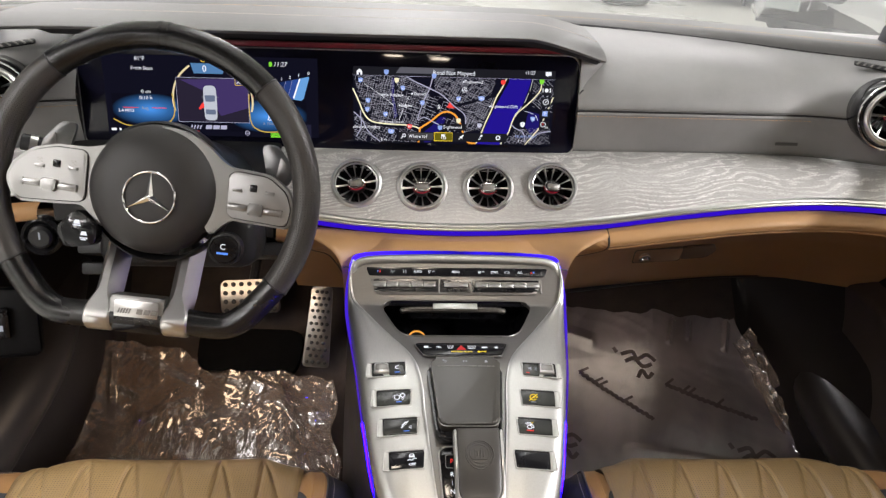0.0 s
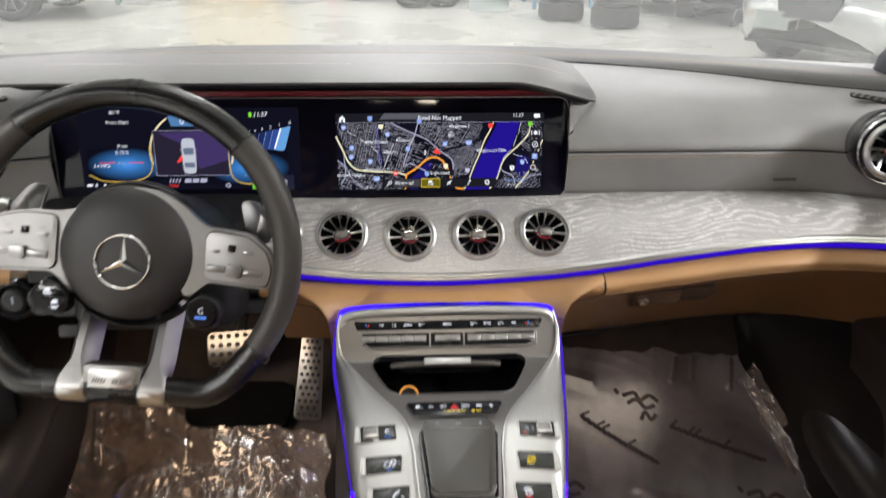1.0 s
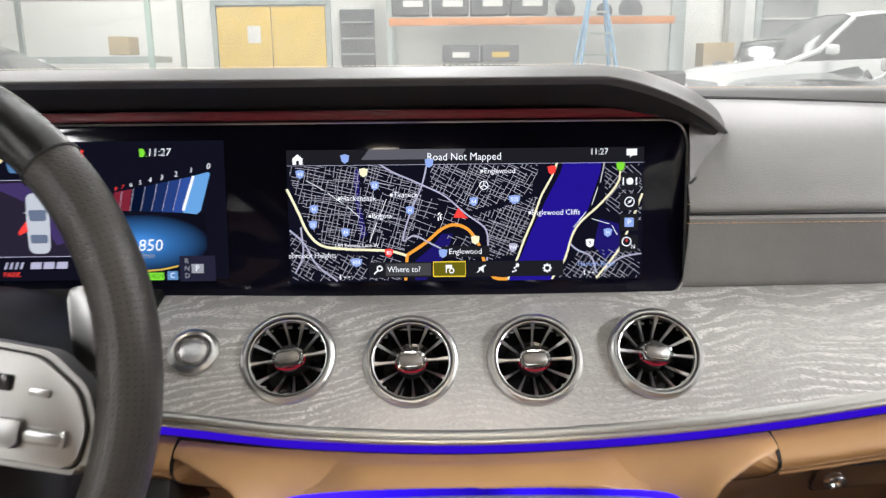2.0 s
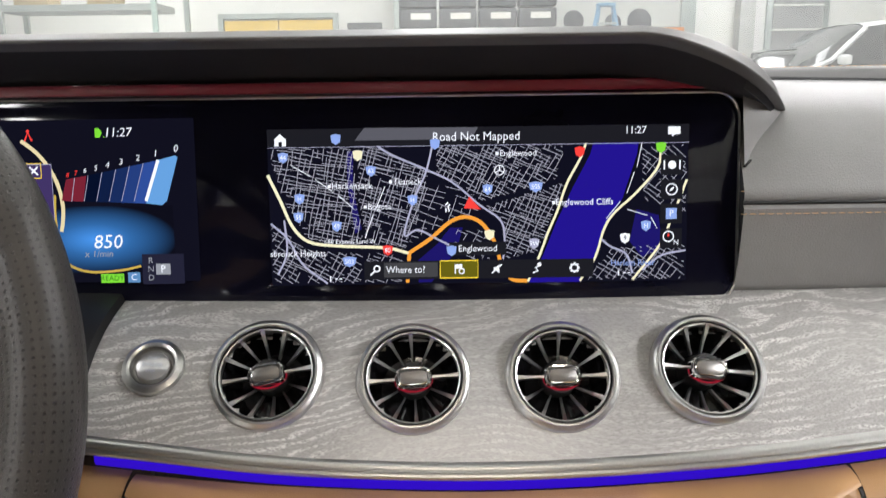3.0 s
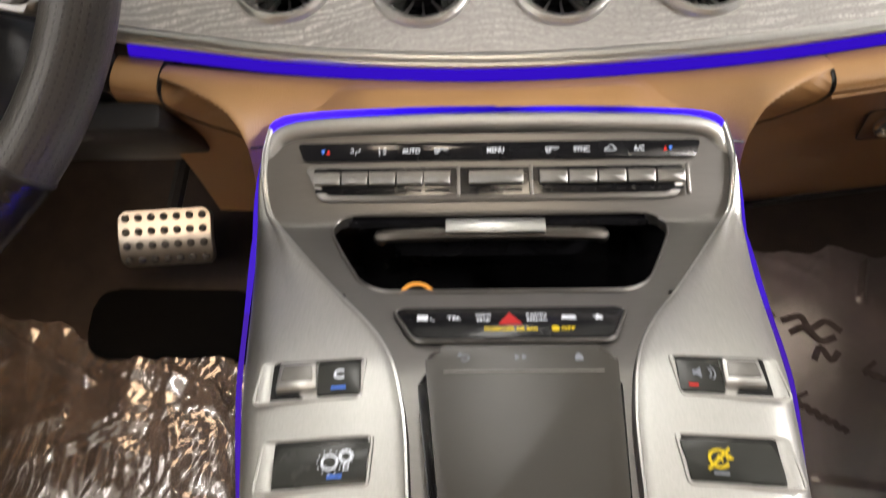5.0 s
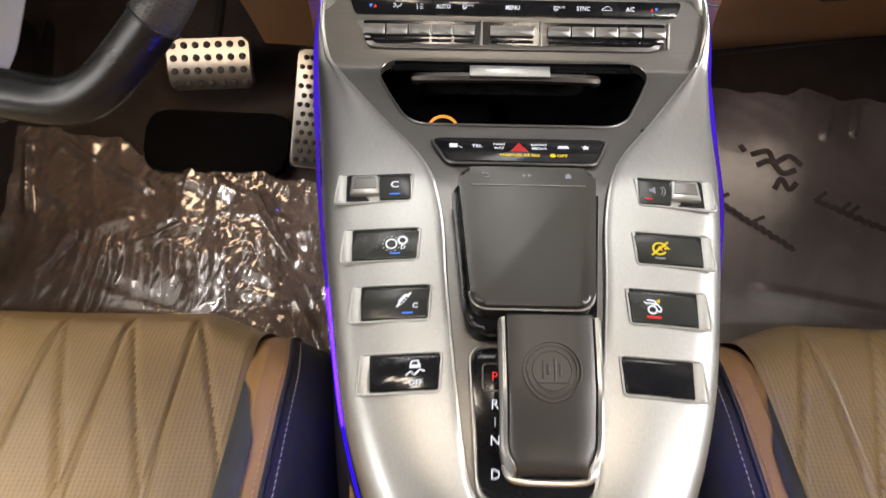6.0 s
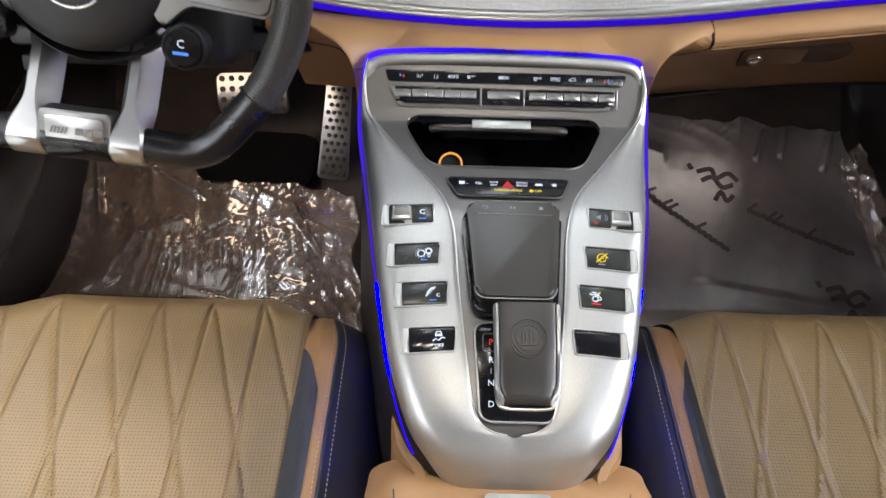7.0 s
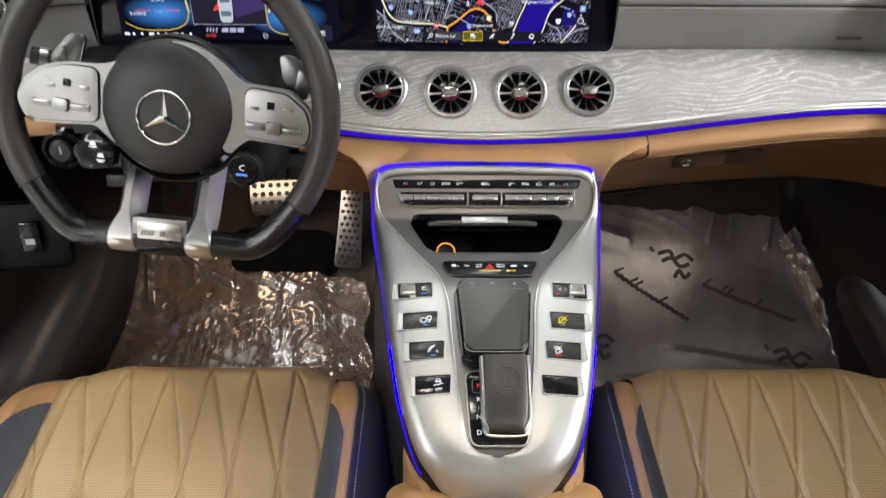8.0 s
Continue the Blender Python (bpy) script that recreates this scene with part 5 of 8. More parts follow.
# dark satin middle with the storage opening
def opening(y):
    return lerp(y, [(0.845, 0.0600), (0.8475, 0.0685), (0.852, 0.0750), (0.858, 0.0795), (0.88, 0.0895), (0.90, 0.0978), (0.908, 0.0992), (0.9135, 0.0980), (0.9165, 0.0945), (0.918, 0.0880)])


bm = bmesh.new()
for a, b, n, hole in ((0.590, 0.845, 46, False), (0.845, 0.918, 44, True), (0.918, 0.951, 14, False)):
    for sx in (-1, 1):
        rows = []
        for y in xs(a, b, n):
            i = inner(y) - 0.0003
            h = opening(y) if hole else 0.0
            if i < h + 0.002:
                i = h + 0.002
            z = prof(y) - 0.0010
            row = [Vector((sx * (h + (i - h) * u), y, z)) for u in xs(0, 1, 10)]
            if hole:
                row = [Vector((sx * (h + 0.001), y - 0.0, z - 0.006)), Vector((sx * (h + 0.0003), y, z - 0.0015))] + row
            rows.append(row)
        if len(rows[0]) > 1:
            join(bm, sheet(rows))
bmesh.ops.remove_doubles(bm, verts=bm.verts, dist=1e-5)
part("centre_panel", bm, SATIN_DARK, console, "dark satin centre panel")
rim = [(-opening(y), y) for y in xs(0.8455, 0.918, 40)] + [(-0.06, 0.9185), (0, 0.9185), (0.06, 0.9185)] + [(opening(y), y) for y in xs(0.918, 0.8455, 40)] + [(0.03, 0.8455), (0, 0.8455), (-0.03, 0.8455)]
part("opening_rim", tube([(x, y, prof(y) - 0.0002) for x, y in rim], 0.0009, 6, True), SATIN_DARK, console, "thin bevel round the opening")
# the storage tray under it
tray = thing("storage_tray", "open gloss black storage tray with a half-rolled cover", "storage tray", (0, 0.90, 0.63))
out = [(-0.076, 0.840), (-0.103, 0.915), (-0.098, 0.99), (0.098, 0.99), (0.103, 0.915), (0.076, 0.840)]
bm = bmesh.new()
tops = [bm.verts.new((x, y, min(0.7, prof(min(y, 0.918)) - 0.004))) for x, y in out]
lows = [bm.verts.new((x * 0.95, y, 0.632)) for x, y in out]
for i in range(6):
    j = (i + 1) % 6
    bm.faces.new((tops[i], tops[j], lows[j], lows[i]))
bm.faces.new(lows)
part("tray", bm, GLOSS, tray, "gloss black tray", smooth=False)
part("tray_roof", box((0.20, 0.075, 0.004), pose(0, 0.955, 0.7035, 3)), GLOSS, tray)
cover = part("roll_cover", tube(spline([(-0.072, 0.921, 0.690), (-0.066, 0.916, 0.6945), (0, 0.914, 0.6965), (0.058, 0.916, 0.6945), (0.064, 0.921, 0.690)], 6), 0.0042, 8), brushed("cover_metal", (0.12, 0.11, 0.10), 0.4), tray, "dark rolled cover edge")
part("pull_tab", box((0.060, 0.010, 0.0028), pose(-0.002, 0.9125, 0.7022, 25), 0.0008), SILVER, cover, "bright pull tab")
part("cover_face", box((0.124, 0.003, 0.026), pose(-0.003, 0.936, 0.684, -16), 0.001), GLOSS, tray)
ringm = pose(-0.052, 0.931, 0.6375, 38)
part("socket_ring", lathe([(0.0108, 0), (0.0112, 0.003), (0.0125, 0.0036), (0.0132, 0.0030), (0.0134, 0)], 28, ringm), AMBER, tray, "amber lit socket ring")
part("socket", lathe([(0.0, -0.004), (0.010, -0.004), (0.0110, 0.002)], 24, ringm), PLASTIC, tray)
part("socket_block", box((0.10, 0.03, 0.018), pose(0.012, 0.878, 0.640, 12), 0.003), PLASTIC, tray)

# climate strip on the steep face
FO = Vector((0, 0.951, 0.7480))
FD = (Vector((0, 0.918, 0.7080)) - FO).normalized()
FN = Vector((1, 0, 0)).cross(-FD).normalized()


def face(x, s, lift=0.0):
    return basis(FO + FD * s + Vector((x, 0, 0)) + FN * lift, (1, 0, 0), FN)


KEY_METAL = brushed("key_metal", (0.24, 0.238, 0.23), 0.42, (10, 10, 10))
climate = thing("climate_controls", "row of silver climate keys below lit symbols", "control panel", (0, 0.94, 0.72))
part("symbol_strip", prism(rounded([(-0.1185, -0.0058), (0.1205, -0.0058), (0.1245, 0.0058), (-0.1225, 0.0058)], 0.003), 0.0012, face(0, 0.0125), 0.0003), GLOSS, climate, "gloss black symbol strip")
part("key_bed", prism(rounded([(-0.108, -0.0115), (0.108, -0.0115), (0.118, 0.0105), (-0.118, 0.0105)], 0.006), 0.0022, face(0, 0.0320), 0.0008), SATIN_DARK, climate, "dark satin key surround")
part("key_well", prism(rounded([(-0.104, -0.0085), (0.104, -0.0085), (0.113, 0.0085), (-0.113, 0.0085)], 0.004), 0.0006, face(0, 0.0320, 0.0022)), GLOSS, climate)
groups = ((-0.1115, -0.0285, 5), (-0.0180, 0.0155, 1), (0.0245, 0.1125, 5))
for a, b, n in groups:
    w = (b - a) / n
    for i in range(n):
        x = a + w * (i + 0.5)
        k = part("key", prism(rounded(rect(w - 0.0008, 0.0078), 0.0008, 2), 0.0046, face(x, 0.0308, 0.0022), 0.0010), KEY_METAL, climate, "ribbed silver key")
        rib = bmesh.new()
        for j in range(int(w / 0.0011)):
            join(rib, box((0.0005, 0.0030, 0.0006), face(a + w * i + 0.0008 + j * 0.0011, 0.0285, 0.0069)))
        part("ribs", rib, SATIN_DARK, k, smooth=False)
        part("key_lip", box((w - 0.002, 0.0020, 0.0020), face(x, 0.0378, 0.0030), 0.0004), GLOSS, k)
    part("divider", box((0.0022, 0.019, 0.003), face(b + 0.0045 if b < 0.1 else b + 0.002, 0.0320, 0.0022), 0.0006), SATIN_DARK, climate)
icm = [(-0.105, "tri"), (-0.087, "seat"), (-0.070, "fan"), (-0.0525, "AUTO"), (-0.0345, "max"), (-0.001, "MENU"), (0.033, "rear"), (0.0515, "SYNC"), (0.0690, "car"), (0.0865, "A/C"), (0.1040, "tri")]
for x, s in icm:
    m = face(x, 0.0125, 0.0018)
    if s == "tri":
        d = 1 if x < 0 else -1
        icon([], [[(-1.6 * d - 1.3, 1.3), (-1.6 * d + 1.3, 1.3), (-1.6 * d, -1.4)]], 0, 0, LIT_BLUE, 0.3, "symbol", m, 0.001, climate)
        icon([], [[(1.6 * d - 1.3, -1.3), (1.6 * d + 1.3, -1.3), (1.6 * d, 1.4)]], 0, 0, LIT_RED, 0.3, "symbol", m, 0.001, climate)
    elif s in ("seat", "fan", "max", "rear", "car"):
        shapes = {"seat": [[(-2.5, 1.6), (-1.2, 1.6), (-0.8, -0.6)], [(0.2, -1.8), (0.6, -0.2), (2.4, 0.2), (2.8, 1.8)], [(-2.6, -0.4), (-1.6, -0.8)]], "fan": [[(-2, 2), (-1.6, -2)], [(0.2, 1.5), (2, 1.5)], [(0.2, 0), (2, 0)], [(0.2, -1.5), (2, -1.5)]],
                  "max": [[(-3.4, 1.4), (-0.4, 1.4), (-0.8, -0.8), (-3.0, -0.8), (-3.4, 1.4)], [(-2.6, 0.8), (-2.4, -1.6)], [(-1.4, 0.8), (-1.6, -1.6)]], "rear": [[(-3.0, 1.4), (-0.2, 1.4), (-0.2, -1.0), (-3.0, -1.0), (-3.0, 1.4)], [(-2.2, 0.8), (-2.2, -1.8)], [(-1.0, 0.8), (-1.0, -1.8)]], "car": [[(-3.2, -0.8), (-2.8, 0.4), (-1.4, 0.8), (-0.4, 1.8), (1.6, 1.8), (2.4, 0.6), (3.2, 0.2), (3.2, -0.8), (-3.2, -0.8)]]}[s]
        icon(shapes, [], 0, 0, LIT_WHITE, 0.42, "symbol", m, 0.00112, climate)
        if s in ("max", "rear"):
            lettering("MAX" if s == "max" else "REAR", 0.0022, face(x + 0.0024, 0.0115, 0.0015), LIT_WHITE, climate)
    else:
        lettering(s, 0.0046, m, LIT_WHITE, climate, wide=0.85, bold=0.02)

# function strip with the hazard key
func = thing("function_strip", "gloss black key strip with a red hazard triangle", "control panel", (0, 0.815, 0.69))
fm = slope_pose(0, 0.814, 0.0)
part("strip", prism(rounded([(-0.046, -0.0125), (0.048, -0.0125), (0.0585, 0.0125), (-0.0575, 0.0125)], 0.005), 0.0026, fm, 0.0010), GLOSS, func, "gloss black strip")
part("strip_bevel", tube([fm @ Vector((x, y, 0.0012)) for x, y in rounded([(-0.0468, -0.0133), (0.0488, -0.0133), (0.0596, 0.0133), (-0.0586, 0.0133)], 0.005)], 0.0009, 6, True), SATIN_DARK, func)


def fk(x, y):
    return fm @ pose(x, y, 0.0029)


icon([], [[(-6.2, -4.6), (6.2, -4.6), (0, 5.6)]], 0, 0, glow("hazard_red", (0.75, 0.06, 0.06), 0.75), 1, "hazard_key", fk(0, 0.0020), 0.001, func)
icon([[(-4, 2.4), (1, 2.4), (1, -1.6), (-4, -1.6), (-4, 2.4)], [(2, 0), (4.5, -2.2)]], [[(-4, 2.4), (1, 2.4), (1, -1.6), (-4, -1.6)]], 0, 0, LIT_WHITE, 0.5, "symbol", fk(-0.0415, 0.003), 0.001, func)
icon([], [[(-4, -1.4), (-3, 1.6), (3, 1.6), (4, -1.4)]], 0, 0, LIT_WHITE, 0.5, "symbol", fk(0.029, 0.003), 0.001, func)
icon([], [[((3.2 if k % 2 == 0 else 1.4) * math.sin(k * math.pi / 5), (3.2 if k % 2 == 0 else 1.4) * math.cos(k * math.pi / 5)) for k in range(10)]], 0, 0, LIT_WHITE, 0.5, "symbol", fk(0.0435, 0.003), 0.001, func)
lettering("TEL", 0.0044, fk(-0.0275, 0.003), LIT_WHITE, func, bold=0.02)
for s, x, y in (("NAVI", -0.0130, 0.0052), ("MAP", -0.0130, 0.0012), ("RADIO", 0.0132, 0.0052), ("MEDIA", 0.0132, 0.0012)):
    lettering(s, 0.0034, fk(x, y), LIT_WHITE, func, bold=0.02)
lettering("PASSENGER AIR BAG", 0.0040, fk(0.0000, -0.0064), LIT_YELLOW, func, wide=0.70, bold=0.03)
lettering("OFF", 0.0040, fk(0.0275, -0.0064), LIT_YELLOW, func, bold=0.03)
icon([], [ring(1.8, 8)], 0, 0, LIT_YELLOW, 0.5, "symbol", fk(0.0215, -0.0062), 0.0012, func)

# touchpad
pad_n = Vector((0, -0.29, 0.957))
pm = basis((0.0004, 0.7262, 0.6925), (1, 0, 0), pad_n)
touch = thing("touchpad", "dark grey touchpad with a rounded lower edge", "touchpad", (0, 0.73, 0.68))
base_poly = rounded([(-0.0345, -0.0545), (0.0355, -0.0545), (0.0450, 0.0475), (-0.0450, 0.0475)], 0.014, 8)
part("surround", prism(base_poly, 0.012, pm @ pose(0, 0, -0.014), 0.004, 3), GLOSS, touch, "gloss black surround")
poly = rounded([(-0.0322, -0.0462), (0.0330, -0.0462), (0.0408, 0.0460), (-0.0408, 0.0460)], 0.010, 8)
part("pad", prism(poly, 0.016, pm @ pose(0, 0, -0.003), 0.0035, 4), MATTE_PAD, touch, "matt dark grey pad")
part("pad_edge", tube([pm @ Vector((x * 1.006, y * 1.004, 0.0088)) for x, y in sorted((q for q in poly if q[1] < 0.030), key=lambda q: math.atan2(q[1] - 0.06, q[0]))], 0.0007, 6), SILVER, touch, "bright thin edge")
part("touch_line", box((0.066, 0.0006, 0.0006), pm @ pose(0.0006, 0.0325, 0.0131)), SATIN_DARK, touch)
icon([[(-2.5, 1), (1.5, 1), (2.5, 0), (1.5, -1.4), (-1, -1.4)], [(-2.5, 1), (-1, 2.2)]], [], 0, 0, LIT_DIM, 0.6, "symbol", pm @ pose(-0.024, 0.0395, 0.0134), 0.001, touch)
icon([], [[(-2.6, -1.3), (-2.6, 1.3), (-0.4, 0)], [(0.4, -1.3), (0.4, 1.3), (2.6, 0)]], 0, 0, LIT_DIM, 0.6, "symbol", pm @ pose(0.0, 0.0395, 0.0134), 0.001, touch)
icon([], [[(-1.7, -1.8), (1.7, -1.8), (1.7, 0.4), (0, 2), (-1.7, 0.4)]], 0, 0, LIT_DIM, 0.6, "symbol", pm @ pose(0.024, 0.0395, 0.0134), 0.001, touch)

# gear selector
gate = thing("gear_selector", "leather-topped gear selector on a gloss black gate", "gear selector", (0, 0.64, 0.64))
gm = slope_pose(0.002, 0.637, 0.0)
part("gate_plate", prism(rounded([(-0.0285, -0.0400), (0.0300, -0.0400), (0.0345, 0.0400), (-0.0335, 0.0400)], 0.011), 0.0022, gm, 0.0008), GLOSS, gate, "gloss black gate plate")
part("gate_edge", tube([gm @ Vector((x, y, 0.0012)) for x, y in rounded([(-0.0295, -0.0412), (0.0310, -0.0412), (0.0355, 0.0412), (-0.0345, 0.0412)], 0.011)], 0.0010, 6, True), SATIN, gate, "silver bead")
for s, y, mat in (("P", 0.0235, LIT_RED), ("R", 0.0085, LIT_WHITE), ("I", -0.001, LIT_DIM), ("N", -0.0105, LIT_WHITE), ("D", -0.0275, LIT_WHITE)):
    lettering(s, 0.0072, gm @ pose(-0.0205, y, 0.0026), mat, gate)
part("park_frame", tube([gm @ Vector((x - 0.0205, y + 0.0235, 0.0024)) for x, y in rounded(rect(0.013, 0.015), 0.003)], 0.0005, 6, True), SATIN_DARK, gate)
# grip: a broad leather top that bends down towards the driver, between two silver cheeks
GRIP_HIDE = leather("grip_leather", (0.034, 0.031, 0.027), 0.36, 1500.0, strength=0.10)


def grip_pose(u):
    """Middle of the grip's top at u, from its far end (0) to its rounded near end (1)."""
    y = 0.6755 - 0.0640 * u
    return y, prof(y) + 0.0265 - 0.0015 * u - 0.0090 * smooth01(u, 0.50, 1.0)


def grip_half(u):
    return (0.0232 - 0.0012 * u) * (1 - 0.13 * max(0.0, (u - 0.82) / 0.18) ** 3)


gus = xs(0, 0.8, 16) + xs(0.8, 1.0, 10)[1:]
rows = []
for u in gus:
    y, z = grip_pose(u)
    w = grip_half(u)
    rows.append([Vector((0.0095 + k * w, y, z - d)) for k, d in ((-1, 0.0042), (-0.97, 0.0016), (-0.88, 0.0004), (-0.5, 0.0), (0, -0.0004), (0.5, 0.0), (0.88, 0.0004), (0.97, 0.0016), (1, 0.0042))])
last = rows[-1]
for k, (dy, dz) in enumerate(((-0.0022, -0.0018), (-0.0034, -0.0052), (-0.0030, -0.0095), (-0.0005, -0.0130))):
    rows.append([p + Vector((0.0095 - p.x, 0, 0)) * (0.03 + 0.02 * k) + Vector((0, dy, dz)) for p in last])
part("grip", sheet(rows), GRIP_HIDE, gate, "black leather grip")
for sx in (-1, 1):
    cheek_rows = []
    for u in gus:
        y, z = grip_pose(u)
        w = grip_half(u)
        t = 0.0042 * (1 - 0.55 * max(0.0, (u - 0.86) / 0.14) ** 2)
        cheek_rows.append([Vector((0.0095 + sx * (w + a * t), y - 0.0004, z + b)) for a, b in ((-0.05, -0.0040), (0.12, -0.0012), (0.55, -0.0010), (0.92, -0.0034), (1.0, -0.0075), (0.88, -0.0140), (0.2, -0.0200))])
    tail = cheek_rows[-1]
    cheek_rows.append([p + Vector((-sx * 0.0015, -0.0022, -0.0035)) for p in tail])
    cheek_rows.append([p + Vector((-sx * 0.0035, -0.0022, -0.0085)) for p in tail])
    part("grip_side", sheet(cheek_rows), SILVER, gate, "silver side cheek")
y1, z1 = grip_pose(1.0)
part("grip_lip", tube(spline([(0.0095 - 0.0240, y1 + 0.004, z1 - 0.0115), (0.0095 - 0.0190, y1 - 0.0030, z1 - 0.0135), (0.0095, y1 - 0.0042, z1 - 0.0140), (0.0095 + 0.0190, y1 - 0.0030, z1 - 0.0135), (0.0095 + 0.0240, y1 + 0.004, z1 - 0.0115)], 8), 0.0016, 8), SILVER, gate, "silver lower lip")
y0, z0 = grip_pose(0.0)
part("grip_end", box((0.047, 0.004, 0.020), pose(0.0095, y0 + 0.0012, z0 - 0.0112), 0.0015), PLASTIC, gate)
part("neck", box((0.034, 0.050, 0.024), pose(0.0095, 0.645, 0.650, 20), 0.004), GLOSS, gate)


def on_grip(x, y):
    u = (0.6755 - y) / 0.0640
    yy, z = grip_pose(u)
    return Vector((0.0095 + x, yy, z + 0.0004))


for r, t in ((0.0148, 0.0006), (0.0128, 0.00035), (0.0100, 0.0004)):
    part("embossed_seal", tube([on_grip(r * math.cos(a), 0.6475 + 0.95 * r * math.sin(a)) for a in (2 * math.pi * i / 40 for i in range(40))], t, 6, True), GRIP_HIDE, gate, "embossed round seal")
for dx, h in ((-0.0045, 0.0085), (-0.0018, 0.0050), (0.0015, 0.0105), (0.0042, 0.0060)):
    part("seal_bar", tube([on_grip(dx, 0.6475 - h / 2), on_grip(dx, 0.6475 + h / 2)], 0.0007, 6), GRIP_HIDE, gate)
part("seal_bar", tube([on_grip(-0.0070, 0.6415), on_grip(0.0070, 0.6415)], 0.0005, 6), GRIP_HIDE, gate)

# switches on the wings
KEY_BED = surface("key_bed_black", (0.006, 0.006, 0.006), 0.5, 0.0, 0.1, 40.0, spec=0.2)
rowsw = ((0.7718, 0.1140, 0.0680), (0.7327, 0.1070, 0.0620), (0.6972, 0.0990, 0.0545), (0.6590, 0.0915, 0.0475))
TOOTH = [(r * math.cos(k * math.pi / 12 + d), r * math.sin(k * math.pi / 12 + d)) for k in range(0, 24, 2) for d, r in ((-0.10, 3.6), (-0.06, 4.5), (0.06, 4.5), (0.10, 3.6))]
for sx in (-1, 1):
    for r, (y, xo, xi) in enumerate(rowsw):
        off = 0.0018 if sx > 0 else 0.0
        x = sx * (xo + xi) / 2 + off
        w = xo - xi
        m = slope_pose(x, y, 0.0050) @ pose(0, 0, 0, 0, 0, -4.0 * sx)
        sw = thing("console_switch", "dark glass console switch in a silver frame" if r else "silver rocker and dark key in a silver frame", "switch", (x, y, prof(y)), "console switches")
        lean = sx * 0.0012
        frame_poly = rounded([(-w / 2 + lean, -0.0112), (w / 2 + lean, -0.0112), (w / 2 - lean, 0.0112), (-w / 2 - lean, 0.0112)], 0.0024, 3)
        part("bezel", tube([m @ Vector((a, b, 0.0002)) for a, b in frame_poly], 0.0009, 6, True), SATIN, sw, "silver frame")
        part("well", prism(frame_poly, 0.0012, m @ pose(0, 0, -0.0012)), KEY_BED, sw)
        # bright ramp at the outer end of the recess
        ramp_w = 0.0062
        ox = sx * (w / 2 - ramp_w / 2)
        part("end_ramp", sheet([[m @ Vector((ox + sx * a, b, c)) for b in (-0.0104, -0.0098, 0.0098, 0.0104)] for a, c in ((ramp_w / 2, 0.0006), (ramp_w * 0.2, 0.0010), (-ramp_w * 0.35, 0.0004), (-ramp_w / 2, -0.0001))]), SATIN, sw, "bright silver end of the recess")
        kx, kw = -sx * (ramp_w / 2 + 0.0002), w - ramp_w - 0.0016
        part("top_shade", box((kw, 0.0018, 0.0010), m @ pose(kx, 0.0098, 0.0002)), KEY_BED, sw)
        if r == 0:
            part("key", prism(rounded(rect(kw * 0.50, 0.0184), 0.0014, 2), 0.0012, m @ pose(kx - sx * kw * 0.245, -0.0006, 0.0002), 0.0004), KEY, sw, "dark key")
            part("toggle", prism(rounded([(-0.0092, -0.0072), (0.0092, -0.0072), (0.0082, 0.0080), (-0.0082, 0.0080)], 0.0015, 2), 0.0036, m @ pose(kx + sx * kw * 0.235, 0.0006, 0.0), 0.0017), SILVER, sw, "faceted silver rocker")
            part("toggle_face", prism(rounded([(-0.0072, -0.0042), (0.0072, -0.0042), (0.0062, 0.0048), (-0.0062, 0.0048)], 0.0008, 2), 0.0006, m @ pose(kx + sx * kw * 0.235, 0.0014, 0.0034), 0.0003), SATIN_DARK, sw)
        else:
            bow = [(-kw / 2 + lean, -0.0094), (kw / 2 + lean, -0.0094), (kw / 2 + 0.0006 * sx, 0.0), (kw / 2 - lean, 0.0090), (-kw / 2 - lean, 0.0090), (-kw / 2 + 0.0006 * sx, 0.0)]
            part("key", prism(rounded(bow, 0.0016, 3), 0.0014, m @ pose(kx, -0.0006, 0.0002), 0.0006), GLOSS if r == 3 else KEY, sw, "dark glass key")
        im = m @ pose(-sx * 0.0085 if r else -sx * 0.0125, -0.0004, 0.0021)
        if r == 0:
            if sx < 0:
                lettering("C", 0.0072, im @ pose(0, 0.0012, 0), LIT_WHITE, sw, bold=0.03)
                part("status_light", box((0.0065, 0.0010, 0.0003), im @ pose(0.0, -0.0060, 0)), LIT_BLUE, sw)
            else:
                icon([ring(3.6, 8, 1.0, 0, -50, 50), ring(5.2, 8, 1.0, 0, -45, 45)], [[(-3.5, -1.2), (-2, -1.2), (0.2, -3), (0.2, 3), (-2, 1.2), (-3.5, 1.2)]], 0, 0, LIT_DIM, 0.6, "symbol", im @ pose(0.0, 0.0005, 0), 0.0010, sw)
                part("status_light", box((0.004, 0.0010, 0.0003), im @ pose(-0.004, -0.0064, 0)), LIT_RED, sw)
        elif sx < 0 and r == 1:
            icon([ring(2.7, 14, -1.8, -0.2), ring(2.0, 12, 3.9, 1.7)], [], 0, 0, LIT_WHITE, 0.9, "symbol", im, 0.00115, sw)
            icon([[(-1.8 + a * 0.92, -0.2 + b * 0.92), (-1.8 + a, -0.2 + b)] for a, b in [TOOTH[i] for i in range(1, 48, 4)]] + [[(3.9 + a * 0.52, 1.7 + b * 0.52), (3.9 + a * 0.64, 1.7 + b * 0.64)] for a, b in [TOOTH[i] for i in range(1, 48, 4)]], [], 0, 0, LIT_WHITE, 0.8, "symbol", im, 0.00115, sw)
            lettering("D", 0.0038, im @ pose(0.0046, -0.0028, 0), LIT_WHITE, sw, bold=0.03)
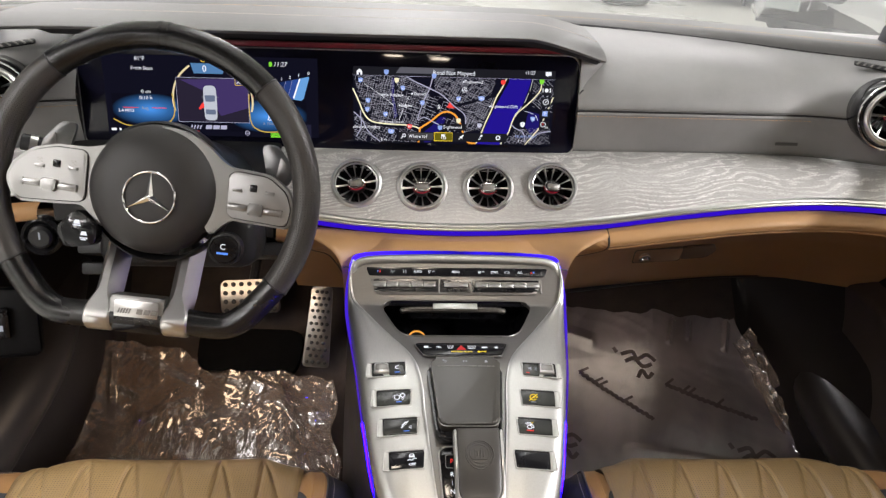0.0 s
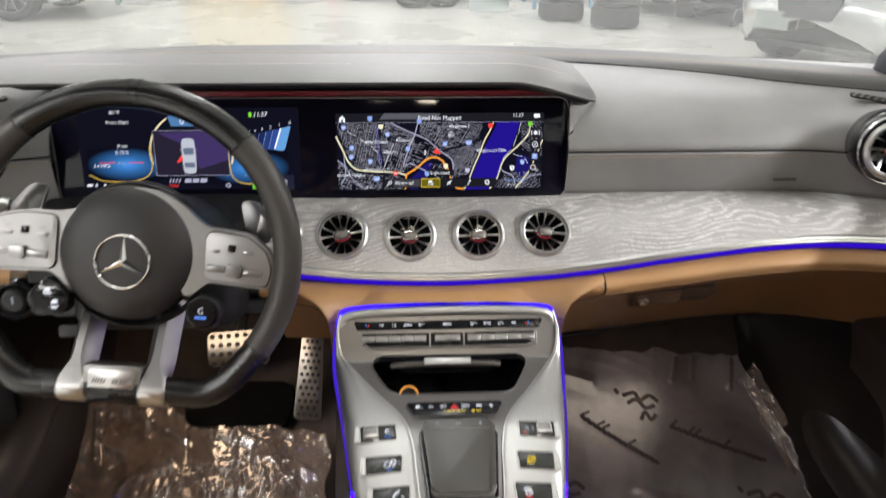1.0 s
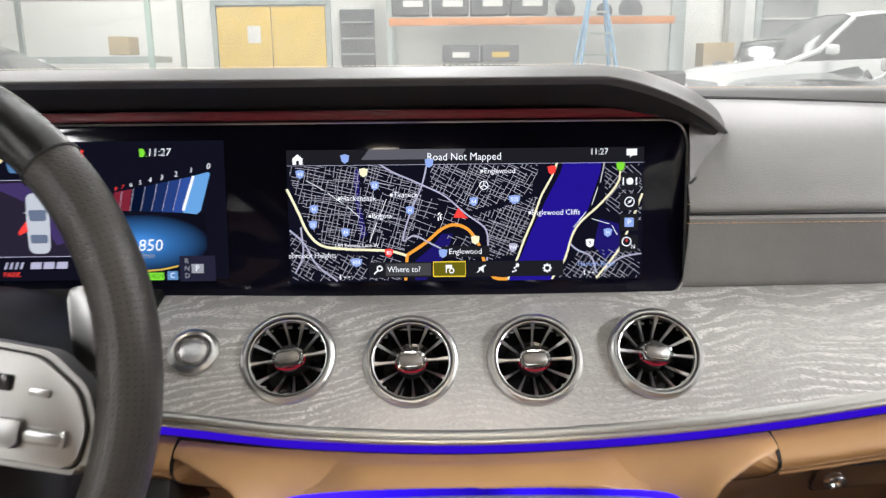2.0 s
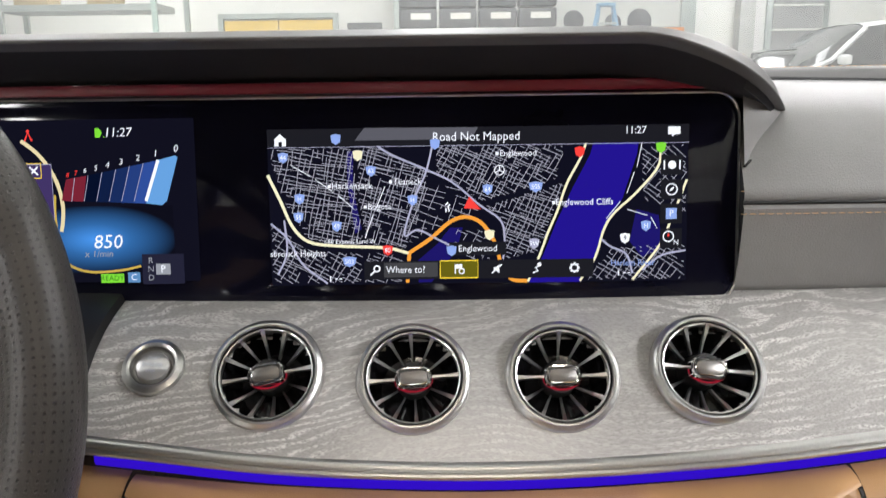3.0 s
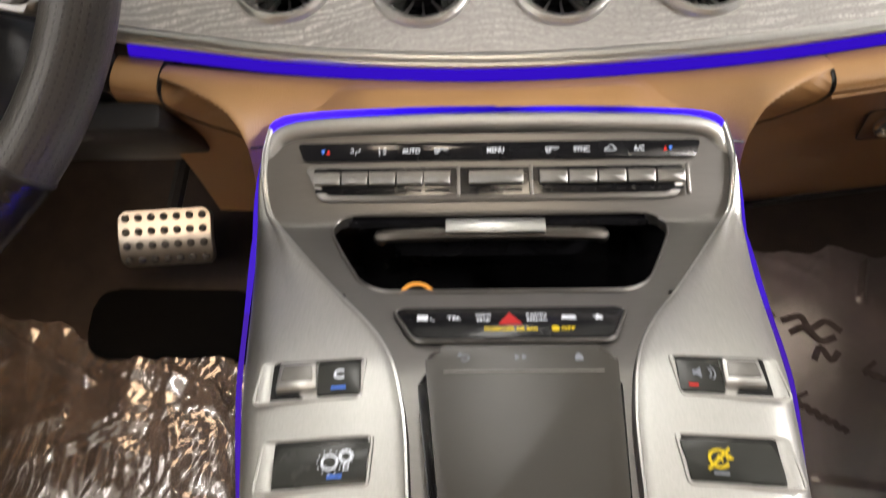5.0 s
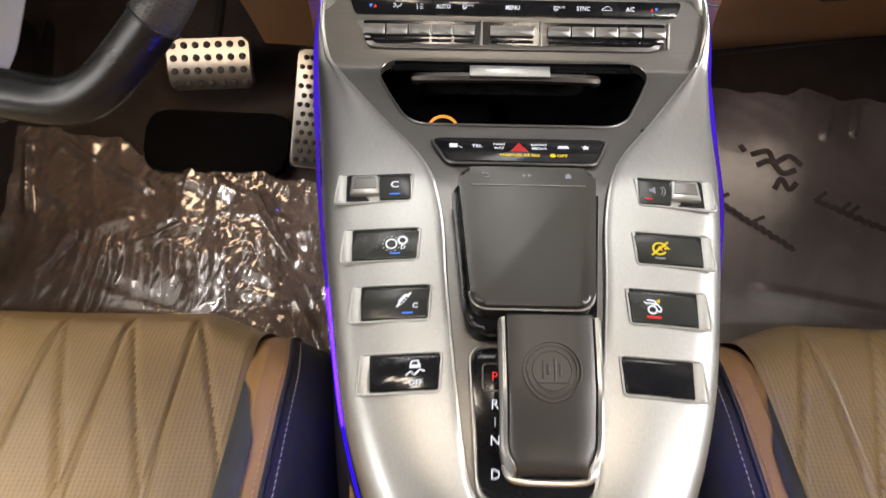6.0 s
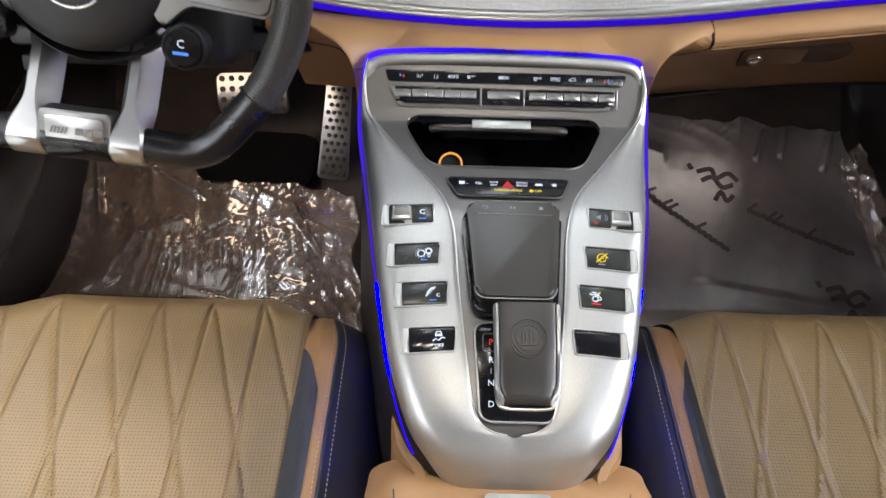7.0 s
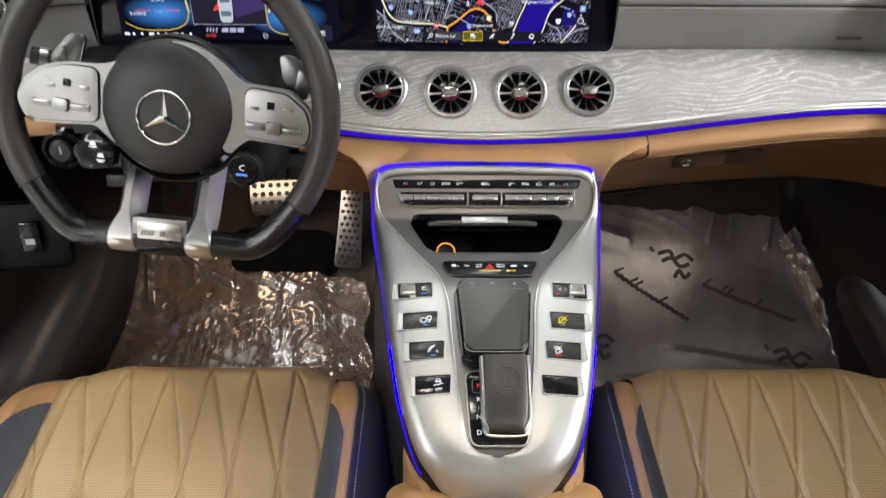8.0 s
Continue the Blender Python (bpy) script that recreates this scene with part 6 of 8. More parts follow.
            part("status_light", box((0.006, 0.0009, 0.0003), im @ pose(0, -0.0066, 0)), LIT_BLUE, sw)
        elif sx < 0 and r == 2:
            damper = [(-2.9, -3.6), (-1.0, -1.9), (-1.7, -1.2), (1.6, 2.2), (2.4, 1.6), (4.0, 3.6), (3.3, 4.2), (1.8, 3.0), (1.0, 3.6), (-2.6, -0.2), (-1.9, -1.0), (-3.6, -2.9)]
            icon([[(-2.6, -1.0), (-0.6, -2.2)], [(-1.6, 0.2), (0.5, -1.0)], [(-0.5, 1.4), (1.6, 0.2)], [(0.5, 2.6), (2.6, 1.5)]], [damper], 0, 0, LIT_WHITE, 0.6, "symbol", im @ pose(-0.001, 0.001, 0), 0.0012, sw)
            lettering("C", 0.0044, im @ pose(0.0055, -0.0024, 0), LIT_WHITE, sw, bold=0.03)
            part("status_light", box((0.006, 0.0009, 0.0003), im @ pose(0.001, -0.0066, 0)), LIT_BLUE, sw)
        elif sx < 0 and r == 3:
            icon([[(-4.4, -2.4), (-2.2, -0.6), (-0.4, -2.2), (1.6, -0.6)], [(0.2, -1.4), (2.2, 0.2), (4.4, -0.6)]], [[(-2.6, 1.0), (2.6, 1.0), (2.6, 2.6), (1.7, 4.8), (-1.7, 4.8), (-2.6, 2.6)]], 0, 0, LIT_WHITE, 0.9, "symbol", im @ pose(0, 0.0012, 0), 0.00115, sw)
            icon([], [[(-1.6, 2.7), (1.6, 2.7), (1.1, 4.0), (-1.1, 4.0)]], 0, 0, LIT_DARK, 0.9, "symbol", im @ pose(0, 0.0012, 0.0002), 0.00115, sw)
            lettering("OFF", 0.0042, im @ pose(0.0, -0.0058, 0), LIT_WHITE, sw, bold=0.03)
        elif sx > 0 and r == 1:
            icon([ring(3.2, 16, 0, 0, 20, 330), [(-4, -4), (4, 4)], [(3.4, 1.2), (4.6, 0.4), (2.2, 0.2)]], [], 0, 0, LIT_YELLOW, 1.0, "symbol", im, 0.0012, sw)
            lettering("A", 0.0042, im @ pose(0, 0, 0), LIT_YELLOW, sw, bold=0.04)
            part("status_light", box((0.006, 0.0009, 0.0003), im @ pose(0, -0.0064, 0)), LIT_DIM, sw)
        elif sx > 0 and r == 2:
            icon([ring(2.0, 12, -0.6, -1.4), [(-4.6, 2.4), (-3.4, 1.6), (-0.6, 1.8), (2.0, 1.0), (3.4, -0.6), (3.2, -2.0), (1.8, -2.2)], [(-3.2, 3.4), (0.2, 3.2), (2.0, 1.2)]], [], 0, 0, LIT_WHITE, 0.9, "symbol", im, 0.0012, sw)
            icon([], [[(1.0, 3.2), (3.0, 4.2), (2.6, 2.2)]], 0, 0, LIT_YELLOW, 0.9, "symbol", im, 0.0012, sw)
            part("status_light", box((0.008, 0.0012, 0.0003), im @ pose(0, -0.0062, 0)), LIT_RED, sw)

# leather end of the console and armrest
arm = thing("armrest", "brown leather armrest behind the silver console", "armrest", (0, 0.35, 0.32))
rows = []
for y in xs(-0.10, 0.60, 60):
    e = smooth01(y, 0.50, 0.60)
    w = 0.118 - 0.006 * e
    z = 0.590 - 0.004 * smooth01(y, 0.45, 0.56) - 0.012 * smooth01(y, 0.572, 0.60)
    row = [(-w - 0.012, y, 0.30), (-w - 0.006, y, z - 0.05)]
    for a in xs(180, 90, 8):
        row.append((-w + 0.03 + 0.036 * math.cos(radians(a)), y, z - 0.030 + 0.030 * math.sin(radians(a))))
    for a in xs(90, 0, 8):
        row.append((w - 0.03 + 0.036 * math.cos(radians(a)), y, z - 0.030 + 0.030 * math.sin(radians(a))))
    row += [(w + 0.006, y, z - 0.05), (w + 0.012, y, 0.30)]
    rows.append([Vector(p) for p in row])
part("cover", sheet(rows), BROWN, arm, "smooth brown leather")
part("release_plate", prism(rounded(rect(0.052, 0.011), 0.003), 0.0025, pose(0.004, 0.556, 0.5868), 0.0008), SATIN, arm, "slim silver release plate")
for sx in (-1, 1):
    part("seam_welt", tube(spline([(sx * 0.094, 0.566, 0.5842), (sx * 0.090, 0.550, 0.5855), (sx * 0.070, 0.534, 0.5862), (0, 0.530, 0.5864)], 10), 0.0008, 6), DARK_HIDE, arm)
    # leather cheek rising along the wing
    rows = []
    for y in xs(0.555, 0.76, 24):
        w = half(max(y, 0.585))
        z = lerp(y, [(0.555, 0.584), (0.58, 0.586), (0.62, 0.585), (0.68, 0.590), (0.76, 0.60)])
        t = 0.012 * smooth01(y, 0.655, 0.585) + 0.001
        rows.append([Vector(p) for p in ((sx * (w - 0.012), y, z - 0.012), (sx * (w + 0.001), y, z), (sx * (w + t * 0.7), y, z - 0.002), (sx * (w + t), y, z - 0.012), (sx * (w + t + 0.004), y, 0.48), (sx * (w + t + 0.006), y, 0.30))])
    part("side_cheek", sheet(rows), BROWN, arm, "brown leather side cheek")
WHITE_PAINT = surface("white_paint", (0.80, 0.81, 0.81), 0.25, 0.0, 0.03, 2.0, coat=0.8)

# ---- steering wheel ----
WC = Vector((-0.364, 0.860, 0.881))
TIP = radians(20)
WN = Vector((0, -math.cos(TIP), math.sin(TIP)))
WM = basis(WC, (1, 0, 0), WN) @ pose(0, 0, 0, 0, 0, -5.5)
wheel = thing("steering_wheel", "flat-bottomed black leather steering wheel with silver spokes", "steering wheel", tuple(WC))
FLAT = -0.1475
HM = WM @ pose(0.0055, 0, 0.013)


def rim_point(a):
    """The middle of the rim at angle a (degrees), flattened below."""
    x, y = 0.1775 * math.cos(radians(a)), 0.1775 * math.sin(radians(a))
    k = smooth01(-y, 0.110, 0.1775)
    return Vector((x * (1 + 0.03 * k), y + (FLAT - y) * k * (1.0 if y < FLAT else 0.55) if y < -0.11 else y, 0))


def rim_piece(a0, a1, n, name, material, label, fat=1.0):
    rows = []
    for a in xs(a0, a1, n):
        p = rim_point(a)
        d = (rim_point(a + 1) - rim_point(a - 1)).normalized()
        out = Vector((d.y, -d.x, 0))
        rx, rz = 0.0158 * fat, 0.0165 * fat
        rows.append([WM @ (p + out * rx * math.cos(b) + Vector((0, 0, rz * math.sin(b)))) for b in (2 * math.pi * j / 16 for j in range(16))])
    ob = part(name, sheet(rows, True, True), material, wheel, label)
    me = ob.data
    lay = me.uv_layers.new(name="skin")
    step = 0.1775 * radians(a1 - a0) / n
    for f in me.polygons:
        ids = [me.loops[i].vertex_index % 16 for i in f.loop_indices]
        for i, c in zip(f.loop_indices, ids):
            if c == 0 and 15 in ids:
                c = 16
            lay.data[i].uv = (c * 0.1020 / 16, me.loops[i].vertex_index // 16 * step)
    return ob


rim_piece(48, 132, 26, "rim_top", RIM_HIDE, "smooth black leather rim")
rim_piece(-32, 48, 26, "rim_side", RIM_HOLES, "perforated black leather rim", 1.02)
rim_piece(132, 212, 26, "rim_side", RIM_HOLES, "perforated black leather rim", 1.02)
rim_piece(212, 328, 40, "rim_bottom", RIM_HIDE, "smooth black leather rim")
for a in (48, 132, -32, 212):
    p = rim_point(a)
    d = (rim_point(a + 1) - rim_point(a - 1)).normalized()
    out = Vector((d.y, -d.x, 0))
    part("rim_seam", tube([WM @ (p + out * 0.0160 * math.cos(b) + Vector((0, 0, 0.0167 * math.sin(b)))) for b in (2 * math.pi * j / 20 for j in range(20))], 0.0011, 6, True), PLASTIC, wheel)
for a in (88.6, 91.4):
    rim_piece(a - 0.75, a + 0.75, 3, "centre_mark", RIM_HIDE, "raised centre band", 1.06)
# hub
part("hub", lathe([(0.0, 0.0125), (0.028, 0.0120), (0.050, 0.0095), (0.064, 0.0035), (0.0735, -0.006), (0.0770, -0.015), (0.0770, -0.045), (0.05, -0.06)], 56, HM @ pose(-0.0025, 0.0030, 0) @ Matrix.Diagonal((0.972, 0.972, 1, 1))), surface("hub_black", (0.020, 0.0187, 0.0178), 0.52, 0.0, 0.1, 20.0, 0.25, 900.0), wheel, "matt black airbag cover")
part("hub_collar", lathe([(0.0772, -0.030), (0.0800, -0.020), (0.0825, -0.024), (0.0835, -0.040), (0.078, -0.06)], 56, HM), PLASTIC, wheel, "black collar")
part("emblem_ring", tube([HM @ Vector((0.0287 * math.cos(a), 0.0287 * math.sin(a) - 0.0050, 0.0135)) for a in (2 * math.pi * i / 48 for i in range(48))], 0.0013, 8, True), CHROME, wheel, "chrome ring emblem")
bm = bmesh.new()
for k in range(3):
    a = radians(90 + 120 * k)
    d, s = Vector((math.cos(a), math.sin(a), 0)), Vector((-math.sin(a), math.cos(a), 0))
    v = [bm.verts.new(HM @ (q + Vector((0, -0.0050, 0.0020)))) for q in (s * 0.0040 + Vector((0, 0, 0.0105)), d * 0.0278 + Vector((0, 0, 0.0112)), -s * 0.0040 + Vector((0, 0, 0.0105)), Vector((0, 0, 0.0140)) - d * 0.002)]
    bm.faces.new((v[0], v[1], v[3]))
    bm.faces.new((v[1], v[2], v[3]))
part("emblem_bars", bm, CHROME, wheel, "three plain chrome bars", smooth=False)
# spoke pads with keys
LEG = surface("spoke_silver", (0.26, 0.257, 0.25), 0.42, 1.0, 0.03, 30.0, rough_vary=0.02)
LEGS = surface("leg_silver", (0.50, 0.495, 0.485), 0.33, 1.0, 0.03, 30.0, rough_vary=0.02)
PADM = surface("pad_silver", (0.31, 0.306, 0.300), 0.44, 1.0, 0.04, 30.0, rough_vary=0.04)
KEYM = surface("pad_key_silver", (0.27, 0.267, 0.262), 0.33, 1.0, 0.04, 30.0, rough_vary=0.04)
SPOKE = {-1: [(-0.028, 0.064), (-0.050, 0.0485), (-0.072, 0.0432), (-0.106, 0.0430), (-0.133, 0.0368), (-0.1535, 0.0205), (-0.1612, 0.0030), (-0.1590, -0.0095), (-0.1490, -0.0258), (-0.110, -0.0248), (-0.076, -0.0228), (-0.066, -0.032), (-0.052, -0.048)],
         1: [(0.004, 0.0765), (0.030, 0.0748), (0.047, 0.0684), (0.066, 0.0560), (0.080, 0.0436), (0.090, 0.0382), (0.104, 0.0376), (0.136, 0.0345), (0.1575, 0.0180), (0.1648, -0.0030), (0.1610, -0.0268), (0.125, -0.0245), (0.0930, -0.0226), (0.083, -0.031), (0.070, -0.044)]}
PADS = {-1: [(-0.0715, 0.0345), (-0.0770, 0.0388), (-0.1064, 0.0394), (-0.1304, 0.0334), (-0.1490, 0.0180), (-0.1568, 0.0030), (-0.1555, -0.0074), (-0.1462, -0.0218), (-0.110, -0.0210), (-0.0771, -0.0194), (-0.0718, -0.0150)],
        1: [(0.0884, 0.0290), (0.0940, 0.0336), (0.1040, 0.0338), (0.1333, 0.0308), (0.1540, 0.0155), (0.1608, -0.0030), (0.1572, -0.0232), (0.1250, -0.0208), (0.0935, -0.0188), (0.0888, -0.0138)]}
MIDS = {-1: (-0.1110, -0.0038, -0.1042, 0.0208), 1: (0.1212, -0.0072, 0.1172, 0.0172)}
for sx in (-1, 1):
    wing = SPOKE[sx] if sx < 0 else SPOKE[sx][::-1]
    poly = PADS[sx][::-1] if sx > 0 else PADS[sx]
    part("spoke", prism(rounded(wing, 0.006), 0.017, WM @ pose(0, 0, -0.010), 0.0034, 3), LEG, wheel, "bright silver spoke frame")
    part("pad_seam", tube([WM @ Vector((x, y, 0.0072)) for x, y in rounded(poly, 0.006)], 0.0011, 6, True), PLASTIC, wheel, "dark seam")
    pad = part("spoke_pad", prism(rounded(poly, 0.006), 0.005, WM @ pose(0, 0, 0.0056), 0.0016, 3), PADM, wheel, "satin silver key pad")
    mx, my, kx, ky = MIDS[sx]
    tilt = -3.0
    km = WM @ pose(mx, my, 0.0104, 0, 0, tilt)
    part("roller_slot", prism(rounded(rect(0.061, 0.0086), 0.003), 0.0008, km, 0.0003), SATIN_DARK, pad, "slotted roller track")
    part("roller", prism(rounded(rect(0.0165, 0.0140), 0.0025), 0.0050, km @ pose(0, 0, 0.0004), 0.0018, 3), KEYM, pad, "silver roller")
    for dx in (-0.0195, 0.0195):
        part("rocker_key", prism(rounded(rect(0.0200, 0.0050), 0.0018), 0.0026, km @ pose(dx, 0, 0.0004), 0.0009), KEYM, pad)
        part("end_cap", prism(rounded(rect(0.0028, 0.0082), 0.001), 0.0022, km @ pose(dx * 1.52, 0, 0.0004), 0.0006), KEYM, pad)
    part("touch_key", prism(rounded(rect(0.0082, 0.0082), 0.0012), 0.0012, WM @ pose(kx, ky, 0.0104, 0, 0, tilt), 0.0003), GLOSS, pad, "small black touch key")
    for dx in (-0.0185, 0.0185):
        part("small_key", prism(rounded(rect(0.0110, 0.0040), 0.0014), 0.0014, WM @ pose(kx + dx, ky - 0.0040, 0.0104, 0, 0, tilt), 0.0006), KEYM, pad)
        sym = WM @ pose(kx + dx, ky + 0.0022, 0.0106, 0, 0, tilt)
        if sx < 0:
            icon([[(-3.4, 1.6), (-1.0, 2.4)], [(-2.4, -0.4), (0.6, 1.0)], [(0.4, 2.6), (2.6, 1.2)], [(0.2, -0.8), (2.8, -1.6)]], [], 0, 0, SATIN_DARK, 0.9, "key_symbol", sym, 0.0011, pad)
            icon([[(-2.4, -8.6), (-0.4, -7.8)], [(0.8, -8.8), (2.6, -7.6)]], [], 0, 0, SATIN_DARK, 0.9, "key_symbol", sym, 0.0011, pad)
    # lower leg: a narrow ridge between two sloping walls, which widens to a clamp over the rim
    rows = []
    for q in spline([(0, -0.046, -0.034), (0, -0.080, -0.016), (0, -0.110, -0.001), (0, -0.132, 0.0115), (0, -0.1470, 0.0185), (0, -0.158, 0.0150), (0, -0.1660, 0.0050), (0, -0.1670, -0.006)], 4):
        k = smooth01(-q.y, 0.112, 0.142)
        wrap = smooth01(-q.y, 0.1475, 0.166)
        n = Vector((0, 0.40 - 1.1 * wrap, 1 - 0.75 * wrap)).normalized()
        ridge = [(-0.0160, -0.0240), (-0.0062, -0.0030), (-0.0040, 0.0), (0.0040, 0.0), (0.0062, -0.0030), (0.0160, -0.0240)]
        clamp = [(-0.0150, -0.0160), (-0.0150, -0.0020), (-0.0128, 0.0), (0.0128, 0.0), (0.0150, -0.0020), (0.0150, -0.0160)]
        x = -0.0030 * sx + 0.0430 + 0.0010 * k
        rows.append([WM @ (Vector((sx * x + a0 * (1 - k) + a1 * k, q.y, q.z)) + n * (b0 * (1 - k) + b1 * k)) for (a0, b0), (a1, b1) in zip(ridge, clamp)])
    part("lower_leg", sheet(rows, True, True), LEGS, wheel, "silver lower spoke leg")
part("lower_plate", prism(rounded([(-0.0325, -0.151), (0.0275, -0.151), (0.0285, -0.121), (-0.0335, -0.121)], 0.004), 0.020, WM @ pose(0, 0, -0.005), 0.003), LEG, wheel, "silver lower plate")
part("plate_inset", prism(rounded([(-0.0270, -0.1495), (0.0220, -0.1495), (0.0228, -0.1265), (-0.0278, -0.1265)], 0.004), 0.0016, WM @ pose(0, 0, 0.0145), 0.0006), LEGS, wheel, "brushed inset plate")
for i in range(5):
    part("brand_bar", prism([(a - 0.0215 + i * 0.0030, b) for a, b in ((0, -0.003), (0.0018, -0.003), (0.004, 0.003), (0.0022, 0.003))], 0.0006, WM @ pose(-0.002, -0.1385, 0.0162)), SATIN_DARK, wheel, smooth=False)
for i in range(3):
    part("brand_bar", prism([(a + 0.000 + i * 0.0082, b) for a, b in ((0, -0.003), (0.0066, -0.003), (0.0076, 0.003), (0.0012, 0.003))], 0.0006, WM @ pose(-0.002, -0.1385, 0.0162)), SATIN_DARK, wheel, smooth=False)
part("plate_foot", box((0.056, 0.016, 0.013), WM @ pose(-0.0025, -0.1565, 0.0075, 20), 0.004), GLOSS, wheel)
# control pods below the spokes
pod = part("mode_dial", lathe([(0.0, 0.0125), (0.0145, 0.012), (0.0170, 0.009), (0.0180, -0.012), (0.013, -0.02)], 32, HM @ pose(0.0855, -0.056, -0.006)), GLOSS, wheel, "round black mode dial")
part("dial_ring", lathe([(0.0170, 0.0085), (0.0188, 0.0070), (0.0196, -0.008)], 32, HM @ pose(0.0855, -0.056, -0.006)), PLASTIC, pod)
lettering("C", 0.0095, HM @ pose(0.0845, -0.053, 0.0072), LIT_WHITE, pod)
part("dial_light", box((0.013, 0.0024, 0.0004), HM @ pose(0.0845, -0.0605, 0.0070)), LIT_BLUE, pod)
pod = part("key_pod", prism(rounded([(-0.1060, -0.0440), (-0.0880, -0.0245), (-0.0640, -0.0420), (-0.0640, -0.0640), (-0.0960, -0.0700)], 0.006), 0.018, HM @ pose(0.005, -0.0025, -0.015), 0.003), GLOSS, wheel, "black key pod with lit symbols")
icon([[(-3, -1), (3, -1)]], [[(-2.5, 0), (2.5, 0), (1.6, 3), (-1.6, 3)]], 0, 0, LIT_WHITE, 0.9, "symbol", HM @ pose(-0.0810, -0.0445, 0.0034), 0.0015, pod)
icon([[(-3, -2), (3, -2)], [(-2, -3.2), (2, -3.2)]], [[(-2.5, 0), (2.5, 0), (1.6, 3), (-1.6, 3)]], 0, 0, LIT_WHITE, 0.9, "symbol", HM @ pose(-0.0725, -0.0570, 0.0034), 0.0015, pod)
part("pod_cap", prism(rounded([(-0.1120, -0.0490), (-0.1000, -0.0370), (-0.0900, -0.0600), (-0.0980, -0.0730)], 0.005), 0.012, HM @ pose(0.005, -0.0025, -0.014), 0.003), PLASTIC, pod)
# paddles behind the rim
for sx in (-1, 1):
    part("shift_paddle", prism(rounded([(sx * 0.122, 0.022), (sx * 0.146, 0.020), (sx * 0.154, 0.042), (sx * 0.130, 0.071), (sx * 0.110, 0.070)][::sx], 0.008), 0.006, WM @ pose(0, 0, -0.058), 0.002), brushed("paddle_metal", (0.20, 0.20, 0.197), 0.36), wheel, "silver shift paddle")
    part("paddle_face", prism(rounded([(sx * 0.131, 0.030), (sx * 0.143, 0.028), (sx * 0.149, 0.042), (sx * 0.135, 0.058)][::sx], 0.005), 0.0016, WM @ pose(0, 0, -0.0522), 0.0006), SATIN_DARK, wheel, "dark paddle inset")
col = thing("steering_column", "black steering column shroud with stalks", "steering column", (-0.367, 0.98, 0.80))
part("shroud", lathe([(0.060, -0.05), (0.070, -0.075), (0.078, -0.12), (0.082, -0.20)], 32, WM @ Matrix.Diagonal((1.15, 0.85, 1, 1))), PLASTIC, col, "black plastic shroud")
part("stalk", tube([WM @ Vector(p) for p in ((-0.06, 0.02, -0.09), (-0.14, 0.035, -0.085), (-0.185, 0.040, -0.075))], [0.008, 0.0085, 0.0105], 10), PLASTIC, col, "black stalk")
part("stalk_ring", tube([WM @ Vector(p) for p in ((-0.168, 0.0385, -0.080), (-0.176, 0.0392, -0.077))], 0.0112, 12), SILVER, col)
part("stalk", tube([WM @ Vector(p) for p in ((0.06, 0.01, -0.09), (0.10, 0.015, -0.085), (0.125, 0.015, -0.08))], [0.008, 0.0095, 0.0100], 10), PLASTIC, col, "black stalk")
rows = []
for x in [-0.2475, -0.2485, -0.2520] + xs(-0.262, -0.54, 20):
    lift = 0.010 * smooth01(-x, 0.2470, 0.2530) - 0.004
    rows.append([veneer_point(x, v) + Vector((0, -0.63, 0.77)) * lift for v in xs(-0.02, 1.0, 16)] + [Vector((x, line_y(x) - 0.006 - lift, line_z(x) - 0.004)), Vector((x, line_y(x) - 0.010 - lift, line_z(x) - 0.030)), Vector((x, line_y(x) + 0.02, line_z(x) - 0.060)), Vector((x, line_y(x) + 0.10, line_z(x) - 0.085))])
part("column_surround", sheet(rows), PLASTIC, col, "black surround behind the wheel")
part("lower_shroud", box((0.20, 0.13, 0.075), pose(-0.362, 0.975, 0.775, -18), 0.022, 3), PLASTIC, col, "black lower shroud")
part("knee_cover", box((0.30, 0.16, 0.02), pose(-0.367, 1.05, 0.715, -28), 0.006), PLASTIC, col)
sw = thing("light_switch", "black round headlight switch on the knee panel", "switch", (-0.60, 0.99, 0.76))
lm = basis((-0.558, 0.978, 0.768), (1, 0, 0), (0.1, -1, 0.15))
part("bezel", lathe([(0.017, 0.0), (0.022, 0.004), (0.0265, 0.001), (0.027, -0.012)], 32, lm), GLOSS, sw, "gloss black bezel")
part("knob", lathe([(0.0, 0.010), (0.012, 0.010), (0.0155, 0.007), (0.0165, 0.0)], 28, lm), PLASTIC, sw, "black knob")
part("mark", box((0.002, 0.010, 0.0006), lm @ pose(0, 0.003, 0.0104)), LIT_DIM, sw)
rel = thing("bonnet_release", "small black release lever under the knee panel", "lever", (-0.50, 1.02, 0.70))
part("lever", box((0.04, 0.012, 0.018), pose(-0.50, 0.995, 0.712, -20), 0.004), PLASTIC, rel)

# ---- footwells ----
floor_rows = []
for x in xs(-0.72, 0.72, 36):
    row = []
    for y in xs(-0.2, 1.62, 60):
        z = 0.275 + 0.60 * max(0.0, y - 1.045) if y < 1.42 else 0.275 + 0.60 * 0.375 + 1.6 * (y - 1.42)
        z += 0.010 * smooth01(1.045 - abs(y - 1.045), 0.95, 1.045)
        row.append(Vector((x, y, z)))
    floor_rows.append(row)
carpet = part("floor", sheet(floor_rows), CARPET, None, "dark brown cabin carpet")
tagged(carpet, "dark brown carpet in the footwells", "floor", kind="structure")


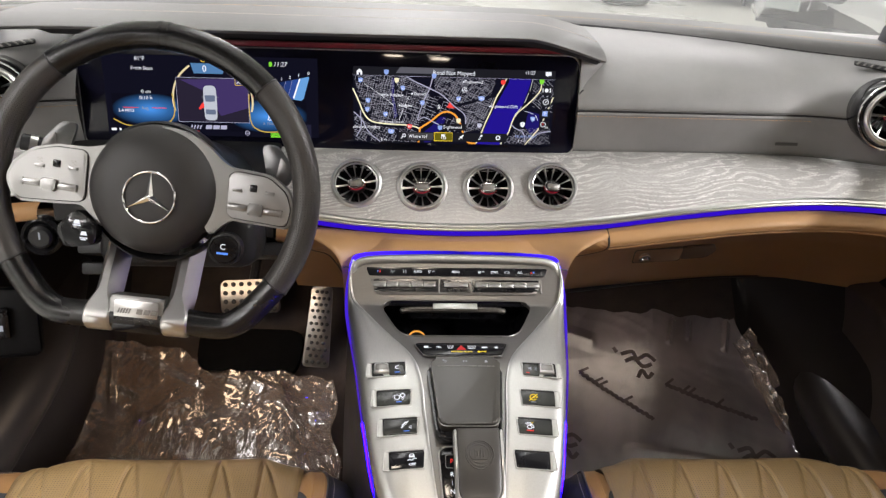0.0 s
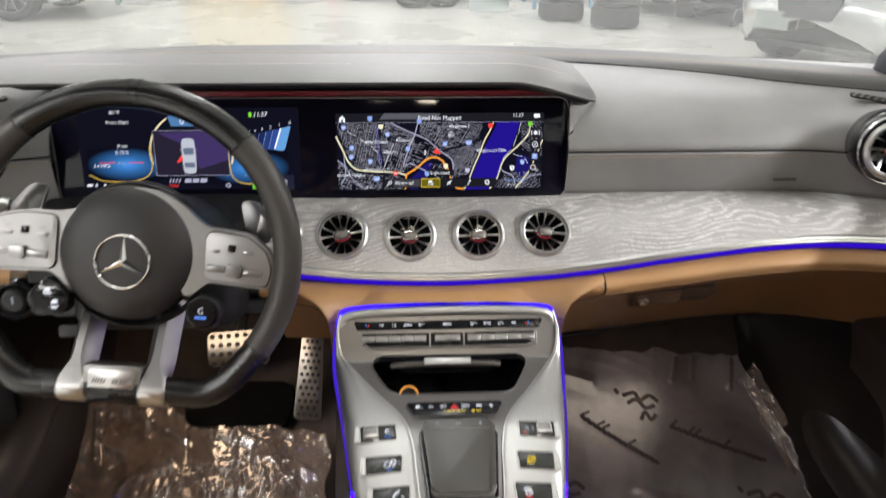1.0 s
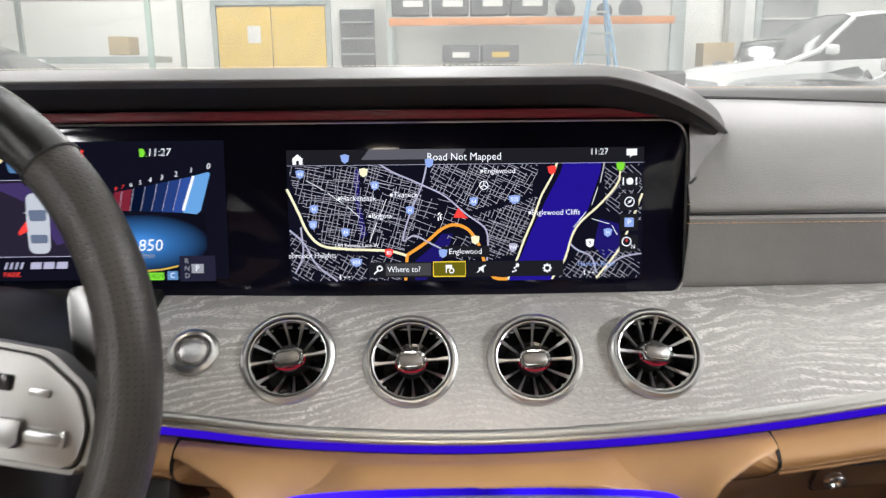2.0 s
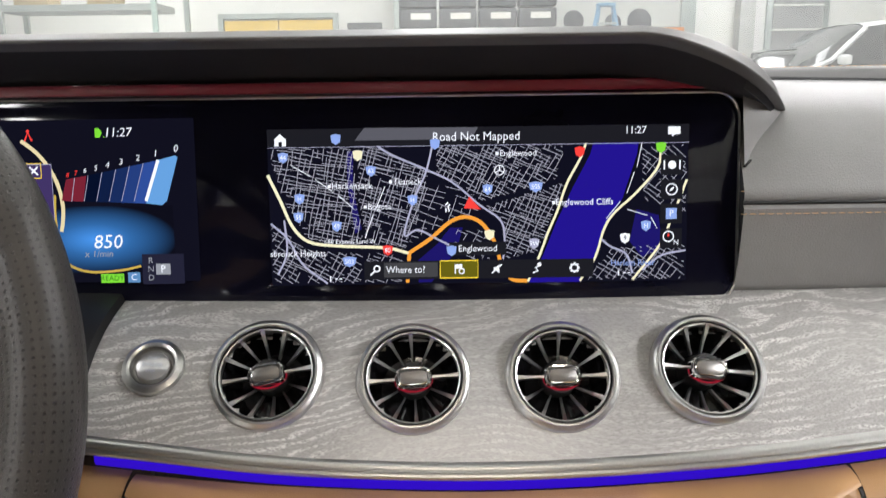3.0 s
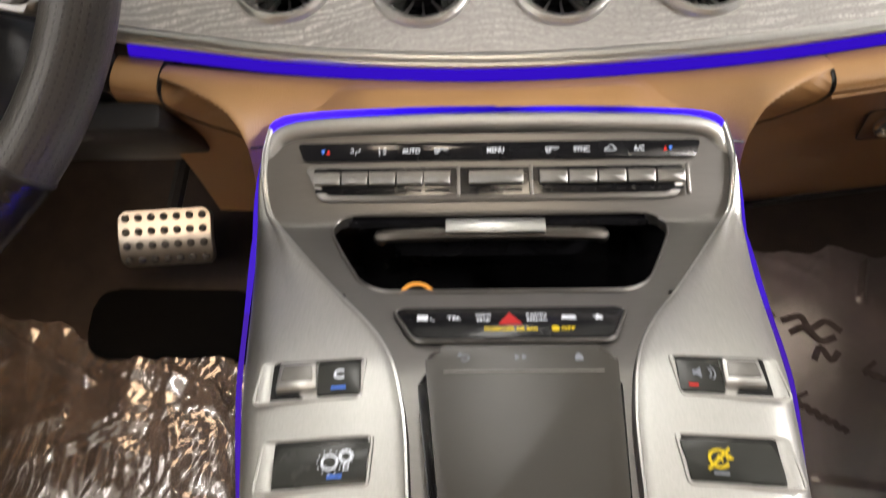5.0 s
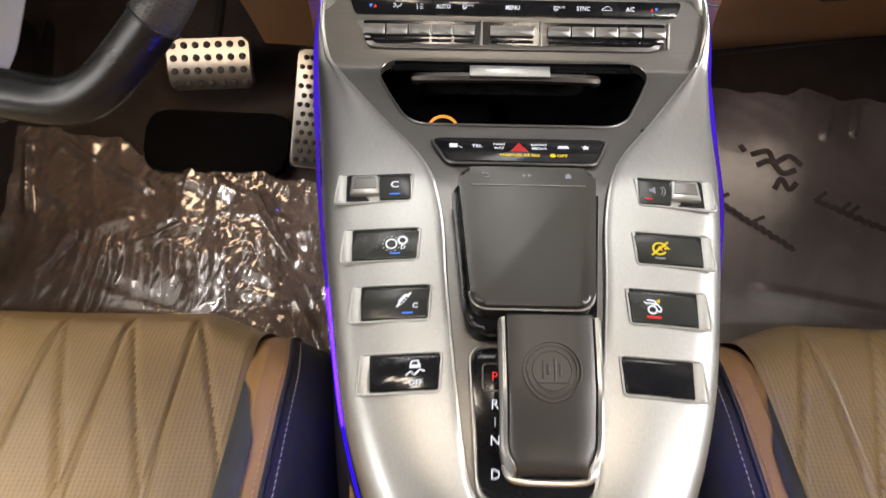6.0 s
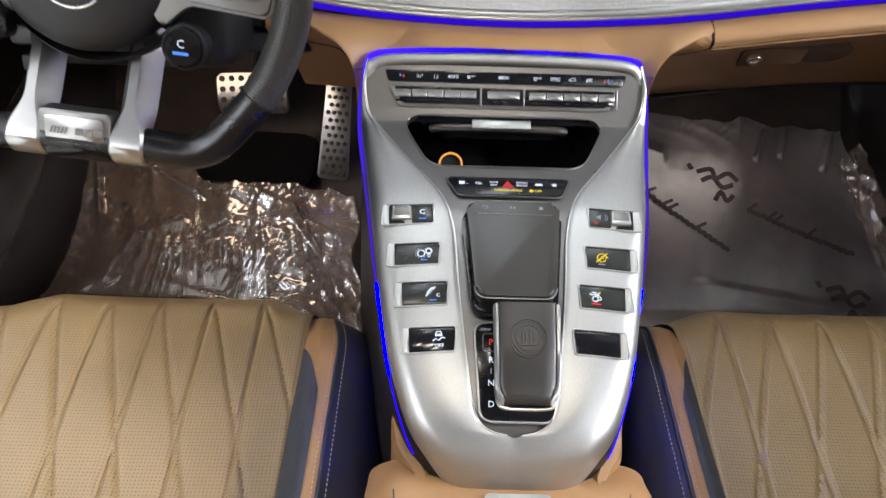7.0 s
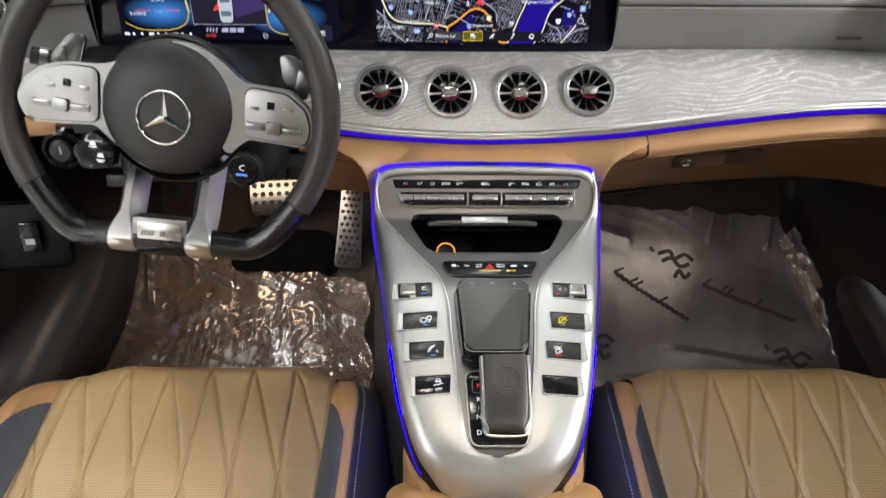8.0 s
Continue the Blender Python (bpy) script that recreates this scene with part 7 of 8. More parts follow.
def crumple(x, y, seed):
    """Height of crumpled film: sharp ridges at four scales, each turned against the last."""
    h = 0.0
    turn = 0.6
    for f, a in ((5.0, 0.0150), (11.0, 0.0085), (23.0, 0.0045), (49.0, 0.0020)):
        c, d = math.cos(turn), math.sin(turn)
        u, v = (x * c + y * d) * 0.45, (y * c - x * d) * 1.9
        n = noise.noise(Vector((u * f, v * f, seed + f)))
        h += a * (0.5 - 1.6 * abs(n))
        turn += 1.1
    return h


def fold(x, y, a, b, tall, wide):
    """Height of one sharp crease between two places of a sheet."""
    dx, dy = b[0] - a[0], b[1] - a[1]
    n = math.hypot(dx, dy)
    t = ((x - a[0]) * dx + (y - a[1]) * dy) / n / n
    d = abs((x - a[0]) * dy - (y - a[1]) * dx) / n
    return tall * max(0.0, 1 - d / wide) * smooth01(t, -0.05, 0.08) * smooth01(t, 1.05, 0.92)


def film_z(x, y, seed, rough, folds):
    patch = smooth01(noise.noise(Vector((x * 5, y * 5, seed + 40))), -0.30, 0.30)
    z = 0.297 + 0.60 * max(0.0, y - 1.045) + 0.010 * noise.noise(Vector((x * 5, y * 5, seed)))
    return z + rough * (0.30 + 0.70 * patch) * crumple(x, y, seed) + sum(fold(x, y, *f) for f in folds)


def film(name, label, outline, top, seed, rough, folds, parent_at):
    """A loose sheet of film over the carpet."""
    t = thing(name, label, "floor cover", parent_at, "film floor covers")
    (x00, y00), (x10, y10), x01, x11 = outline
    rows = []
    for u in xs(0, 1, 210):
        row = []
        for v in xs(0, 1, 190):
            x = (x00 * (1 - u) + x10 * u) * (1 - v) + (x01 * (1 - u) + x11 * u) * v
            y = (y00 * (1 - u) + y10 * u) * (1 - v) + lerp(x01 * (1 - u) + x11 * u, top) * v
            x += 0.018 * noise.noise((seed, v * 6, u * 2)) * (1 if u < 0.1 or u > 0.9 else 0.3)
            y += 0.012 * noise.noise((seed + 5, u * 9, v * 2)) * (1 if v > 0.9 else 0.3)
            edge = smooth01(u, 0.90, 1.0) + smooth01(u, 0.12, 0.0) + 0.8 * smooth01(v, 0.92, 1.0)
            z = film_z(x, y, seed, rough, folds) + 0.60 * edge * crumple(x, y, seed)
            if rough > 0.5:
                # fan of narrow pleats in front of the seat
                k = smooth01(y, 1.15, 1.08) * smooth01(x, -0.56, -0.46) * smooth01(noise.noise(Vector((x * 7, y * 9, 31.0))), -0.35, 0.35)
                z += 0.0075 * k * abs(math.sin(135 * x + 420 * (y - 1.0) * (x + 0.42) + 2.5 * noise.noise(Vector((x * 14, y * 7, 2)))))
            row.append(Vector((x, y, z)))
        rows.append(row)
    part("film", sheet(rows), FILM if rough > 0.5 else FILM_FLAT, t, "crinkled clear plastic film")
    return t


DRIVER_TOP = ((-0.64, 1.250), (-0.47, 1.242), (-0.425, 1.205), (-0.36, 1.196), (-0.27, 1.190), (-0.19, 1.180))
DRIVER_FOLDS = (((-0.560, 1.236), (-0.432, 1.180), 0.008, 0.006), ((-0.500, 1.214), (-0.436, 1.188), 0.006, 0.005), ((-0.540, 1.120), (-0.450, 1.150), 0.004, 0.014), ((-0.345, 1.180), (-0.215, 1.118), 0.010, 0.012), ((-0.330, 1.150), (-0.205, 1.160), 0.009, 0.007), ((-0.600, 1.230), (-0.585, 1.150), 0.010, 0.007), ((-0.590, 1.150), (-0.560, 1.140), 0.009, 0.006), ((-0.560, 1.080), (-0.520, 1.130), 0.008, 0.006), ((-0.300, 1.170), (-0.240, 1.100), 0.010, 0.006), ((-0.270, 1.130), (-0.200, 1.130), 0.008, 0.005), ((-0.480, 1.100), (-0.380, 1.140), 0.006, 0.007))
PASSENGER_FILM = (11.0, 0.16, (((0.200, 1.290), (0.300, 1.260), 0.006, 0.020), ((0.330, 1.080), (0.560, 1.050), 0.005, 0.012), ((0.460, 1.298), (0.443, 1.257), 0.012, 0.006), ((0.492, 1.300), (0.484, 1.264), 0.012, 0.005), ((0.569, 1.300), (0.551, 1.247), 0.014, 0.007)))
PASSENGER_TOP = ((0.185, 1.335), (0.28, 1.325), (0.41, 1.312), (0.59, 1.306))
film("floor_film", "crinkled clear plastic film over the driver's floor", [(-0.69, 0.86), (-0.155, 0.86), -0.632, -0.195], DRIVER_TOP, 3.0, 0.95, DRIVER_FOLDS, (-0.42, 1.0, 0.28))
fp = film("floor_film", "printed clear plastic film over the passenger's floor", [(0.150, 0.86), (0.71, 0.86), 0.185, 0.585], PASSENGER_TOP, *PASSENGER_FILM, (0.43, 1.1, 0.28))
# the free edge of the passenger's film stands up in a crumpled strip
rows = []
for v in xs(0, 1, 90):
    y = 1.06 + 0.195 * v
    x0 = lerp(y, ((1.06, 0.640), (1.112, 0.611), (1.16, 0.598), (1.23, 0.578), (1.26, 0.566)))
    rows.append([Vector((x0 + 0.026 * u + 0.006 * noise.noise((v * 9, u * 2, 4.0)), y + 0.008 * noise.noise((u * 4, v * 9, 8.0)), 0.275 + 0.60 * max(0.0, y - 1.045) + 0.028 + 0.030 * u * u + 0.8 * crumple(0.55 + 0.05 * u, y, 21.0) * (0.4 + u))) for u in xs(0, 1, 26)])
part("film_edge", sheet(rows), FILM, fp, "crumpled shiny free edge")


def film_mark(x, y, turn, parts):
    m = basis((x, y, 0.275 + 0.60 * max(0, y - 1.045) + 0.039), (math.cos(radians(turn)), math.sin(radians(turn)), 0.6 * math.sin(radians(turn))), (0, -0.51, 0.86))
    bm = bmesh.new()
    for lns, w in parts:
        join(bm, strips([[tuple(p)[:2] for p in spline([(a, b, 0) for a, b in l], 5)] for l in lns], w, m))
    for q in bm.verts:
        q.co.z = film_z(q.co.x, q.co.y, *PASSENGER_FILM) + 0.0022
    part("print", bm, INK, fp, "dark printed mark", smooth=False)


r2 = random.Random(9)


def bar_script(n, gap, tall):
    """A ragged bar with a few risers, as of lettering that cannot be read."""
    bar = [(-n * gap / 2 + i * gap / 2, 0.0026 * (i % 2) + r2.uniform(-0.0008, 0.0008)) for i in range(n * 2 + 1)]
    risers = [[((i - n / 2) * gap, 0.0), ((i - n / 2) * gap + tall * 0.22, tall * 0.4), ((i - n / 2) * gap + tall * 0.40, tall * 0.72)] for i in (0, 3, 4, 9)]
    return [([bar], 0.0072), (risers, 0.0048)]


film_mark(0.324, 1.167, -33, bar_script(15, 0.0105, 0.026))
film_mark(0.500, 1.153, -21, bar_script(16, 0.0108, 0.026))
for x, y in ((0.376, 1.222), (0.215, 1.090), (0.560, 1.060)):
    film_mark(x, y, -14, [([[(-0.034, 0.010), (-0.014, 0.020), (-0.002, 0.008), (0.014, 0.020), (0.032, 0.012)], [(-0.024, -0.002), (-0.008, 0.008), (0.010, -0.004), (0.026, 0.004)], [(0.004, -0.028), (0.010, -0.012), (0.022, -0.024), (0.030, -0.012)], [(-0.050, 0.020), (-0.042, 0.012)]], 0.0075)])
# near-black plate added to fill the dark area behind the film's edge
filler = thing("dark_filler", "black plate put in under the pedals", "floor pad", (-0.36, 1.24, 0.40))
part("pad", prism(rounded([(-0.095, -0.042), (0.088, -0.052), (0.098, 0.040), (-0.098, 0.046)], 0.028, 6), 0.012, basis((-0.352, 1.244, 0.412), (1, 0, 0), (0, -0.51, 0.86)), 0.004), surface("flat_black", (0.003, 0.003, 0.003), 0.95, 0.0, 0.2, 30.0, spec=0.04), filler, "flat black plate")

# pedals
DOT = surface("rubber_dot", (0.02, 0.02, 0.02), 0.7)
STEEL = brushed("pedal_steel", (0.24, 0.225, 0.205), 0.34, (1, 20, 20))
brake = thing("brake_pedal", "brushed steel brake pedal with rubber dots", "pedal", (-0.352, 1.30, 0.45))
bmx = basis((-0.352, 1.270, 0.516), (1, 0.1, 0), (0, -0.86, 0.51))


def pedal_z(y):
    return -9.0 * min(0.0, y - 0.006) ** 2


rows = []
for y in xs(-0.031, 0.031, 14):
    w = 0.054 - 0.008 * smooth01(abs(y), 0.022, 0.031) ** 2
    z = pedal_z(y) + 0.007
    rows.append([bmx @ Vector(q) for q in ((-w, y, z - 0.006), (-w, y, z - 0.002), (-w + 0.002, y, z), (w - 0.002, y, z), (w, y, z - 0.002), (w, y, z - 0.006))])
plate = part("plate", sheet(rows, True, True), STEEL, brake, "bent brushed steel plate")
for i in range(7):
    for j in range(4):
        y = -0.0235 + j * 0.0155
        part("rubber_dot", lathe([(0.0044, 0), (0.0044, 0.002), (0.003, 0.0030), (0, 0.0032)], 10, bmx @ pose(-0.0435 + i * 0.0145, y, pedal_z(y) + 0.0065, math.degrees(math.atan(-18.0 * min(0.0, y - 0.006))))), DOT, plate)
part("arm", tube([(-0.350, 1.29, 0.53), (-0.345, 1.35, 0.58), (-0.340, 1.38, 0.72)], 0.009, 8), PLASTIC, brake)
acc = thing("accelerator_pedal", "brushed steel accelerator pedal with rubber dots", "pedal", (-0.245, 1.27, 0.33))
amx = basis((-0.2258, 1.2520, 0.4650), (1, 0, 0), (0, -0.894, 0.447)) @ pose(0, 0, 0, 0, 0, -4.5)
plate = part("plate", prism(rounded([(-0.0245, -0.0760), (0.0245, -0.0760), (0.0192, 0.0735), (-0.0192, 0.0735)], 0.007), 0.007, amx, 0.002), STEEL, acc, "brushed steel plate")
for j in range(12):
    for i in range(3 if j % 2 else 4):
        part("rubber_dot", lathe([(0.0033, 0), (0.0033, 0.002), (0.0020, 0.003), (0, 0.0032)], 10, amx @ pose((-0.0156 + i * 0.0104 + (0.0052 if j % 2 else 0)) * (1.06 - 0.02 * j), -0.0665 + j * 0.0118, 0.007)), DOT, plate)
foot = thing("pedal_mount", "black pedal bracket under the dashboard", "bracket", (-0.30, 1.40, 0.5))
part("bracket", box((0.20, 0.10, 0.16), pose(-0.29, 1.44, 0.66), 0.01), PLASTIC, foot)
# dark cover under the glove box
und = thing("footwell_cover", "dark brown cover panel below the glove box", "trim panel", (0.40, 1.2, 0.60))
rows = []
for x in xs(0.165, 0.60, 24):
    z0 = line_z(x) - 0.0098 - 0.183
    rows.append([Vector((x, y, z0 + dz)) for y, dz in ((1.150, 0.004), (1.157, -0.004), (1.172, -0.003), (1.30, 0.012), (1.52, 0.03))])
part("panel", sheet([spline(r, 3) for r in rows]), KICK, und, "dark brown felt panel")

# ---- doors, kick panels ----
for sx, side in ((-1, "driver"), (1, "passenger")):
    # the driver's door stands wide open, the passenger's is shut
    d = thing("front_door", "dark front door trim standing open" if sx < 0 else "dark front door trim with an armrest, shut", "car door", (0, 0, 0), "front doors")
    rows = []
    for y in xs(-1.30, 0.0, 40):
        lip = 0.065 * smooth01(y, -0.10, -0.30)
        pts = [(-0.005, 0.26), (-0.040, 0.30), (-0.050 - 0.02 * smooth01(y, 0.0, -0.4), 0.42), (-0.055 - lip * 0.6, 0.55), (-0.068 - lip, 0.615), (-0.072 - lip, 0.640), (-0.050 - lip * 0.8, 0.655), (-0.028, 0.668), (-0.018, 0.76), (-0.025, 0.90), (-0.015, 0.955), (0.02, 0.965)]
        rows.append([Vector((sx * q.x, y, q.z)) for q in spline([(a, 0, b) for a, b in pts], 4)])
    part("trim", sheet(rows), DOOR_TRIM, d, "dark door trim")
    part("armrest_panel", box((0.085, 0.30, 0.012), pose(sx * -0.085, -0.40, 0.652, 0, -4 * sx), 0.004), PLASTIC, d, "black switch panel")
    part("skin", sheet([[(sx * 0.06, y, 0.24), (sx * 0.12, y, 0.55), (sx * 0.10, y, 0.85), (sx * 0.025, y, 0.965)] for y in xs(-1.30, 0.0, 8)]), WHITE_PAINT, d, "white outer skin")
    d.matrix_basis = pose(sx * 0.74, 1.12, 0, 0, 0, 0 if sx > 0 else -62)
    kick = thing("kick_panel", "dark grey plastic kick panel beside the footwell", "trim panel", (sx * 0.66, 1.15, 0.28), "kick panels")
    rows = []
    for y in xs(0.84, 1.50, 30):
        b = 0.012 * math.sin(y * 9)
        rows.append([Vector((sx * (0.600 + 0.05 * smooth01(y, 1.2, 0.85) + b), y, 0.285 + 0.55 * max(0, y - 1.045))), Vector((sx * (0.622 + 0.05 * smooth01(y, 1.2, 0.85) + b), y, 0.30 + 0.55 * max(0, y - 1.045))), Vector((sx * (0.640 + 0.05 * smooth01(y, 1.2, 0.85) + b), y, 0.42 + 0.2 * max(0, y - 1.045))), Vector((sx * 0.690, y, 0.56)), Vector((sx * 0.705, y, 0.56 + 0.24 * smooth01(y, 0.86, 1.02)))])
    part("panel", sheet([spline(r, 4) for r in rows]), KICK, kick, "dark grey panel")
    part("sill", box((0.07, 1.10, 0.05), pose(sx * 0.690, 0.42, 0.295, 0, 14 * sx), 0.015), PLASTIC, kick, "black door sill")
    zs = 0.455 if sx < 0 else 0.400
    part("sill_roll", tube(spline([(sx * 0.705, 0.30, zs - 0.06), (sx * 0.688, 0.70, zs - 0.02), (sx * 0.684, 0.95, zs), (sx * 0.690, 1.14, zs + 0.02), (sx * 0.735, 1.40, zs + 0.06)], 8), 0.056, 22), SILL, kick, "smooth dark sill roll")
    if sx < 0:
        k = part("switch_panel", box((0.11, 0.014, 0.10), pose(-0.635, 0.965, 0.64, -14, 0, 8), 0.012), surface("switch_black", (0.004, 0.004, 0.0045), 0.6, 0.0, 0.2, 20.0, 0.2, 900.0, spec=0.15), kick, "black switch panel")
        part("switch", box((0.026, 0.010, 0.044), pose(-0.628, 0.955, 0.645, -14, 0, 8), 0.003), GLOSS, k, "small black switch")
        part("switch_mark", box((0.012, 0.002, 0.008), pose(-0.628, 0.949, 0.640, -14, 0, 8)), LIT_DIM, k)

# ---- front seats ----
def seat_z(x, y):
    """Height of the padded centre; x from its middle line."""
    z = 0.501 + 0.012 * smooth01(y, 0.55, 0.80)
    f = max(0.0, y - 0.800)
    z -= 0.105 * (1 - math.sqrt(max(0.0, 1 - min(1.0, f / 0.105) ** 2)))
    return z - 0.006 * (1 - min(1.0, abs(x) / 0.18) ** 2)


def build_seat(sx):
    cx = sx * 0.382
    s = thing("front_seat", "brown quilted leather seat with dark inserts", "car seat", (cx, 0.5, 0.28), "front seats")
    rows = []
    n, m = 150, 170
    for x in xs(-0.182, 0.182, n):
        row = []
        for v in xs(0, 1, m):
            y = 0.20 + (0.9035 - 0.20) * v
            z = seat_z(x, y) - 0.030 * smooth01(abs(x), 0.12, 0.185) * smooth01(y, 0.79, 0.885)
            g = 0.0
            inw = x * sx
            for slope, base in ((0.02, 0.0), (-0.335, 0.0)):
                k = (inw + slope * (0.848 - y) * (-1) * -1 + base) if slope > 0 else (inw - slope * (0.848 - y))
                q = (k + 0.010) / 0.0585
                dlt = abs(q - round(q)) * 0.0585
                g = max(g, math.exp(-(dlt / 0.0024) ** 2))
            fade = smooth01(y, 0.862, 0.836)
            e = 1 - smooth01(abs(x), 0.174, 0.182)
            puff = 0.0036 * (1 - g) * fade * e
            z += puff - 0.0035
            if v > 0.995:
                z -= 0.03
            row.append(Vector((cx + x * (1 - 0.04 * smooth01(y, 0.8, 0.88)), y, z)))
        row.append(Vector((cx + x * 0.97, 0.906, 0.40)))
        row.append(Vector((cx + x * 0.97, 0.885, 0.33)))
        rows.append(row)
    part("cushion", sheet(rows), BROWN_HOLES, s, "quilted perforated brown leather cushion")
    for side in (-1, 1):
        near = side == -sx
        def bol(t, y):
            """Across the bolster, from the cushion's edge outwards."""
            rise = 0.030 * smooth01(y, 0.86, 0.72)
            f = max(0.0, y - 0.745)
            dropf = 0.16 * (1 - math.sqrt(max(0.0, 1 - min(1.0, f / 0.155) ** 2)))
            pts = [(0.176, 0.498), (0.186, 0.509 + rise * 0.4), (0.202, 0.514 + rise * 0.9), (0.220, 0.512 + rise), (0.236, 0.503 + rise), (0.252, 0.494 + rise * 0.8), (0.265, 0.466), (0.273, 0.40), (0.266, 0.31)]
            q = [Vector((a, 0, b)) for a, b in pts]
            i = min(len(q) - 2, int(t))
            p = q[i].lerp(q[i + 1], t - i)
            tap = 1 - 0.10 * smooth01(y, 0.74, 0.88)
            return Vector((cx + side * p.x * tap, y + 0.0, max(0.33, p.z - dropf * smooth01(p.z, 0.30, 0.45))))
        yl = xs(0.20, 0.80, 40) + xs(0.80, 0.899, 18)[1:]
        for a, b, nm, mat, lab in ((0.0, 3.1, "bolster_top", BROWN, "smooth brown leather bolster"), (3.1, 8.0, "bolster_side", DARK_HIDE, "dark leather seat side")):
            part(nm, sheet([spline([bol(a + (b - a) * i / 14, y) for i in range(15)], 1) for y in yl]), mat, s, lab)
        # dark insert beside the cushion
        rows = []
        for y in xs(0.20, 0.776, 56):
            w = min(1.0, max(0.0, (0.778 - y) / 0.085)) ** 0.62
            rows.append([bol(0.25 + 2.1 * w * i / 8, y) + Vector((0, 0, 0.0016)) for i in range(9)])
        part("side_insert", sheet(rows), SUEDE, s, "dark suede insert")
        part("piping", tube([bol(3.1, y) + Vector((0, 0, 0.0012)) for y in yl], 0.0020, 8), DARK_HIDE, s, "dark piping")
        stitches([bol(3.45, y) + Vector((side * 0.0012, 0, 0.0012)) for y in yl], s, THREAD, 0.0050, 0.0030, 0.0004)
        stitches([bol(2.8, y) + Vector((0, 0, 0.0012)) for y in yl], s, THREAD_BROWN, 0.0050, 0.0030, 0.0004)
    # backrest and headrest behind the camera, unseen, to hold back light from the rear
    rows = []
    for u in xs(0, 1, 16):
        y, z = 0.24 - 0.36 * u, 0.50 + 0.62 * u
        w = 0.245 - 0.045 * smooth01(u, 0.55, 1.0)
        row = []
        for a in xs(0, 360, 32)[:-1]:
            ca, sa = math.cos(radians(a)), math.sin(radians(a))
            side = 0.035 * smooth01(abs(ca), 0.55, 0.95) if sa > 0 else 0.0
            row.append(Vector((cx + w * math.copysign(abs(ca) ** 0.5, ca), y + (0.045 + side) * math.copysign(abs(sa) ** 0.6, sa) + side * 0.4, z)))
        rows.append(row)
    part("backrest", sheet(rows, True, True), BROWN, s, "brown leather backrest")
    part("headrest", box((0.25, 0.10, 0.17), pose(cx, -0.16, 1.20, 20), 0.04, 4), BROWN, s, "brown leather headrest")
    part("base", box((0.50, 0.62, 0.06), pose(cx, 0.52, 0.32), 0.02), PLASTIC, s, "black seat base")
    return s


build_seat(-1)
build_seat(1)

# ---- body shell of this car ----
shell = thing("parked_saloon", "white saloon shell with black headliner and open driver's door", "car", (0, 0.2, 0.0))
rows = []
for x in xs(-0.66, 0.66, 20):
    c = 1 - (x / 0.66) ** 2
    rows.append([Vector((x, y, 1.335 + 0.035 * c - 0.10 * smooth01(y, 0.35, 0.80) - 0.08 * smooth01(y, -0.6, -1.2))) for y in xs(-1.2, 0.80, 30)])
part("headliner", sheet(rows), SUEDE, shell, "black headliner")
rows = [[p + Vector((0, 0, 0.05)) for p in r] for r in rows]
part("roof", sheet(rows), WHITE_PAINT, shell, "white roof")
part("roof_console", box((0.24, 0.16, 0.03), pose(0, 0.50, 1.325, -8), 0.01), PLASTIC, shell, "roof console with reading lamps")
for sx in (-1, 1):
    part("front_pillar", tube([(sx * 0.725, 1.20, 0.955), (sx * 0.715, 1.18, 1.02), (sx * 0.66, 0.98, 1.18), (sx * 0.61, 0.78, 1.28), (sx * 0.60, 0.60, 1.33)], [0.070, 0.058, 0.040, 0.035, 0.035], 14), SUEDE, shell, "black windscreen pillar")
    part("centre_pillar", tube([(sx * 0.73, -0.25, 0.90), (sx * 0.66, -0.30, 1.34)], 0.04, 10), SUEDE, shell)
    part("roof_rail", tube([(sx * 0.60, 0.72, 1.27), (sx * 0.645, 0.3, 1.335), (sx * 0.65, -0.4, 1.335), (sx * 0.65, -1.2, 1.26)], 0.03, 8), SUEDE, shell)
    for a, b in (((-1.3, 1.5),) if sx > 0 else ((-1.3, -0.28), (1.10, 1.5))):
        part("outer_side", sheet([[(sx * 0.80, y, 0.22), (sx * 0.86, y, 0.55), (sx * 0.84, y, 0.85), (sx * 0.765, y, 0.965)] for y in xs(a, b, 10)]), WHITE_PAINT, shell, "white outer side")
part("rear_wall", sheet([[(-0.80, -1.25, 0.2), (-0.80, -1.25, 0.95)], [(0.80, -1.25, 0.2), (0.80, -1.25, 0.95)]]), SUEDE, shell)
part("bulkhead", sheet([[(-0.80, 1.60, 0.2), (-0.80, 1.55, 0.97)], [(0.80, 1.60, 0.2), (0.80, 1.55, 0.97)]]), PLASTIC, shell)
rows = []
for x in xs(-0.80, 0.80, 30):
    c = 1 - (x / 0.80) ** 2
    rows.append([Vector((x, 1.42 + 0.16 * c + y, z + 0.03 * c)) for y, z in ((0.0, 0.925), (0.10, 0.925), (0.5, 0.87), (1.0, 0.77), (1.4, 0.62), (1.5, 0.42))])
part("bonnet", sheet([spline(r, 4) for r in rows]), WHITE_PAINT, shell, "white bonnet")
# grey tint dims the hall beyond, the veil softens its contrast
SCREEN = pane_glass("windscreen_glass", (0.39, 0.40, 0.39), veiling=0.085)
rows = []
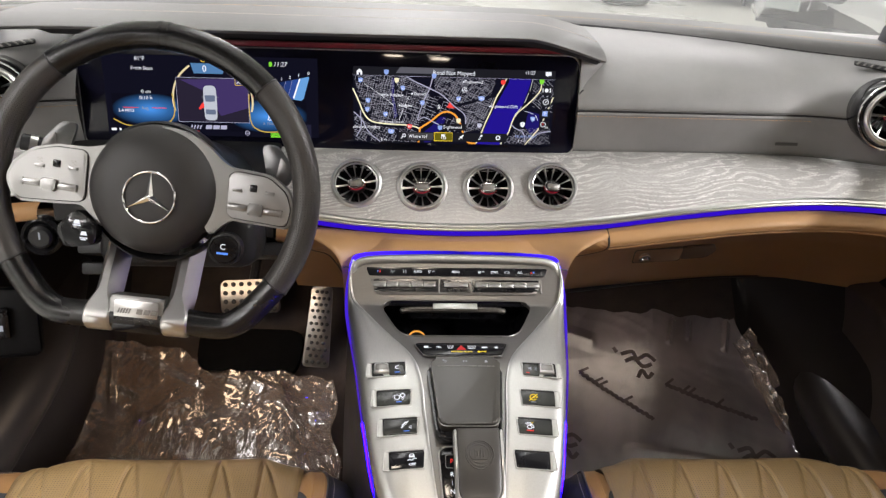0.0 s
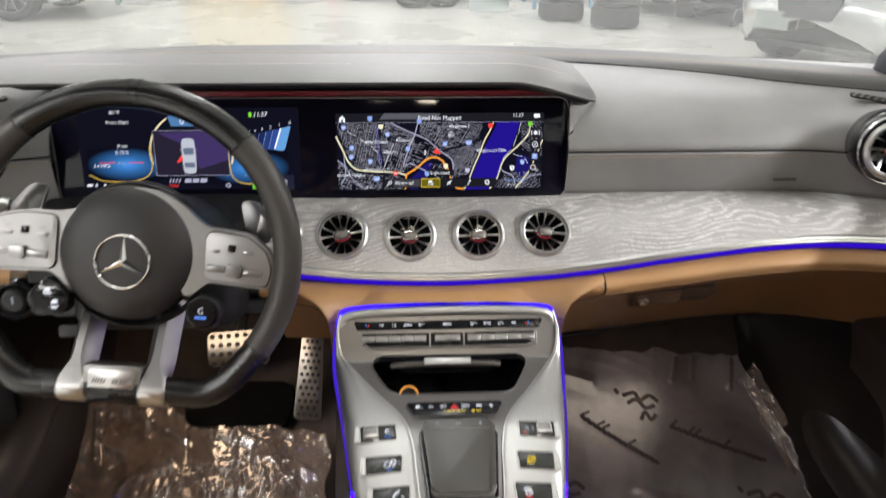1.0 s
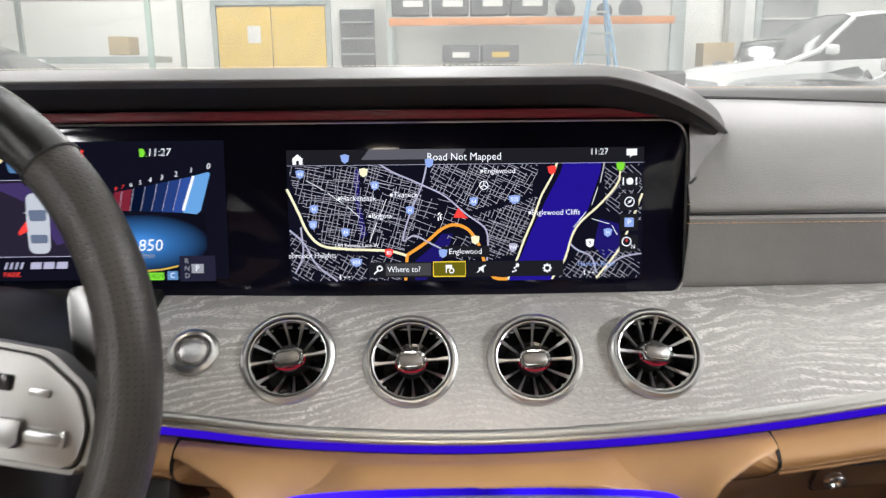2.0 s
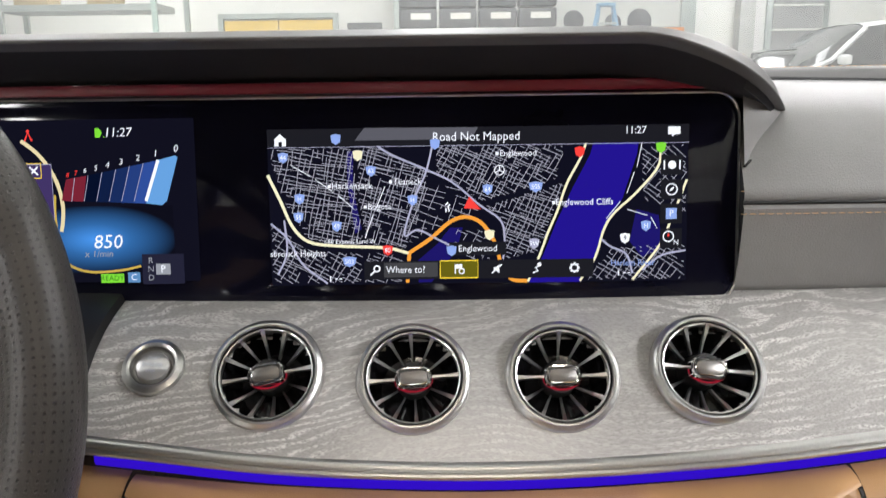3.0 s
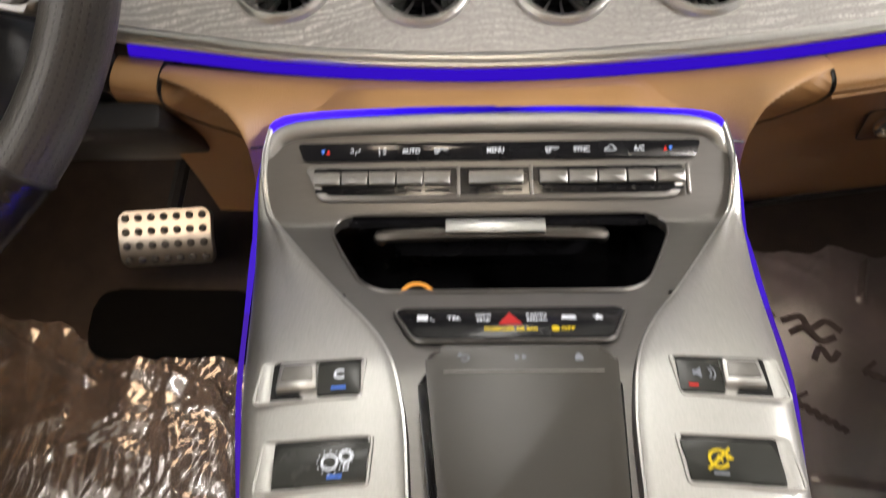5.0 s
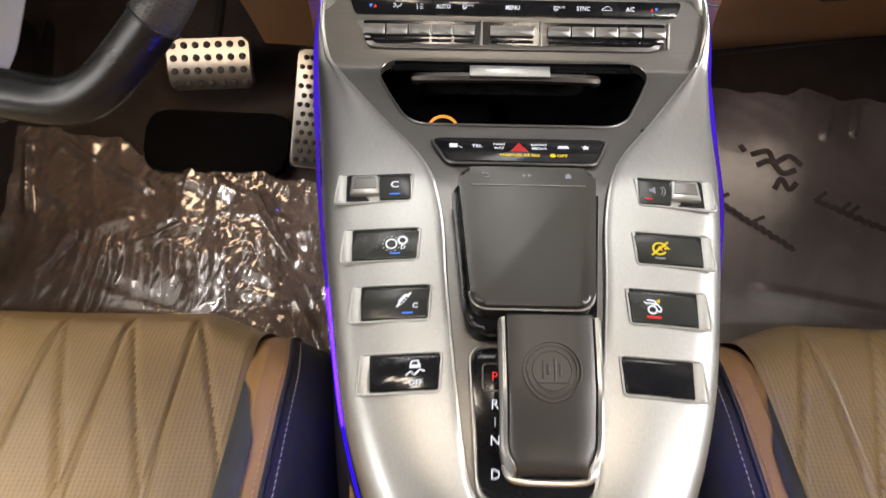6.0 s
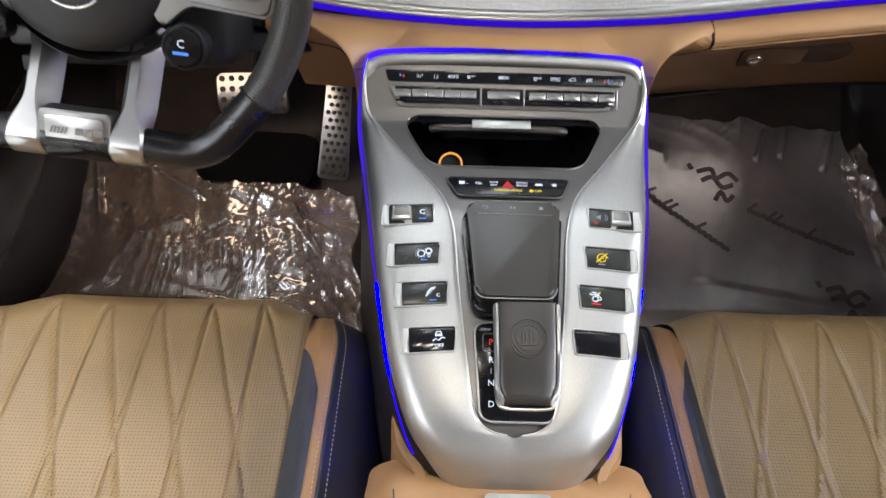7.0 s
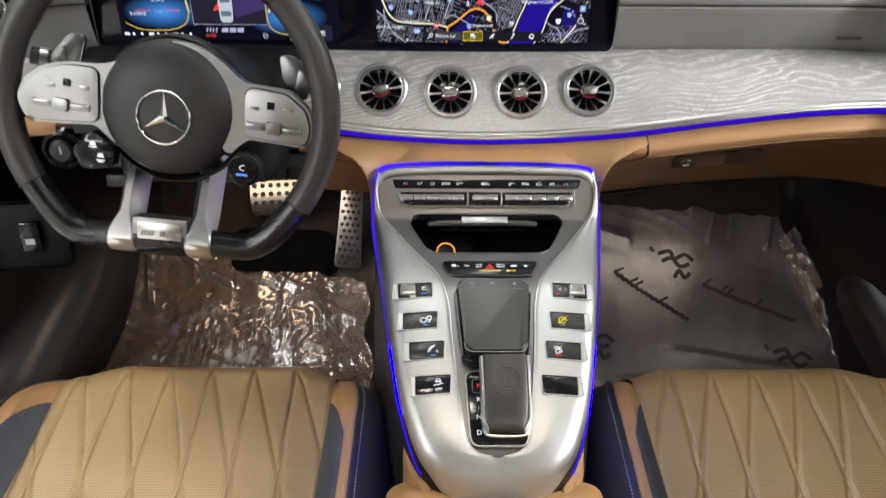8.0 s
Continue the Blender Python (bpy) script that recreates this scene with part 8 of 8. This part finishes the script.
for x in xs(-0.74, 0.74, 30):
    c = 1 - (x / 0.74) ** 2
    k = 1 - 0.17 * smooth01(abs(x), 0, 0.74)
    rows.append([Vector((x * (1 - 0.17 * v), (1.315 + 0.215 * c) * (1 - v) + (0.70 + 0.10 * c) * v, 1.000 * (1 - v) + (1.285 + 0.03 * c) * v + 0.03 * math.sin(math.pi * v))) for v in xs(0, 1, 12)])
ws = part("windscreen", sheet(rows), SCREEN, shell, "clear windscreen with grey tint and pale veil")
ws.visible_shadow = False

# ---- the workshop hall ----
WALL = surface("white_wall", (0.80, 0.80, 0.77), 0.7, 0.0, 0.05, 1.5, 0.2, 60.0)
FLOOR = surface("coated_floor", (0.56, 0.55, 0.51), 0.28, 0.0, 0.10, 0.6, 0.1, 30.0)
STEELG = surface("grey_steel", (0.36, 0.40, 0.39), 0.5, 0.3, 0.1, 3.0)
TYRE = surface("tyre_rubber", (0.03, 0.03, 0.03), 0.75, 0.0, 0.2, 20.0, 0.4, 80.0)
ALLOY = surface("alloy", (0.35, 0.35, 0.36), 0.3, 1.0, 0.1, 5.0)
DARK_GLASS = surface("dark_window", (0.05, 0.055, 0.055), 0.08, 0.0, 0.1, 3.0)
YELLOW = surface("yellow_door_paint", (0.70, 0.46, 0.045), 0.45, 0.0, 0.08, 3.0)
ORANGE = surface("orange_beam", (0.62, 0.22, 0.05), 0.5, 0.0, 0.1, 4.0)
BLUE_AL = surface("ladder_blue", (0.20, 0.36, 0.52), 0.45, 0.0, 0.1, 4.0)
BINGREY = surface("bin_grey", (0.07, 0.075, 0.085), 0.55, 0.0, 0.2, 5.0)
PAPER = surface("paper_label", (0.75, 0.75, 0.70), 0.7, 0.0, 0.05, 20.0)
CARD = surface("cardboard", (0.45, 0.34, 0.18), 0.8, 0.0, 0.15, 10.0)

ground = part("ground", sheet([[Vector((x, y, 0)) for y in xs(-12, 15, 20)] for x in xs(-16, 16, 20)]), FLOOR, None)
tagged(ground, "pale coated concrete workshop floor", "floor", kind="structure")


def setting(name, bm, mat, label, category="wall"):
    return tagged(part(name, bm, mat, None, smooth=False), label, category, kind="structure")


setting("wall_north", box((32, 0.2, 4.6), pose(0, 14.2, 2.3)), WALL, "white painted workshop wall")
setting("wall_south", box((32, 0.2, 4.6), pose(0, -12, 2.3)), WALL, "white painted workshop wall")
setting("wall_west", box((0.2, 27, 4.6), pose(-16, 1.5, 2.3)), WALL, "white painted workshop wall")
setting("wall_east", box((0.2, 27, 4.6), pose(16, 1.5, 2.3)), WALL, "white painted workshop wall")
setting("ceiling", box((32, 27, 0.1), pose(0, 1.5, 4.65)), WALL, "white workshop ceiling", "ceiling")
TUBE = glow("tube_light", COOL, 3.0)
for lx, ly, watts in HALL:
    t = thing("tube_lamp", "long white fluorescent ceiling lamp, added out of view", "ceiling lamp", (lx, ly, 4.55), "hall lamps")
    part("housing", box((0.5, 6.0, 0.22), pose(lx, ly, 4.50), 0.02), WALL, t, "white housing")
    part("tube", box((0.46, 5.9, 0.02), pose(lx, ly, 4.385)), TUBE, t, "glowing tubes")

door = thing("double_door", "yellow painted double door in the white wall", "door", (-2.755, 14.06, 0), kind="structure")
for i, x in enumerate((-3.215, -2.295)):
    leaf = part("leaf", box((0.905, 0.06, 2.06), pose(x, 14.05, 1.04), 0.01), YELLOW, door, "yellow door leaf")
    part("knob", lathe([(0, 0.05), (0.03, 0.04), (0.03, 0.01), (0.012, 0)], 16, basis((-2.83 if i == 0 else -2.68, 14.02, 1.0), (1, 0, 0), (0, -1, 0))), CHROME, leaf)
part("notice_sheet", box((0.22, 0.004, 0.28), pose(-3.05, 14.012, 1.62)), PAPER, door, "white paper notice")
for x, w in ((-3.72, 0.08), (-1.79, 0.08)):
    part("jamb", box((w, 0.10, 2.12), pose(x, 14.05, 1.06)), STEELG, door)
part("head", box((2.01, 0.10, 0.08), pose(-2.755, 14.05, 2.14)), STEELG, door)

board = thing("wall_rack", "dark grey parts rack hung on the wall", "wall rack", (-1.30, 14.0, 0.9))
part("panel", box((0.58, 0.06, 1.1), pose(-1.30, 14.02, 1.46), 0.01), BINGREY, board)
for i in range(4):
    part("ledge", box((0.56, 0.10, 0.03), pose(-1.30, 13.96, 1.02 + i * 0.26)), STEELG, board)
can = thing("waste_bin", "grey plastic waste bin by the yellow door", "waste bin", (-1.82, 13.4, 0))
part("body", lathe([(0, 0.01), (0.14, 0.01), (0.18, 0.36), (0.19, 0.37), (0.175, 0.36), (0.14, 0.04)], 24, pose(-1.82, 13.4, 0)), BINGREY, can)
ext = thing("fire_extinguisher", "red fire extinguisher standing on the floor", "fire extinguisher", (-1.04, 13.0, 0))
RED = surface("red_paint", (0.60, 0.03, 0.025), 0.3, 0.0, 0.05, 5.0)
part("cylinder", lathe([(0, 0.01), (0.10, 0.01), (0.105, 0.03), (0.105, 0.42), (0.08, 0.49), (0.03, 0.52), (0, 0.52)], 24, pose(-1.04, 13.0, 0)), RED, ext, "red cylinder")
part("valve", box((0.05, 0.12, 0.08), pose(-1.04, 13.0, 0.56), 0.01), BINGREY, ext)
tub = thing("plastic_tub", "small grey plastic tub on the floor", "tub", (-0.82, 12.9, 0))
part("body", box((0.32, 0.26, 0.22), pose(-0.84, 12.9, 0.11), 0.03), STEELG, tub)
setting("corner_post", box((0.10, 0.10, 4.5), pose(-0.66, 13.4, 2.25)), STEELG, "grey steel post", "post")
setting("side_wall", box((4.6, 0.12, 4.6), pose(1.70, 13.45, 2.3)), surface("grey_partition", (0.60, 0.60, 0.58), 0.6, 0.0, 0.06, 1.5), "grey workshop partition wall")

# shelf with parts bins
rack = thing("pallet_rack", "orange and grey rack with rows of dark parts bins", "rack", (1.4, 12.6, 0))
for x in (-0.68, 3.62):
    part("upright", box((0.08, 0.08, 2.9), pose(x, 12.55, 1.45)), STEELG, rack, "grey upright")
part("beam", box((4.3, 0.07, 0.11), pose(1.47, 12.50, 1.715), 0.01), ORANGE, rack, "orange beam")
part("deck", box((4.3, 0.6, 0.03), pose(1.47, 12.82, 1.775)), STEELG, rack)
for r in range(2):
    for c in range(4):
        bx, bz = -0.36 + c * 0.60, 1.95 + r * 0.30
        b = thing("parts_bin", "dark grey parts bin with a white label", "storage bin", (bx, 12.6, bz - 0.14), "parts bins")
        part("body", box((0.56, 0.40, 0.27), pose(bx, 12.75, bz), 0.02), BINGREY, b)
        part("label_card", box((0.30, 0.006, 0.09), pose(bx + 0.04, 12.546, bz + 0.03)), PAPER, b, "white label")
bench = thing("workbench", "white workbench with dark bins on it", "workbench", (0.4, 12.6, 0))
part("top", box((2.15, 0.7, 0.05), pose(0.37, 12.75, 0.80), 0.01), WALL, bench, "white top")
part("front", box((2.0, 0.04, 0.74), pose(0.37, 12.46, 0.40)), surface("pale_grey_panel", (0.62, 0.64, 0.64), 0.4), bench)
for c in range(2):
    for r in range(2):
        bx, bz = 0.40 + c * 0.60, 0.97 + r * 0.28
        b = thing("parts_bin", "dark grey parts bin with a white label", "storage bin", (bx, 12.6, bz - 0.14), "parts bins")
        part("body", box((0.56, 0.40, 0.26), pose(bx, 12.70, bz), 0.02), BINGREY, b)
        part("label_card", box((0.26, 0.006, 0.08), pose(bx, 12.496, bz - 0.02)), PAPER if c == 0 else YELLOW, b, "pale label")
for x, z, s in ((2.0, 1.90, 0.10), (2.6, 1.87, 0.08), (3.0, 1.88, 0.12)):
    c = thing("spare_part", "dark loose spare part on the rack", "spare part", (x, 12.7, 1.79))
    part("lump", lathe([(0, -0.08), (s * 1.4, -0.06), (s * 1.6, 0.0), (s, 0.06), (0, 0.09)], 12, pose(x, 12.7, z, 80, 20)), BINGREY, c)
lad = thing("step_ladder", "blue folding step ladder", "ladder", (2.3, 12.0, 0))
for sy in (-1, 1):
    for sx in (-1, 1):
        part("rail", tube([(2.34 + sx * 0.10, 12.0, 2.05), (2.34 + sx * 0.42, 12.0 + sy * 0.5, 0.0)], 0.03, 6), BLUE_AL, lad, "blue rail")
for i in range(6):
    z = 0.30 + i * 0.30
    w = 0.10 + 0.32 * (1 - z / 2.05)
    part("step", box((2 * w, 0.08, 0.025), pose(2.34, 12.0 - 0.5 * (1 - z / 2.05), z)), STEELG, lad)
part("top_cap", box((0.26, 0.16, 0.05), pose(2.34, 12.0, 2.06), 0.01), BLUE_AL, lad)

# tyres
def build_tyre(m, r=0.34, w=0.24):
    t = thing("tyre", "loose black car tyre in the workshop", "tyre", group="loose tyres")
    part("casing", lathe([(r * 0.62, -w * 0.42), (r * 0.72, -w * 0.5), (r * 0.92, -w * 0.46), (r, -w * 0.36), (r, w * 0.36), (r * 0.92, w * 0.46), (r * 0.72, w * 0.5), (r * 0.62, w * 0.42), (r * 0.60, 0), (r * 0.62, -w * 0.42)], 36), TYRE, t)
    for k in (-0.18, 0.0, 0.18):
        part("groove", lathe([(r + 0.001, k * w - 0.008), (r - 0.004, k * w), (r + 0.001, k * w + 0.008)], 36), BINGREY, t)
    t.matrix_basis = m
    return t


first = build_tyre(pose(2.06, 10.26, 0.13, 0, 0, 0), 0.29)
for i in range(1, 4):
    copy_thing(first, pose(2.06 + 0.01 * (i % 2), 10.26, 0.13 + 0.245 * i, 0, 0, 30 * i))
for i in range(4):
    copy_thing(first, pose(2.57 + 0.015 * (i % 2), 9.53, 0.13 + 0.245 * i, 0, 0, 25 * i))
for x, y, z, a, b in ((0.18, 11.7, 0.30, 62, -14), (0.62, 11.8, 0.30, 66, 20), (0.46, 12.1, 0.42, 50, 5)):
    copy_thing(first, pose(x, y, z, a, b, 0) @ Matrix.Scale(1.1, 4))
fen = thing("scrap_sheet", "bent grey metal sheet leaning on tyres", "metal sheet", (1.2, 11.0, 0))
part("panel", sheet([[Vector((0.95 + 0.55 * u, 11.1 - 0.1 * u + 0.05 * math.sin(3 * v), 0.02 + (0.42 - 0.28 * u) * v)) for v in xs(0, 1, 8)] for u in xs(0, 1, 10)]), STEELG, fen)

# far shelf on the west side
rk = thing("steel_shelf", "pale green steel shelf with loose parts", "shelf", (-5.1, 12.3, 0))
for x, y in ((-6.3, 12.0), (-4.10, 12.0), (-3.86, 12.7), (-6.3, 12.7)):
    part("upright", box((0.07, 0.07, 3.0), pose(x, y, 1.5)), surface("pale_green", (0.38, 0.50, 0.46), 0.5) if x > -5 and y < 12.5 else STEELG, rk, "painted upright")
for z in (1.20, 2.12):
    part("shelf", box((2.3, 0.75, 0.09), pose(-5.2, 12.35, z)), STEELG, rk, "grey shelf")
for x, z, w in ((-5.9, 2.30, 0.5), (-4.9, 2.28, 0.4), (-4.6, 1.40, 0.30)):
    b = thing("carton", "brown cardboard carton on the shelf", "carton", (x, 12.3, z - 0.13), "cartons")
    part("box", box((w, 0.4, 0.26), pose(x, 12.3, z), 0.01), CARD, b)
cone = thing("warning_sign", "red and white upright warning post", "sign", (-4.5, 9.0, 0))
part("post", lathe([(0, 0), (0.12, 0), (0.12, 0.05), (0.05, 0.06), (0.05, 0.95), (0, 0.95)], 16, pose(-4.62, 9.0, 0)), RED, cone)
part("band", lathe([(0.052, 0.80), (0.055, 0.82), (0.055, 0.90), (0.052, 0.92)], 16, pose(-4.62, 9.0, 0)), PAPER, cone)
# columns and a glazed door on the east side
setting("column_1", box((0.25, 0.25, 4.6), pose(5.06, 13.9, 2.3)), surface("column_grey", (0.50, 0.50, 0.49), 0.6), "grey steel column", "column")
setting("column_2", box((0.14, 0.14, 4.6), pose(3.95, 13.3, 2.3)), STEELG, "grey steel post", "column")
wd = thing("door_2", "grey glazed workshop door", "door", (6.0, 14.06, 0), kind="structure")
part("frame", box((1.05, 0.06, 2.6), pose(6.0, 14.06, 1.3), 0.01), STEELG, wd)
part("pane", box((0.85, 0.02, 1.2), pose(6.0, 14.02, 1.80)), surface("grey_pane", (0.30, 0.31, 0.31), 0.15), wd, "grey pane")
for i in range(3):
    part("bar", box((0.85, 0.03, 0.03), pose(6.0, 14.0, 1.4 + i * 0.4)), PAPER, wd)
b = thing("carton", "brown cardboard carton on the floor", "carton", (4.6, 13.4, 0), "cartons")
part("box", box((0.5, 0.4, 1.4), pose(4.62, 13.5, 0.7), 0.01), CARD, b)


# parked cars
def build_car(name, label, paint, m, L=4.7, W=1.86, H=1.45, hood=0.95, nose=0.62, screen=0.30, roof0=0.46, suv=False):
    """A parked car, nose towards +x, middle of its front axle at x=0."""
    c = thing(name, label, "car", group="parked cars")
    hw = W / 2
    f = 0.88
    body = []
    for u in xs(0, 1, 40):
        x = f - L * u
        top = lerp(u, [(0, nose), (0.02, nose + 0.10), (0.06, hood - 0.12), (0.15, hood - 0.03), (screen, hood + 0.06), (0.6, hood + 0.10), (0.9, hood + 0.12), (0.97, hood + 0.05), (1, hood - 0.25)])
        low = lerp(u, [(0, 0.34), (0.02, 0.24), (0.1, 0.20), (0.9, 0.22), (1, 0.38)])
        w = hw * lerp(u, [(0, 0.62), (0.02, 0.78), (0.06, 0.90), (0.14, 0.98), (0.5, 1.0), (0.88, 0.98), (0.97, 0.86), (1, 0.74)])
        row = [(w * 0.86, low), (w * 0.97, low + 0.06), (w, low + (top - low) * 0.42), (w * 0.985, low + (top - low) * 0.72), (w * 0.93, top - 0.05), (w * 0.82, top - 0.005), (w * 0.45, top + 0.02), (0, top + 0.028)]
        body.append([Vector((x, -a, b)) for a, b in row] + [Vector((x, a, b)) for a, b in row[-2::-1]])
    body.insert(0, [Vector((f + 0.02, p.y * 0.02, 0.48 + (p.z - 0.48) * 0.02)) for p in body[0]])
    body.append([Vector((f - L - 0.02, p.y * 0.02, 0.55 + (p.z - 0.55) * 0.02)) for p in body[-1]])
    bm = sheet(body)
    # wheel openings
    ax2 = -(L - 1.85)
    gone = [q for q in bm.faces for ax in (0.0, ax2) if abs(q.calc_center_median().y) > hw * 0.80 and (q.calc_center_median() - Vector((ax, q.calc_center_median().y, 0.33))).length < 0.37]
    bmesh.ops.delete(bm, geom=list(set(gone)), context="FACES")
    part("body", bm, paint, c, "painted body")
    rows = []
    for u in xs(0, 1, 20):
        x = f - L * (screen - 0.02 + (0.93 - screen) * u)
        z = lerp(u, [(0, hood + 0.05), (0.26, H - 0.06), (0.42, H), (0.65, H - 0.01), (0.85 if not suv else 0.95, H - 0.14 if not suv else H - 0.06), (1, hood + 0.10)])
        k = (z - hood) / (H - hood)
        rows.append([Vector((x, s * hw * a, hood + (z - hood) * b)) for s, a, b in ((-1, 0.90, 0.0), (-1, 0.86, 0.45), (-1, 0.76, 0.92), (-1, 0.55, 1.0), (0, 0, 1.03), (1, 0.55, 1.0), (1, 0.76, 0.92), (1, 0.86, 0.45), (1, 0.90, 0.0))])
    part("window_glass", sheet(rows), DARK_GLASS, c, "dark glazing")
    part("roof", sheet([[p + Vector((0, 0, 0.008)) for p in r[2:7]] for r in rows[6:17]]), paint, c, "painted roof")
    for s in (-1, 1):
        part("window_pillar", tube([rows[0][0 if s < 0 else 8], rows[3][1 if s < 0 else 7], rows[6][2 if s < 0 else 6]], 0.035, 6), paint, c)
        part("window_pillar", tube([rows[11][0 if s < 0 else 8] + Vector((0, s * 0.01, 0)), rows[11][1 if s < 0 else 7] + Vector((0, s * 0.01, 0)), rows[11][2 if s < 0 else 6]], 0.03, 6), BINGREY, c)
        part("mirror", box((0.12, 0.20, 0.13), pose(f - L * (screen + 0.09), s * (hw + 0.05), hood + 0.17), 0.04), paint, c, "door mirror")
        lampm = prism(rounded([(-0.02, -0.05), (-0.44, 0.02), (-0.46, 0.09), (-0.10, 0.07)], 0.03), 0.03, basis((f - 0.04, s * hw * 0.83, nose + 0.10), (1, -0.35 * s, -0.05), (0.35, s, 0.25)), 0.01)
        part("headlamp", lampm, surface("headlamp_glass", (0.35, 0.36, 0.37), 0.1, 0.2), c, "clear headlamp")
        part("air_intake", prism(rounded([(-0.02, -0.08), (-0.26, -0.06), (-0.30, 0.08), (-0.06, 0.05)], 0.03), 0.02, basis((f - 0.03, s * hw * 0.80, 0.40), (1, -0.40 * s, 0), (0.4, s, 0)), 0.01), BINGREY, c)
        for ax in (0.0, ax2):
            wm = basis((ax, s * (hw - 0.12), 0.335), (1, 0, 0), (0, s, 0))
            tyre = part("wheel", lathe([(0.22, -0.11), (0.245, 0.10), (0.29, 0.12), (0.325, 0.11), (0.338, 0.08), (0.338, -0.11)], 32, wm), TYRE, c, "wheel with alloy rim")
            part("rim", lathe([(0.245, 0.10), (0.235, 0.105), (0.225, 0.06), (0.215, 0.0)], 32, wm), ALLOY, tyre)
            part("disc", lathe([(0, 0.01), (0.21, 0.01)], 24, wm), BINGREY, tyre)
            sp = bmesh.new()
            for k in range(10):
                a = 36 * k
                join(sp, box((0.22, 0.022, 0.03), wm @ pose(0.12 * math.cos(radians(a)), 0.12 * math.sin(radians(a)), 0.075, 0, 0, a), 0.006))
            part("spokes", sp, ALLOY, tyre)
            part("hub_cap", lathe([(0, 0.10), (0.03, 0.10), (0.05, 0.08)], 16, wm), ALLOY, tyre)
    part("grille", prism(rounded([(-0.24, -0.10), (0.24, -0.10), (0.30, 0.09), (-0.30, 0.09)], 0.05), 0.03, basis((f - 0.012, 0, nose + 0.01), (0, 1, 0), (1, 0, 0.10)), 0.01), BINGREY, c, "dark grille")
    part("plate_bar", box((0.02, 0.31, 0.15), pose(f + 0.022, -0.30, 0.44, 0, 0, 4)), STEELG, c)
    part("underside", box((L * 0.9, W * 0.8, 0.05), pose(f - L / 2, 0, 0.22)), BINGREY, c)
    c.matrix_basis = m
    return c


SILVER_PAINT = surface("silver_paint", (0.52, 0.53, 0.54), 0.25, 0.5, 0.04, 2.0, coat=0.8)
BLACK_PAINT = surface("black_paint", (0.03, 0.03, 0.033), 0.18, 0.0, 0.1, 2.0, coat=0.8)
build_car("white_car", "white saloon car parked along the far wall", WHITE_PAINT, pose(-4.72, 10.93, 0), hood=0.98)
build_car("white_suv", "white off-road car parked beside tyre stacks", WHITE_PAINT, pose(4.05, 11.5, 0, 0, 0, 180), L=4.8, W=1.95, H=1.72, hood=1.05, nose=0.72, suv=True)
build_car("black_car", "dark saloon car parked nose out", BLACK_PAINT, pose(4.55, 10.25, 0, 0, 0, -112), H=1.42, hood=0.86, nose=0.52)
build_car("silver_car", "silver saloon car parked nose out", SILVER_PAINT, pose(4.05, 6.78, 0, 0, 0, -152), H=1.44, hood=0.86, nose=0.56)
